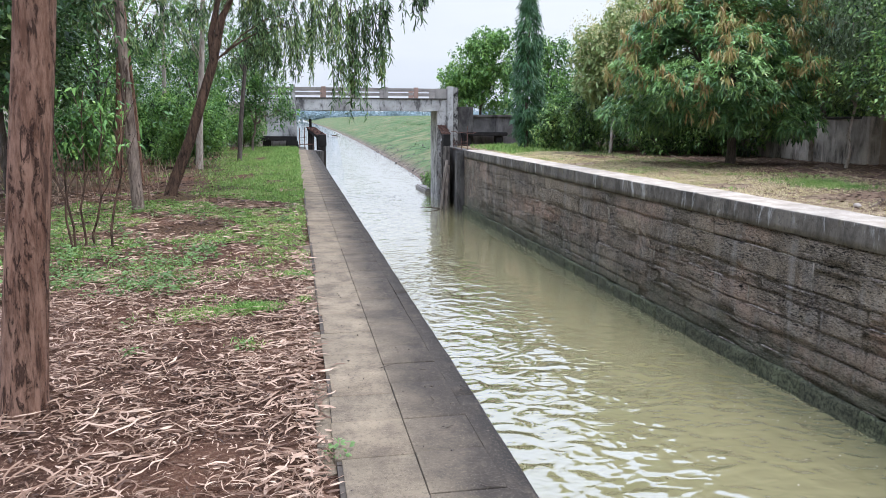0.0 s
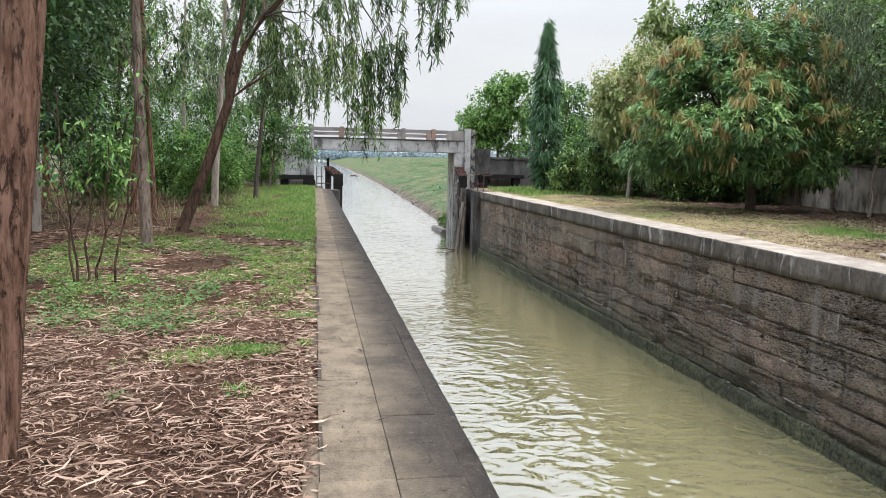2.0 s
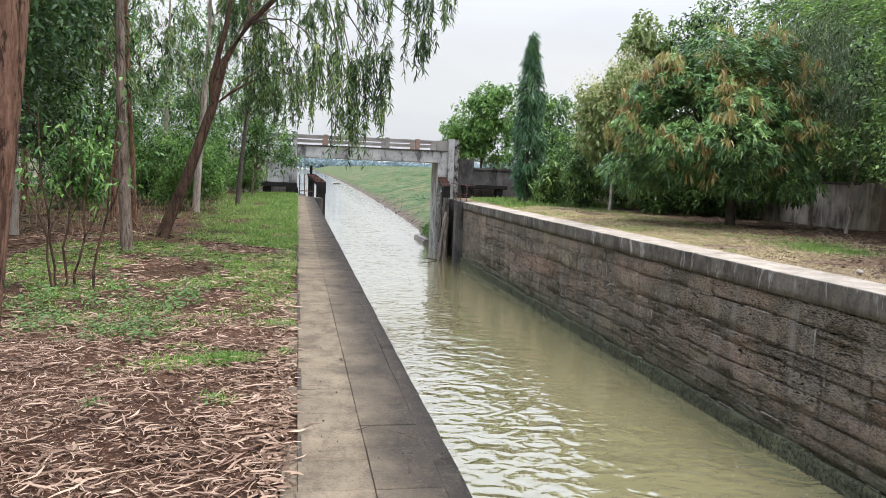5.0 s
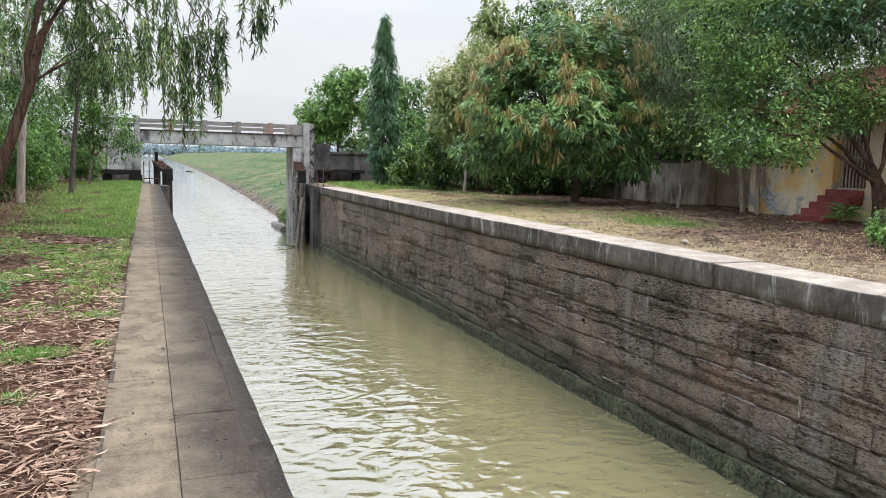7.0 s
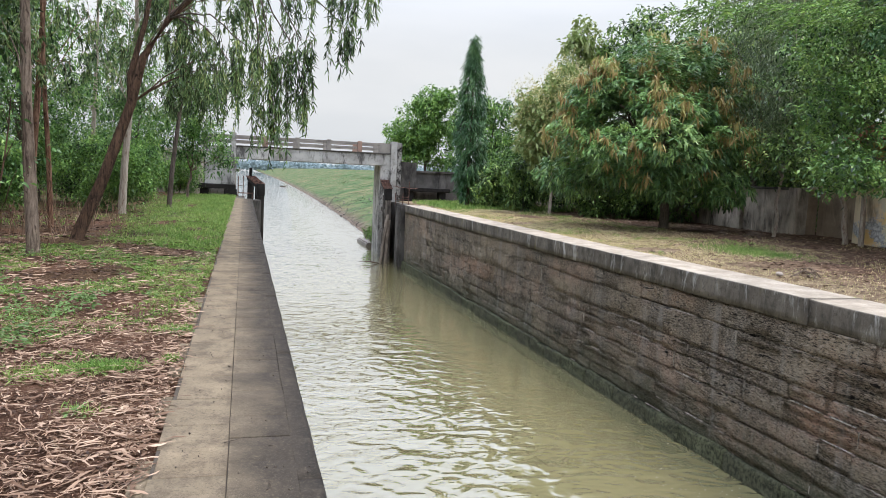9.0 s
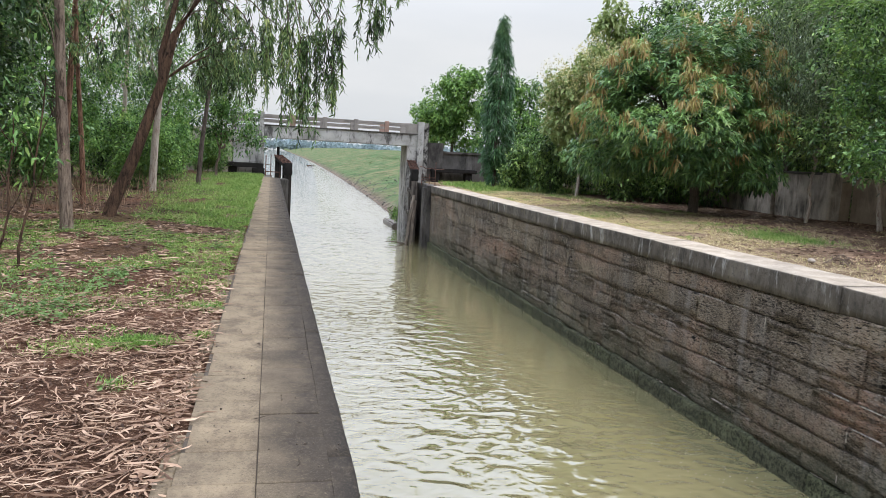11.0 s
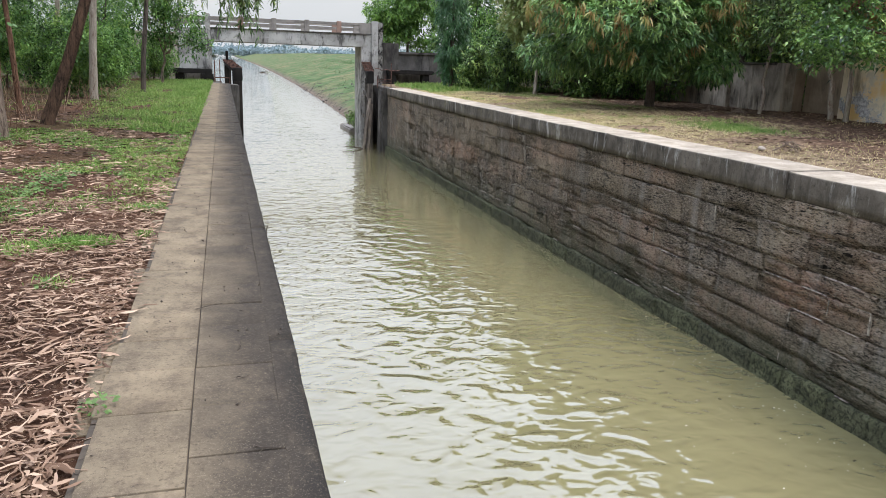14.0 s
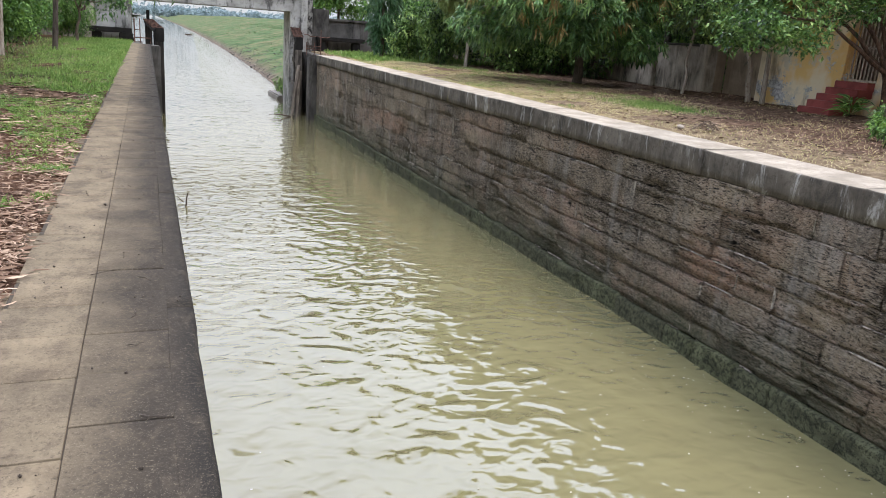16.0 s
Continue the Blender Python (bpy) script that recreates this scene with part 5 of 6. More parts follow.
place("second_trunk", wood_mesh("second_trunk", [tube(bend((0.22, -0.35, -0.2), (0.25, -0.2, 3.2), 0, 6, 0.015), np.linspace(0.08, 0.05, 6), 8)]), M_PALEBARK, slender)


def feather_tree():
    """A tree out of view whose feathery branch hangs over the right wall."""
    lobes = [(-5.0, 8.4, 4.3, 0.5, 0.5, 0.12), (-4.0, 8.4, 4.4, 0.8, 0.7, 0.16), (-2.8, 8.3, 4.5, 0.9, 0.8, 0.2), (-1.7, 8.0, 4.7, 1.0, 1.0, 0.24), (-0.8, 4.5, 6.2, 1.8, 1.8, 0.5), (0, 2, 7.4, 2.6, 2.6, 0.8)]
    p, d = shell(150, lobes[:4], 0.1, 0.1)
    p2, d2 = shell(130, lobes[4:], 0.1, 0.1)
    hub = np.concatenate([p, p2])
    way = unit(np.tile([[-0.75, 0.25, -0.12]], (len(hub), 1)) + rng.normal(size=(len(hub), 3)) * np.array([0.35, 0.45, 0.15]))
    side = unit(np.cross(way, np.array([0.0, 0.0, 1.0])))
    ln = rng.uniform(0.35, 0.65, len(hub))
    stems, base, out = [], [], []
    for q, w, sd, l in zip(hub, way, side, ln):
        t = np.linspace(0, 1, 6)[:, None]
        rib = q + w * l * t + np.array([0, 0, -0.22]) * l * t * t
        stems.append(tube(rib, np.linspace(0.004, 0.0015, 6), 3))
        f = np.linspace(0.08, 1.0, 18)
        b = np.stack([np.interp(f, t[:, 0], rib[:, a]) for a in range(3)], 1)
        for sgn in (-1, 1):
            base.append(b)
            out.append(sd * sgn + w * 0.45 + rng.normal(size=(18, 3)) * 0.12)
    base, out = np.concatenate(base), np.concatenate(out)
    cr = leaves(base, out, 0.09 * rng.uniform(0.7, 1.15, len(base)), 0.026, 0.15, 0.0, True)
    trunk = tube([(0, 0, -0.2), (0.1, 0.2, 2.0), (0.1, 0.5, 4.5), (0.1, 1.0, 7.0)], [0.22, 0.18, 0.15, 0.1], 9)
    limbs = [tube(bend((0.1, 1.0, 6.9), l[:3], -0.25, 8, 0.02), np.linspace(0.03, 0.003, 8), 5) for l in lobes] + stems
    return tree("feathery_tree", (11.6, 2.4, 0.0), "spreading feathery-leaved tree over the bank", "tree", M_DARKBARK, trunk, limbs, [("crown", leaf_mesh("crown", cr), M_BROAD, "")])


feather_tree()


# ---- trees of the left bank ----
def eucalyptus(at, label, pts, radii, starts, reach, bark, strand=(0.18, 0.55), step=0.0085, leaf=0.12, width=0.022, limbs=(), group="eucalyptus trees"):
    """A eucalyptus: a stem along pts, limbs to the starts of hanging leafy twigs."""
    pts = np.asarray(pts, float)
    lb, tips = list(limbs), []
    for c in starts:
        c = np.asarray(c, float)
        i = int(np.argmin(np.abs(pts[:, 2] - (c[2] - 0.9)) + 0.2 * np.linalg.norm(pts[:, :2] - c[:2], axis=1)))
        p = bend(pts[i], c, 0.25, 7, 0.04)
        lb.append(tube(p, np.linspace(max(radii[i] * 0.2, 0.014), 0.006, 7), 5))
        cnt = reach
        hubs = p[rng.integers(3, 7, 3)] + rng.normal(size=(3, 3)) * np.array([0.4, 0.4, 0.35])
        tips.append(hubs[rng.integers(0, 3, cnt)] + rng.normal(size=(cnt, 3)) * 0.12)
    s = np.concatenate(tips)
    w = unit(rng.normal(size=(len(s), 3)) * np.array([1, 1, 0.3]))
    tw, lv = strand_leaves(s, w, rng.uniform(strand[0], strand[1], len(s)), step, leaf, width)
    lb.append(tw)
    top = pts[-1]
    stem = np.vstack([pts, top + np.array([0.05, 0.1, 2.2])])
    # unseen upper crown, added to shade the grove below
    p, d = shell(120, [(top[0], top[1], top[2] + 0.6, 2.0, 1.9, 1.1), (top[0] + 0.7, top[1] + 0.4, top[2] + 2.0, 1.7, 1.7, 1.1), (top[0] - 0.8, top[1], top[2] + 1.7, 1.6, 1.6, 1.0)], 0.3, 0.3)
    high = clumps(p, d, 8, 0.24, 0.07, 0.6, 0.8, -0.2, 0.16)
    return tree("eucalyptus_tree", at, label, "tree", bark, tube(stem, np.append(radii, 0.012), 10, 0.03), lb, [("crown", leaf_mesh("crown", lv, high), M_EUC, "")], group)


def cloud(n, lo, hi):
    return rng.uniform(lo, hi, size=(n, 3))


# the near trunk beside the path, its unseen crown added high overhead for shade
eucalyptus((-2.43, 4.2, -0.05), "near eucalyptus trunk with peeling red-brown bark", [(0, 0, -0.2), (0.02, 0, 0.1), (0.08, 0.02, 0.8), (0.2, 0.06, 2.0), (0.34, 0.1, 3.6), (0.4, 0.2, 6), (0.5, 0.3, 9)],
           [0.16, 0.12, 0.108, 0.1, 0.094, 0.08, 0.03], cloud(12, (-1.6, -1.6, 5.6), (1.6, 1.6, 9)), 10, M_EUCBARK)
# the tree beyond it
eucalyptus((-3.62, 13.5, -0.05), "straight eucalyptus with peeling pale bark", [(0, 0, -0.2), (0, 0, 0.15), (-0.04, 0, 1.2), (-0.08, 0, 2.4), (-0.1, 0, 4.2), (0, 0.1, 6.5), (0.1, 0.1, 9)],
           [0.15, 0.105, 0.09, 0.08, 0.07, 0.05, 0.03], cloud(15, (-2.6, 0.2, 3.9), (0.9, 2.6, 8.5)), 9, M_GREYBARK)
# the leaning tree, whose branches hang over the canal
lean = [(0, 0, -0.2), (0.05, 0, 0.15), (0.46, 0, 1.15), (0.98, 0, 2.68), (1.18, 0, 3.55), (1.66, -0.1, 4.32), (2.1, -0.2, 4.75), (2.9, -0.8, 5.4), (3.8, -1.8, 5.8)]
leaning = eucalyptus((-3.5, 16.0, -0.05), "leaning red-barked eucalyptus hanging over the canal", lean, [0.17, 0.125, 0.105, 0.09, 0.078, 0.065, 0.05, 0.035, 0.02],
                     cloud(12, (1.6, 0.8, 3.4), (3.2, 3.0, 5.6)), 16, M_REDBARK, (0.2, 0.6), 0.0095, 0.12, 0.022,
                     limbs=[tube([(0.98, 0, 2.6), (0.95, 0.05, 3.2), (1.2, 0.1, 4.2), (1.5, 0.2, 6.0)], [0.07, 0.06, 0.05, 0.02], 7)])
# its branches that hang free before the sky: (place, twigs, spread, length)
hang_t, hang_l = [], []
for (x, y, z), cnt, spr, ln in (((1.12, 13.0, 4.8), 12, 0.1, 1.5), ((1.2, 13.0, 3.8), 9, 0.07, 0.65), ((0.45, 13.0, 3.6), 14, 0.12, 1.25), ((0.52, 13.0, 2.75), 9, 0.07, 0.6), ((-0.02, 13.0, 3.4), 22, 0.15, 1.35), ((0.05, 13.0, 2.45), 12, 0.09, 0.8),
                                ((0.6, 13.2, 4.7), 7, 0.1, 0.9), ((-0.4, 13.4, 3.5), 12, 0.16, 1.0), ((-0.7, 16.5, 3.6), 22, 0.28, 1.2), ((-1.2, 17.5, 3.8), 20, 0.3, 1.1), ((0.2, 13.6, 4.6), 8, 0.2, 0.9), ((-1.6, 18.0, 4.2), 18, 0.3, 1.2),
                                ((-0.5, 14.2, 4.6), 18, 0.35, 1.1), ((1.5, 12.6, 4.9), 8, 0.1, 1.0)):
    q = np.array([x + 3.5, y - 16.0, z + 0.05])
    st = q + rng.normal(size=(cnt, 3)) * spr * np.array([1, 1, 0.8])
    tw, lv = strand_leaves(st, unit(rng.normal(size=(cnt, 3)) * np.array([1, 1, 0.3])) * 0.16, ln * rng.uniform(0.55, 1.05, cnt), 0.017, 0.125, 0.02)
    hang_t += [tube(bend(lean[-2] if x > -0.3 else lean[-4], q, 0.3, 8, 0.04), np.linspace(0.02, 0.008, 8), 5), tw]
    hang_l.append(lv)
tagged(place("twig", wood_mesh("twig", hang_t), M_DARKBARK, leaning), kind="stuff")
place("hanging_foliage", leaf_mesh("hanging_foliage", *hang_l), M_EUC, leaning)
# slimmer ones behind
for x, y, r, lx, label, bark in ((-3.85, 24.0, 0.11, 0.35, "slim pale eucalyptus stem in the grove", M_PALEBARK), (-4.5, 18.5, 0.06, -0.2, "slim eucalyptus stem in the grove", M_EUCBARK),
                                 (-5.4, 20.5, 0.09, 0.3, "slim eucalyptus stem in the grove", M_EUCBARK), (-6.2, 16.0, 0.08, 0.1, "slim eucalyptus stem in the grove", M_PALEBARK),
                                 (-8.0, 22.0, 0.1, 0.2, "slim eucalyptus stem in the grove", M_EUCBARK), (-3.0, 29.0, 0.09, 0.5, "slim dark eucalyptus near the bridge", M_DARKBARK),
                                 (-7.4, 13.0, 0.08, -0.1, "slim eucalyptus stem in the grove", M_EUCBARK), (-10.5, 18.0, 0.11, 0.2, "slim eucalyptus stem in the grove", M_EUCBARK), (-5.8, 30.0, 0.1, 0.2, "slim eucalyptus stem in the grove", M_PALEBARK)):
    hgt = rng.uniform(7.5, 9.5)
    eucalyptus((x, y, -0.05), label, [(0, 0, -0.2), (0, 0, 0.1), (lx * 0.2, 0, 1.5), (lx * 0.6, 0, 3.2), (lx, 0.1, 5.5), (lx * 1.2, 0.1, hgt)], np.array([1.4, 1.05, 0.9, 0.75, 0.55, 0.2]) * r,
               cloud(12, (-1.6 + lx, -1.4, 3.9), (1.5 + lx, 1.4, hgt)), 11, bark, (0.2, 0.6), 0.012, 0.14, 0.028)

# thin saplings in a cluster
for x, y, hgt, lx in ((-3.62, 9.7, 2.3, -0.16), (-3.54, 9.85, 1.9, 0.1), (-3.36, 9.6, 1.7, 0.16), (-3.2, 9.72, 2.2, 0.3), (-3.58, 9.62, 1.5, -0.3)):
    s = thing("sapling", (x, y, -0.05), "thin dark sapling with sparse bright leaves", "sapling", "saplings by the path")
    st = bend((0, 0, -0.1), (lx, 0, hgt), 0, 8, 0.035)
    twigs = [tube(st, np.linspace(0.017, 0.006, 8), 6)]
    for i, (dx, dz) in zip((3, 4, 5, 6), ((0.2, 0.5), (-0.22, 0.45), (0.16, 0.35), (-0.15, 0.3))):
        twigs.append(tube(bend(st[i], st[i] + np.array([dx, rng.normal() * 0.1, dz]), 0, 4, 0.015), np.linspace(0.008, 0.003, 4), 4))
    place("stem", wood_mesh("stem", twigs), M_REDBARK, s)
    p = np.array([lx, 0, hgt * 0.85]) + rng.normal(size=(15, 3)) * np.array([0.2, 0.2, 0.24])
    place("foliage", leaf_mesh("foliage", clumps(p, np.tile([[0, 0, 0.3]], (len(p), 1)), 5, 0.09, 0.032, 0.6, 0.8, 0.0, 0.06, False)), M_GROVE, s)

# shrubs and small trees that close the grove
shrubs = [(-7.5, 30.0, 0.8, "leafy shrub in the grove"), (-5.2, 27.5, 0.62, "leafy shrub in the grove"),
          (-7.2, 24.0, 0.5, "leafy shrub in the grove"), (-11.0, 33.0, 1.3, "leafy shrub in the grove"),
          (-18.0, 33.0, 0.8, "leafy shrub in the grove"), (-6.4, 38.5, 1.2, "leafy shrub in the grove"), (-14.0, 17.5, 1.0, "leafy shrub in the grove"), (-4.1, 25.0, 0.5, "bright green feathery shrub in the grove"), (-4.6, 33.0, 0.6, "leafy shrub in the grove"), (-3.6, 41.4, 0.55, "bright leafy shrub before the road wall"), (-5.4, 41.0, 0.7, "bright leafy shrub before the road wall"), (-7.6, 41.2, 0.8, "bright leafy shrub before the road wall"), (-9.8, 41.0, 0.8, "bright leafy shrub before the road wall")]
leafy_tree("leaning_bush", (-3.0, 37.5, -0.05), "dense small tree leaning out beside the bridge pier", M_GREYBARK, M_GROVE,
           [(0.8, 0, 2.7, 1.15, 1.1, 1.0), (1.45, 0, 2.0, 0.6, 0.7, 0.55), (0.5, 0, 4.0, 1.2, 1.1, 1.1), (-0.5, 0, 3.2, 1.3, 1.2, 1.3), (0.3, 0, 5.0, 0.9, 0.9, 0.7)], 1300, 7, 0.17, 0.07, 0.4, 0.07, 0.45, 0.5, 0.1)
for n_s, (x, y, f, label) in enumerate(shrubs):
    lob = [(0, 0, 2.4 * f, 1.4 * f, 1.3 * f, 1.1 * f), (0.8 * f, 0, 1.6 * f, 1.1 * f, 1.1 * f, 1.0 * f), (-0.9 * f, 0.2, 1.4 * f, 1.2 * f, 1.1 * f, 1.0 * f), (0.2, 0, 3.3 * f, 1.0 * f, 1.0 * f, 0.8 * f)]
    leafy_tree("grove_shrub", (x, y, -0.05), label, M_DARKBARK, (M_GROVE, M_BUSH, M_GROVE)[n_s % 3] if n_s < 7 or n_s == 8 else M_BROAD, lob, int(1150 * f + 200), 7, 0.15, 0.052, 0.4, 0.07 * f, 0.6, 0.5, 0.12, None, "grove shrubs")

# taller leafy trees behind the grove
for n_s, (x, y, f) in enumerate(((-6.6, 16.2, 0.8), (-8.2, 20.0, 1.0), (-7.4, 27.5, 0.9), (-10.0, 25.5, 1.15), (-9.0, 33.5, 1.2), (-5.2, 35.0, 0.9))):
    lob = [(0, 0, 3.4 * f, 1.7 * f, 1.6 * f, 1.3 * f), (1.0 * f, 0, 4.8 * f, 1.5 * f, 1.4 * f, 1.2 * f), (-1.0 * f, 0.2, 5.2 * f, 1.5 * f, 1.4 * f, 1.3 * f), (0.2, 0, 6.8 * f, 1.6 * f, 1.5 * f, 1.2 * f), (0, 0, 8.4 * f, 1.2 * f, 1.2 * f, 1.0 * f)]
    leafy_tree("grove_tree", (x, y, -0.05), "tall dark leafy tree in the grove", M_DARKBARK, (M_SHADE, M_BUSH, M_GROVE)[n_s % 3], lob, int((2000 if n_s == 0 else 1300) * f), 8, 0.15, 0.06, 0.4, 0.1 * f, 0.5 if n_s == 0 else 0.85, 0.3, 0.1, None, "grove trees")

# broad dark crowns that close the grove's near side
for x, y, f in ((-5.6, 12.2, 0.62), (-7.6, 14.6, 0.85)):
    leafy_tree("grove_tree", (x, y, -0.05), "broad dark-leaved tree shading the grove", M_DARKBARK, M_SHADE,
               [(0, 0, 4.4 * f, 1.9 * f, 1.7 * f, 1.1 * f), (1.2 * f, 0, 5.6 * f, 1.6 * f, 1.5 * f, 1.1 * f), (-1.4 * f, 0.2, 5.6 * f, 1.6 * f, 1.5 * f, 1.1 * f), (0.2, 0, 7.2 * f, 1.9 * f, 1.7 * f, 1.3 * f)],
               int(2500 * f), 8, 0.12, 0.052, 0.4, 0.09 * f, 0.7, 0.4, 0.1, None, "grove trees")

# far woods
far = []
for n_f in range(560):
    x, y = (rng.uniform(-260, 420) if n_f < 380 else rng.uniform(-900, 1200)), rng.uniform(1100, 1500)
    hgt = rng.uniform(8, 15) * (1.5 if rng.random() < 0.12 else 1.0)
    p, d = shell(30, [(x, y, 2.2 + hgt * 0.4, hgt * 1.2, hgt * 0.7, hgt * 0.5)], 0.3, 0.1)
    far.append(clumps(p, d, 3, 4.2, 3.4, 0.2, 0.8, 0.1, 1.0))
tagged(place("far_woods", leaf_mesh("far_woods", *far), M_FARTREE), "line of distant trees on the plain, haze in their colour", "woods", kind="stuff")
near_far = []
for n_f in range(22):
    x, y = rng.uniform(-150, -30), rng.uniform(45, 120)
    hgt = rng.uniform(2.5, 5.5)
    p, d = shell(90, [(x, y, hgt * 0.5, hgt * 0.75, hgt * 0.7, hgt * 0.5)], 0.4, 0.3)
    near_far.append(clumps(p, d, 4, 0.7, 0.3, 0.3, 0.8, 0.1, 0.3))
for n_f in range(60):
    x, y = rng.uniform(22, 75), rng.uniform(16, 62)
    hgt = rng.uniform(4.5, 8.0)
    p, d = shell(110, [(x, y, hgt * 0.5, hgt * 0.6, hgt * 0.6, hgt * 0.5)], 0.4, 0.3)
    near_far.append(clumps(p, d, 4, 0.6, 0.28, 0.3, 0.8, 0.1, 0.3))
tagged(place("woods", leaf_mesh("woods", *near_far), M_BUSH), "green thicket of trees beyond the banks", "woods", kind="stuff")


# ---- ground cover ----
def on_left(n, x0, x1, y0, y1):
    x, y = rng.uniform(x0, x1, n), rng.uniform(y0, y1, n)
    return np.stack([x, y, [left_z(a, c) for a, c in zip(x, y)]], 1)


def on_right(n, x0, x1, y0, y1):
    x, y = rng.uniform(x0, x1, n), rng.uniform(y0, y1, n)
    return np.stack([x, y, [right_z(a, c) for a, c in zip(x, y)]], 1)


def patchy(p, scale, cut, seed=0.0):
    f = np.array([noise.noise((a * scale, c * scale, seed)) for a, c in p[:, :2]])
    return p[f > cut]


def blades(p, hgt, width, lean=0.45):
    n = len(p)
    w = rng.normal(size=(n, 3)) * lean + np.array([0, 0, 1.0])
    w[:, 2] = np.abs(w[:, 2]) + 0.25
    return leaves(p, w, hgt * rng.uniform(0.5, 1.3, n), width, 0.35, 0.1, True)


def litter(p, lo, hi, width, lift):
    """Curled strips of dry leaf and bark that lie flat: ribbons of four quads, pointed at both ends."""
    n = len(p)
    ln = rng.uniform(lo, hi, n)
    wd = width * rng.uniform(0.6, 1.5, n)
    a = rng.uniform(0, 2 * np.pi, n)
    turn = rng.normal(size=n) * 1.0
    z0 = rng.uniform(0.004, lift, n)
    tilt, arch = rng.normal(size=n) * 0.05, rng.uniform(0, 0.05, n)
    q, rows = p[:, :2].copy(), []
    for j, (s, w) in enumerate(((0, 0.45), (0.25, 0.95), (0.5, 1.0), (0.75, 0.85), (1.0, 0.3))):
        ang = a + turn * (s - 0.5) + rng.normal(size=n) * 0.22
        if j:
            q = q + np.stack([np.cos(ang), np.sin(ang)], 1) * (ln * 0.25)[:, None]
        zz = p[:, 2] + z0 + ln * (tilt * s + arch * 4 * s * (1 - s))
        side = np.stack([-np.sin(ang), np.cos(ang)], 1) * (wd * w / 2)[:, None]
        roll = wd * w * 0.3 * np.sin(a * 7 + j * turn)
        rows += [np.column_stack([q - side, np.maximum(zz - roll, p[:, 2] + 0.002)]), np.column_stack([q + side, np.maximum(zz + roll, p[:, 2] + 0.002)])]
    v = np.stack(rows, 1)
    o = np.arange(n)[:, None] * 10
    quads = np.concatenate([o + [2 * j, 2 * j + 2, 2 * j + 3, 2 * j + 1] for j in range(4)])
    return v.reshape(-1, 3), np.zeros((0, 3), dtype=int), quads


near_l = patchy(patchy(on_left(21000, -5.6, -0.84, 0.8, 8.0), 1.6, -0.34, 12), 3.2, -0.16, 14)
long_l = patchy(on_left(3800, -5.5, -0.84, 0.8, 8), 1.8, -0.2, 16)
mid_l = patchy(on_left(11000, -9.0, -0.86, 7.5, 17), 0.55, -0.25, 5)
edge_l = on_left(1100, -1.0, -0.84, 1.5, 9)
tagged(place("leaf_litter", leaf_mesh("leaf_litter", litter(near_l, 0.04, 0.17, 0.0068, 0.04), litter(long_l, 0.12, 0.3, 0.0085, 0.05), litter(on_left(1700, -5.5, -0.84, 0.8, 8), 0.05, 0.11, 0.015, 0.035), litter(on_left(14000, -5, -0.84, 1.0, 8.5), 0.02, 0.06, 0.005, 0.03), litter(on_right(5000, 9.2, 18, 8, 30), 0.05, 0.14, 0.02, 0.03), litter(mid_l, 0.06, 0.18, 0.014, 0.03), litter(edge_l, 0.03, 0.14, 0.011, 0.05), litter(on_left(5500, -5.6, -0.84, -5.0, 0.9), 0.05, 0.2, 0.008, 0.04)), M_LITTER),
       "pale pinkish dry eucalyptus leaves and bark strips", "leaf litter", kind="stuff")
tagged(place("rotting_litter", leaf_mesh("rotting_litter", litter(on_left(8000, -6.5, -0.84, -2.5, 9), 0.03, 0.11, 0.01, 0.015), litter(on_left(6000, -10, -0.86, 9, 26), 0.06, 0.2, 0.03, 0.03), litter(on_right(7000, 8.7, 18, 8, 30), 0.05, 0.14, 0.024, 0.03)), M_LITTERDARK),
       "dark rotting leaves on the soil", "leaf litter", kind="stuff")

g1 = patchy(on_left(64000, -5.0, -0.84, 7.6, 16.5), 0.6, -0.14, 1)
g1 = g1[g1[:, 1] > 7.9 + 1.2 * rng.random(len(g1)) + 0.4 * np.sin(g1[:, 0] * 3)]
g1 = patchy(g1, 3.0, -0.3, 21)
g2 = patchy(on_left(90000, -4.2, -0.8, 15, 42), 1.1, -0.22, 7)
g2 = g2[g2[:, 0] > -1.6 - rng.random(len(g2)) * np.interp(g2[:, 1], [15, 24, 42], [1.5, 2.4, 2.6])]
g0 = patchy(patchy(on_left(16000, -4.6, -1.2, 6.6, 9.2), 1.1, 0.08, 31), 4.0, -0.2, 33)
g3 = patchy(on_left(7000, -16, -4, 15, 42), 0.3, 0.05, 2)
tufts = [((-1.32, 6.3), 0.1, 900), ((-1.6, 6.25), 0.16, 560), ((-1.85, 6.1), 0.14, 260), ((-0.97, 7.6), 0.11, 620), ((-0.92, 6.45), 0.045, 160), ((-2.6, 8.2), 0.4, 600), ((-1.3, 5.2), 0.06, 60)]
near_tufts = []
for (x, y), s, cnt in tufts:
    q = np.stack([x + rng.normal(size=cnt) * s, y + rng.normal(size=cnt) * s * 0.7], 1)
    q = q[q[:, 0] < -0.84]
    near_tufts.append(np.stack([q[:, 0], q[:, 1], [left_z(a, c) for a, c in q]], 1))
tagged(place("grass", leaf_mesh("grass", blades(g1, 0.07, 0.011, 0.9), blades(g2[::3], 0.2, 0.012), blades(g2[1::3], 0.11, 0.013, 0.7), blades(g2[2::3], 0.08, 0.015, 0.9), blades(g0, 0.05, 0.011, 1.0), blades(g3, 0.16, 0.024), blades(np.concatenate(near_tufts), 0.1, 0.007, 0.8)), M_GRASS),
       "fresh green grass growing in patches through leaves", "grass", kind="stuff")
r1 = patchy(on_right(105000, 8.42, 13.5, 7.5, 38), 0.5, -0.4, 3)
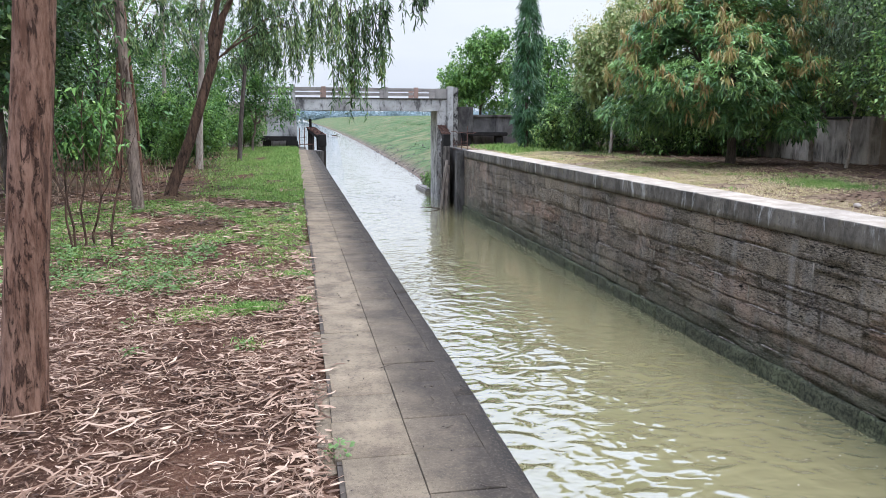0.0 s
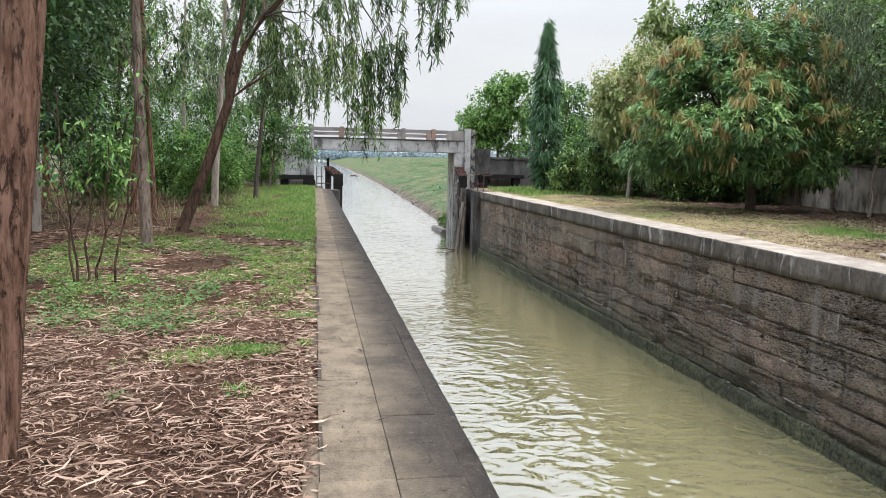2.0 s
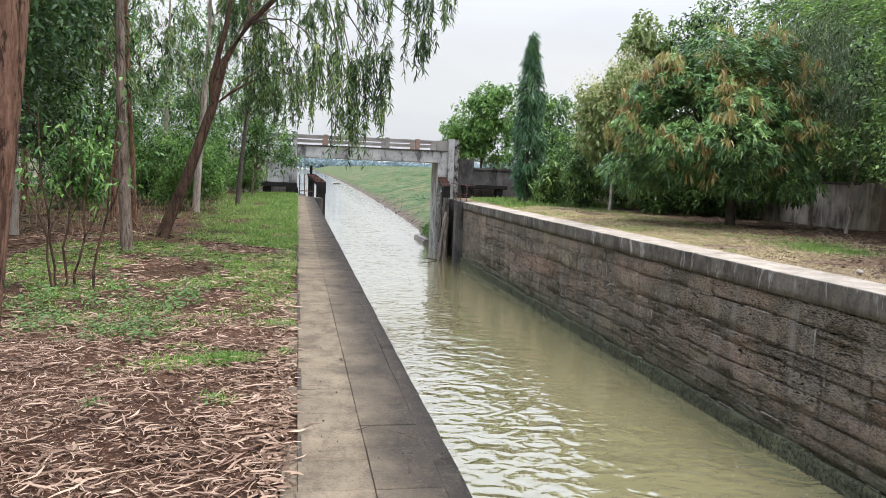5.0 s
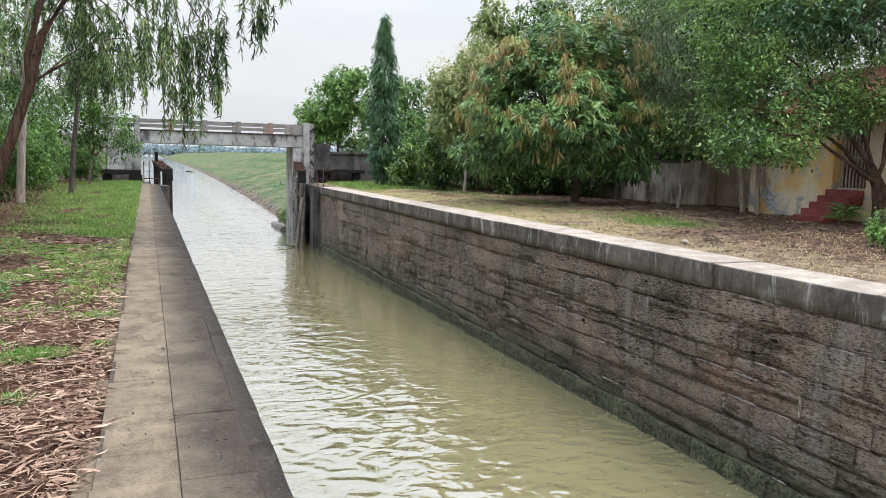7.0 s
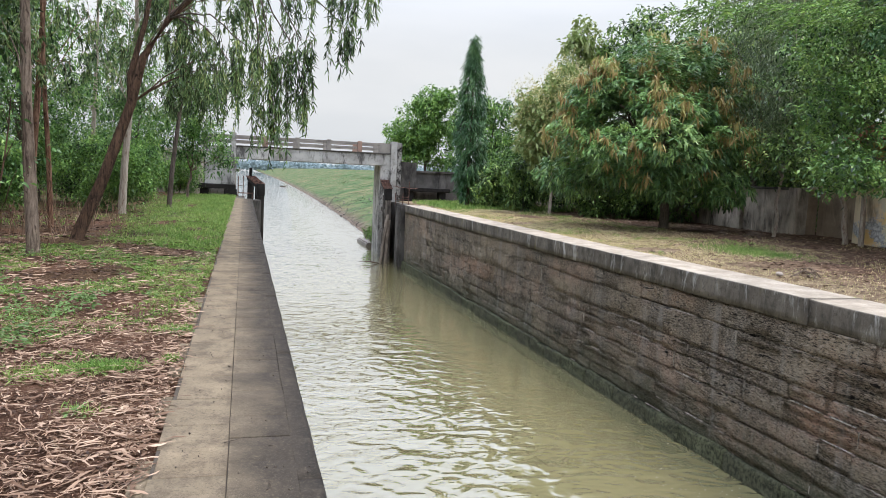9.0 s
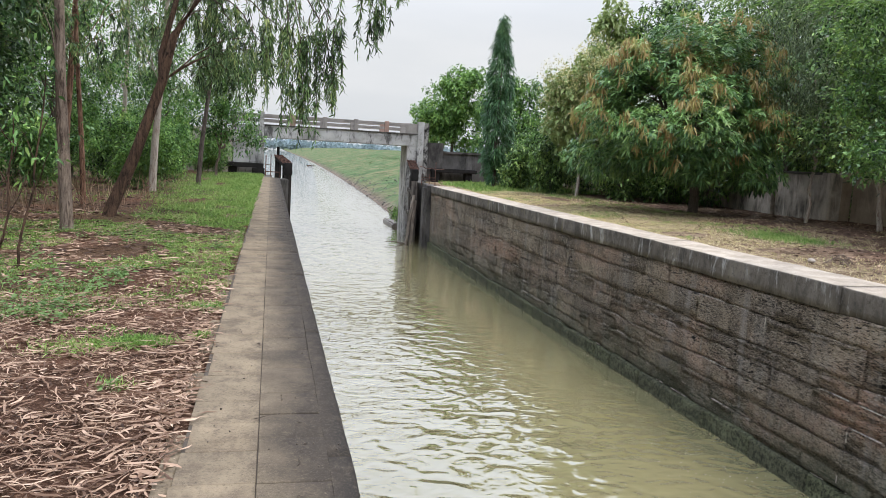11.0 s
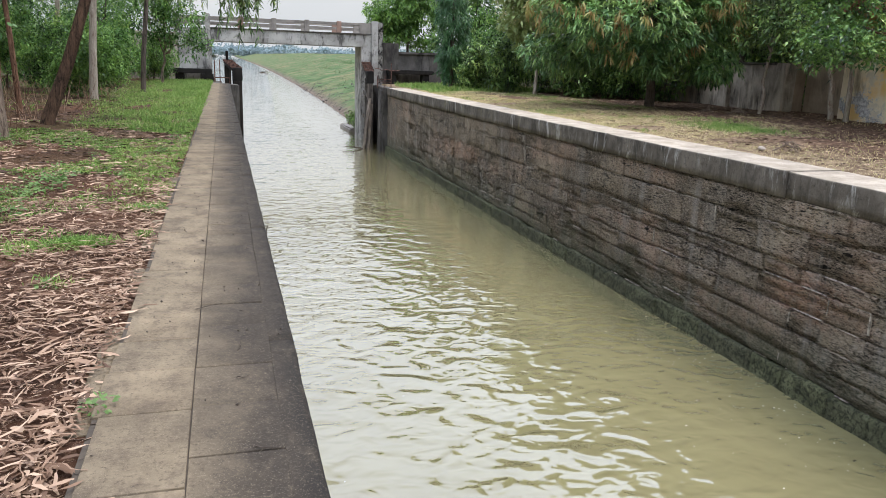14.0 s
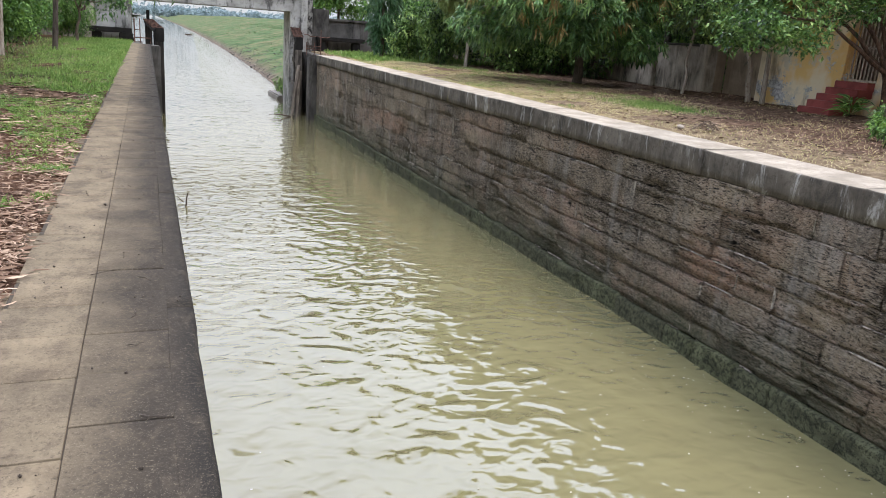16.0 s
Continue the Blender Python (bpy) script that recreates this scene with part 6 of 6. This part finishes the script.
r1 = r1[rng.random(len(r1)) < np.interp(r1[:, 1], [9, 12.5, 15, 18], [0.22, 0.25, 0.8, 1.0])]
r1 = r1[rng.random(len(r1)) < np.interp(r1[:, 0], [8.4, 9.8, 11.2, 13.5], [1.0, 1.0, 0.4, 0.1])]
tagged(place("dry_grass", leaf_mesh("dry_grass", blades(r1[::2], 0.1, 0.0095, 0.8), blades(r1[1::2], 0.07, 0.012, 0.9), blades(patchy(on_right(6000, 11, 17.0, 8, 21), 0.6, 0.0, 8), 0.08, 0.01, 0.8)), M_DRYGRASS), "straw-coloured dry grass along the bank", "grass", kind="stuff")
r2 = patchy(patchy(on_right(20000, 8.5, 13.0, 15, 40), 0.45, 0.08, 6), 2.2, -0.1, 9)
r3 = on_right(5000, 8.6, 15, 33, 41)
r4 = np.stack([11.2 + rng.normal(size=2600) * 0.42, 15.6 + rng.normal(size=2600) * 0.7, np.full(2600, 0.04)], 1)
tagged(place("bank_grass", leaf_mesh("bank_grass", blades(r2, 0.12, 0.014), blades(r3, 0.34, 0.03), blades(r4, 0.17, 0.014)), M_GRASS), "green grass patches on the right bank", "grass", kind="stuff")

# rough herbage on the slope beyond the bridge
n = 11000
yy = 50 + 190 * rng.random(n) ** 1.6
sr = np.interp(yy, [48, 51, 60, 73, 88, 132, 239, 419], [7.7, 8.0, 8.7, 9.3, 9.9, 11.2, 13.5, 15.4])
off = rng.uniform(2.5, 33, n)
top = np.interp(yy, [50, 100, 430], [1.6, 2.5, 3.2])
zz = np.interp(off, [0, 1.5, 5, 14, 24, 34], [WATER - 0.1, -2.75, -1.9, 0.3, 2.0, 2.3])
sl_p = patchy(np.stack([sr + off, yy, zz - 0.1], 1), 0.12, -0.12, 4)
tagged(place("herbage", leaf_mesh("herbage", clumps(sl_p, np.tile([[0, 0, 1.0]], (len(sl_p), 1)), 5, 0.36, 0.1, 0.5, 0.6, 0.3, 0.2)), M_HERB), "rough green herbage on the far slope", "grass", kind="stuff")

# rubble and a shrub along the far waterline
n = 380
yy = 47.5 + 75 * rng.random(n) ** 1.5
sr = np.interp(yy, [48, 51, 60, 73, 88, 132, 239, 419], [7.7, 8.0, 8.7, 9.3, 9.9, 11.2, 13.5, 15.4])
off = np.abs(rng.normal(size=n)) * 2.2
o = np.stack([sr + off, yy, np.interp(off, [0, 1.5, 5, 14], [WATER - 0.08, -2.5, -1.6, 0.3])], 1)
r = rng.uniform(0.05, 0.17, n)
six = np.array([(1, 0, 0), (0, 1, 0), (-1, 0, 0), (0, -1, 0), (0, 0, 0.7), (0, 0, -0.7)], float)
v = (o[:, None] + six[None] * r[:, None, None] * rng.uniform(0.5, 1.3, (n, 6, 1))).reshape(-1, 3)
f = np.concatenate([np.arange(n)[:, None] * 6 + t for t in ([0, 1, 4], [1, 2, 4], [2, 3, 4], [3, 0, 4], [1, 0, 5], [2, 1, 5], [3, 2, 5], [0, 3, 5])])
tagged(place("rubble", mesh_of("rubble", v, [f]), M_DARKCONC), "broken grey-brown stones along the far waterline", "stones", kind="stuff")
leafy_tree("waterside_shrub", (7.75, 47.9, -2.97), "small green shrub on the low quay", M_DARKBARK, M_BROAD, [(0, 0, 0.5, 0.45, 0.45, 0.4), (-0.3, 0.1, 0.8, 0.35, 0.35, 0.35), (0.3, 0, 0.85, 0.35, 0.3, 0.4)], 160, 6, 0.16, 0.05, 0.4, 0.02, 0.3, 0.3, 0.06)

# ---- coping stones of the right wall ----
coping = tagged(new("coping"), "pale-topped concrete coping with dark streaked face", "coping", kind="structure")
y, n_c = -12.0, 0
while y < END:
    ln = 4.5 + rng.uniform(0, 3.5)
    y1 = min(y + ln, END + 0.02)
    if y < 9.35 < y1:
        y1 = 9.35
    if END - y1 < 1.0:
        y1 = END + 0.02
    dx = 0.035 if y1 <= 9.36 else 0.0
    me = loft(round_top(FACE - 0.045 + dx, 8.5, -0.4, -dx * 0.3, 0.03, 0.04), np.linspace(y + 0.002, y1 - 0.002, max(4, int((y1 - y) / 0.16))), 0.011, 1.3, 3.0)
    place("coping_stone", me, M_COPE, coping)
    y = y1

# ---- stone blocks of the right wall ----
COURSES = (-0.40, -0.80, -1.33, -1.58, -1.95, -2.3, -2.62, -2.87)


def block_mesh(seed, worn):
    """A block of unit length and height whose face, near x = 0, is split into thin beds; a worn one has lost much of them."""
    r = np.random.default_rng(seed)
    ny, nz = 12, 8
    deep = 0.05 if worn else 0.015
    zs = np.concatenate([[0], np.sort(r.uniform(0.06, 0.94, nz - 1)), [1]])
    bed = np.where(r.random(nz + 1) < 0.5, 0.0, 1.0) * r.uniform(0.4, 1.0, nz + 1)
    v, grid = [], {}
    for i in range(ny + 1):
        for j in range(nz + 1):
            rim = i in (0, ny) or j in (0, nz)
            along = 0.5 + 0.9 * noise.noise((i * 0.55 + seed * 7.1, j * 2.3, seed * 3.3))
            x = deep * bed[j] * min(max(along, 0.0), 1.2) + r.normal() * (0.007 if worn else 0.005)
            if rim:
                x = max(x, 0.003) + 0.008 * r.random()
            grid[i, j] = len(v)
            dy = r.normal() * 0.012 if 0 < i < ny else 0.008 * r.random() * (1 if i == 0 else -1)
            dz = 0.02 * noise.noise((i * 0.5 + seed, j * 1.0, 5.0)) if 0 < j < nz else 0.02 * r.random() * (1 if j == 0 else -1)
            v.append((x, i / ny + dy, zs[j] + dz))
    f = [(grid[i, j], grid[i, j + 1], grid[i + 1, j + 1], grid[i + 1, j]) for i in range(ny) for j in range(nz)]
    ring = [(i, 0) for i in range(ny)] + [(ny, j) for j in range(nz)] + [(i, nz) for i in range(ny, 0, -1)] + [(0, j) for j in range(nz, 0, -1)]
    base = len(v)
    v += [(0.09, v[grid[q]][1], v[grid[q]][2]) for q in ring]
    for a in range(len(ring)):
        c = (a + 1) % len(ring)
        f.append((grid[ring[a]], grid[ring[c]], base + c, base + a))
    me = mesh_of("stone_block", np.array(v), [np.array(f)])
    me.materials.append(M_STONE)
    return me


sound = [block_mesh(s, False) for s in range(8)]
split_stones = [block_mesh(s + 20, True) for s in range(8)]
rest = []
bm_mortar = bmesh.new()
for ci in range(len(COURSES) - 1):
    z1, z0 = COURSES[ci], COURSES[ci + 1]
    y = -12.0 - rng.uniform(0, 0.8)
    while y < END - 0.05:
        ln = rng.uniform(0.6, 1.15) * (0.75 if z1 - z0 < 0.3 else 1.0)
        y1 = min(y + ln, END - 0.01)
        if END - y1 < 0.3:
            y1 = END - 0.01
        gap = rng.choice([0.002, 0.003, 0.005, 0.009])
        wear = 0.5 * noise.noise((y * 0.35, ci * 1.7, 6.0)) + (0.35 if ci in (2, 3) else 0.1) + (0.5 if 8.0 < y < 10.2 and ci in (3, 4) else 0.0)
        worn = rng.random() < wear
        sink = 0.02 if worn else rng.normal() * 0.008
        m = Matrix.Translation((FACE - 0.01 + sink, y + gap, z0 + gap * 0.8)) @ Matrix.Diagonal((1, y1 - y - 2 * gap, z1 - z0 - 1.6 * gap, 1))
        me = (split_stones if worn else sound)[rng.integers(8)]
        if noise.noise((y * 0.5, z0 * 1.3, 2.0)) > 0.1 and y > 3:
            box(bm_mortar, FACE + 0.001, FACE + 0.08, y - gap, y + gap, z0 + rng.uniform(0.02, 0.15), z1 - rng.uniform(0.0, 0.15))
        if noise.noise((y * 0.45, z0 * 1.1, 8.0)) > (-0.06 if y < 16 else -0.2) and y > 3:
            box(bm_mortar, FACE + 0.001, FACE + 0.08, y + rng.uniform(0.02, 0.3), y1 - rng.uniform(0.02, 0.3), z0 - 0.008, z0 + (0.008 if y < 16 else 0.016))
        if 5.0 < y < 33.5:
            o = new("stone_block", me)
            o.parent = east
            o.matrix_basis = m
        else:
            rest.append((m, me))
        y = y1
tagged(part("pointing", bm_mortar, M_PALEMORTAR, east, "pale crumbling mortar left in the joints"), kind="stuff")
bm_rest = bmesh.new()
for m, me in rest:
    t = bmesh.new()
    t.from_mesh(me)
    t.transform(m)
    made = {v: bm_rest.verts.new(v.co) for v in t.verts}
    for f in t.faces:
        bm_rest.faces.new([made[v] for v in f.verts])
    t.free()
tagged(part("stonework", bm_rest, M_STONE, east), kind="stuff")


# ---- slabs of the path ----
def slab_mesh(seed):
    """A worn plate of unit size with its top at z = 0."""
    r = np.random.default_rng(seed)
    e = 0.007
    v = [(a, c, -1.0) for a, c in ((0, 0), (1, 0), (1, 1), (0, 1))]
    v += [(a, c, -0.07 - 0.05 * r.random()) for a, c in ((0, 0), (1, 0), (1, 1), (0, 1))]
    v += [(a, c, -0.05 * r.random()) for a, c in ((e, e), (1 - e, e), (1 - e, 1 - e), (e, 1 - e))]
    f = []
    for lo, hi in ((0, 4), (4, 8)):
        f += [(lo + a, lo + (a + 1) % 4, hi + (a + 1) % 4, hi + a) for a in range(4)]
    f.append((8, 9, 10, 11))
    me = mesh_of("slab", np.array(v), [np.array(f)])
    me.materials.append(M_SLAB)
    return me


path = tagged(new("pavement"), "worn grey-brown concrete slab path with dark edge", "path", kind="structure")
plates = [slab_mesh(s) for s in range(6)]
for x0, x1, lo, hi in ((-0.80, -0.4475, 0.34, 0.6), (-0.4425, -0.1075, 0.3, 0.56), (-0.9, -0.812, 0.2, 0.75)):
    y = -6.0 + rng.uniform(0, 0.3)
    while y < END + 0.85:
        ln = rng.uniform(lo, hi) * (1.0 if y < 20 else 1.5)
        y1 = min(y + ln, END + 0.88)
        o = new("slab", plates[rng.integers(6)])
        o.parent = path
        wob = rng.uniform(-0.02, 0.02) if x0 < -0.7 else 0.0
        if x0 < -0.85 and (y > 9 or rng.random() < 0.35):
            y = y1
            bpy.data.objects.remove(o)
            continue
        sink = rng.uniform(0.006, 0.025) if x0 < -0.85 else 0.0
        o.matrix_basis = Matrix.Translation((x0 + wob, y + 0.0045, rng.uniform(-0.003, 0.001) - sink)) @ Matrix.Rotation(rng.normal() * 0.004, 4, "Z") @ Matrix.Diagonal((x1 - x0 - wob, y1 - y - 0.009, 0.06, 1))
        y = y1


# ---- small growth and loose things ----
spots = [(x, y, f) for x, y, f in zip(rng.uniform(-4.3, -1.9, 70), rng.uniform(6.8, 9.2, 70), rng.uniform(0.5, 1.05, 70))] + [(-2.05, 5.1, 0.5), (-1.32, 5.16, 0.6), (-2.26, 5.9, 0.5), (-3.5, 6.7, 1.0), (-3.7, 7.1, 1.0), (-3.1, 7.3, 0.8), (-0.9, 7.4, 0.6)] + \
        [(x, y, f) for x, y, f in zip(rng.uniform(-5.2, -1.0, 60), rng.uniform(8.5, 14, 60), rng.uniform(0.4, 1.0, 60))]
sets = []
for x, y, f in spots:
    n = 40
    a, rad = rng.uniform(0, 2 * np.pi, n), rng.uniform(0.0, 0.14, n) * f
    bs = np.stack([x + rad * np.cos(a), y + rad * np.sin(a), left_z(x, y) + rng.uniform(0.0, 0.13, n) * f], 1)
    sets.append(leaves(bs, np.stack([np.cos(a), np.sin(a), rng.uniform(0.05, 0.8, n)], 1), rng.uniform(0.035, 0.08, n) * f, 0.026 * f, 0.35))
n = 36
a, rad = rng.uniform(0, 2 * np.pi, n), rng.uniform(0.0, 0.06, n)
sets.append(leaves(np.stack([-0.79 + rad * np.cos(a), 3.36 + rad * np.sin(a), rng.uniform(0.0, 0.05, n)], 1), np.stack([np.cos(a), np.sin(a), rng.uniform(0.1, 0.8, n)], 1), rng.uniform(0.02, 0.042, n), 0.014, 0.3))
tagged(place("weeds", leaf_mesh("weeds", *sets), M_WEED), "small leafy green weeds among dry leaves", "weeds", kind="stuff")
for x, y, f in ((12.1, 10.1, 0.34), (12.9, 10.7, 0.4), (11.4, 9.3, 0.3)):
    leafy_tree("bank_shrub", (x, y, right_z(x, y)), "low leafy green shrub on dry ground", M_DARKBARK, M_BUSH,
               [(0, 0, 0.7 * f, 0.5 * f, 0.5 * f, 0.6 * f), (0.3 * f, 0.1, 1.2 * f, 0.4 * f, 0.4 * f, 0.4 * f), (-0.3 * f, 0, 1.0 * f, 0.4 * f, 0.4 * f, 0.4 * f)], 120, 5, 0.12, 0.03, 0.4, 0.012, 0.2, 0.3, 0.04, None, "bank shrubs")

# strap-leaved plant at the foot of the spreading tree
n = 70
a = rng.uniform(0, 2 * np.pi, n)
strap = leaves(np.stack([0.05 * np.cos(a), 0.05 * np.sin(a), rng.uniform(0.1, 0.5, n)], 1), np.stack([np.cos(a), np.sin(a), rng.uniform(0.4, 1.4, n)], 1), rng.uniform(0.45, 0.8, n), 0.045, 0.55)
tagged(place("strap_plant", leaf_mesh("strap_plant", strap), M_BROAD, at=(15.7, 13.9, 0.08)), "strap-leaved plant at the tree's foot", "plant")

# dry stems standing among the trees of the grove
stems = []
for _ in range(300):
    x, y = rng.uniform(-9.5, -3.4), rng.uniform(13.5, 24)
    z = left_z(x, y)
    hgt = rng.uniform(0.15, 0.75)
    stems.append(tube(bend((x, y, z - 0.03), (x + rng.normal() * 0.12, y + rng.normal() * 0.1, z + hgt), 0, 4, 0.02), np.linspace(0.008, 0.003, 4), 3))
v, q = join(stems)
tagged(place("dry_stems", mesh_of("dry_stems", v, [q]), M_LITTER), "thin dry weed stems standing in the grove", "stems", kind="stuff")


def twig(name, at, label, pts, r, mat, group=""):
    o = thing(name, at, label, "twig", group)
    for p in pts:
        place("stem", wood_mesh("stem", [tube(p, np.linspace(r, r * 0.4, len(p)), 5)]), mat, o)
    return o


# twigs on the path
for x, y, a, ln in ((-0.25, 3.93, 1.4, 0.13), (-0.4, 4.55, 0.5, 0.16), (-0.2, 4.4, -0.9, 0.12), (-0.16, 2.9, -0.5, 0.14), (-0.24, 3.55, 0.3, 0.07)):
    e = np.array([math.cos(a), math.sin(a), 0]) * ln
    twig("twig", (x, y, 0.004), "thin dry twig lying on the path", [bend(-e / 2, e / 2, 0.003, 5, 0.004)], 0.0025, M_DARKBARK, "twigs on the path")
# heap of cut sticks by the boundary wall and one by the coping
for x, y, n_t, ln in ((14.6, 19.8, 9, 0.9), (13.9, 20.3, 6, 0.7), (9.35, 11.5, 9, 0.75)):
    pts = []
    for _ in range(n_t):
        a, up = rng.uniform(0, 6.28), rng.uniform(0.02, 0.14)
        e = np.array([math.cos(a), math.sin(a), 0]) * ln * rng.uniform(0.4, 1.0)
        pts.append(bend(-e / 2 + [0, 0, 0.02], e / 2 + [0, 0, up], 0.08, 6, 0.03))
    twig("stick_heap", (x, y, right_z(x, y)), "heap of bare dry sticks on the ground", pts, 0.011, M_GREYBARK, "stick heaps")
bm = bmesh.new()
bmesh.ops.create_icosphere(bm, subdivisions=2, radius=0.06)
for v in bm.verts:
    v.co = Vector((v.co.x * 1.2, v.co.y, v.co.z * 0.75)) * (1 + 0.2 * noise.noise(v.co * 14))
tagged(part("stone", bm, M_COPING, at=(9.0, 11.75, 0.04)), "pale rounded stone on the bank", "stone")

# crumbs of bark and soil on the path
n = 100
x, y = rng.uniform(-0.78, -0.04, n), rng.uniform(2.2, 11, n)
r = rng.uniform(0.003, 0.008, n)
o = np.stack([x, y, r * 0.4], 1)
six = np.array([(1, 0, 0), (0, 1, 0), (-1, 0, 0), (0, -1, 0), (0, 0, 1), (0, 0, -1)], float)
v = (o[:, None] + six[None] * r[:, None, None] * rng.uniform(0.5, 1.4, (n, 6, 1))).reshape(-1, 3)
f = np.concatenate([np.arange(n)[:, None] * 6 + t for t in ([0, 1, 4], [1, 2, 4], [2, 3, 4], [3, 0, 4], [1, 0, 5], [2, 1, 5], [3, 2, 5], [0, 3, 5])])
tagged(place("crumbs", mesh_of("crumbs", v, [f]), M_DARKBARK), "dark crumbs of bark on the path", "debris", kind="stuff")

# flecks of foam and fallen leaves afloat
n = 360
y = rng.uniform(4, 22, n)
x = np.where(rng.random(n) < 0.88, 7.42 - np.abs(rng.normal(size=n)) * 1.1, rng.uniform(0.6, 6, n))
a = rng.uniform(0, 2 * np.pi, n)
r = rng.uniform(0.004, 0.012, n)
ang = np.linspace(0, 2 * np.pi, 6, endpoint=False)
rim = np.stack([x[:, None] + r[:, None] * np.cos(ang + a[:, None]) * 1.5, y[:, None] + r[:, None] * np.sin(ang + a[:, None]), np.full((n, 6), WATER + 0.008)], -1)
tagged(place("foam_flecks", mesh_of("foam_flecks", rim.reshape(-1, 3), [np.arange(n * 6).reshape(n, 6)]), M_WIRON), "small pale foam flecks on the water", "foam", kind="stuff")

y = -6.0
while y < END + 0.8:
    y1 = min(y + rng.uniform(1.2, 3.0), END + 0.88)
    if END + 0.88 - y1 < 0.4:
        y1 = END + 0.88
    place("edge_slab", loft(round_top(-0.1098, 0.012, -0.12, 0.0, 0.0015, 0.035), np.linspace(y + 0.001, y1 - 0.001, max(4, int((y1 - y) / 0.14))), 0.007, 2.0, 5.0), M_SLAB, path)
    y = y1
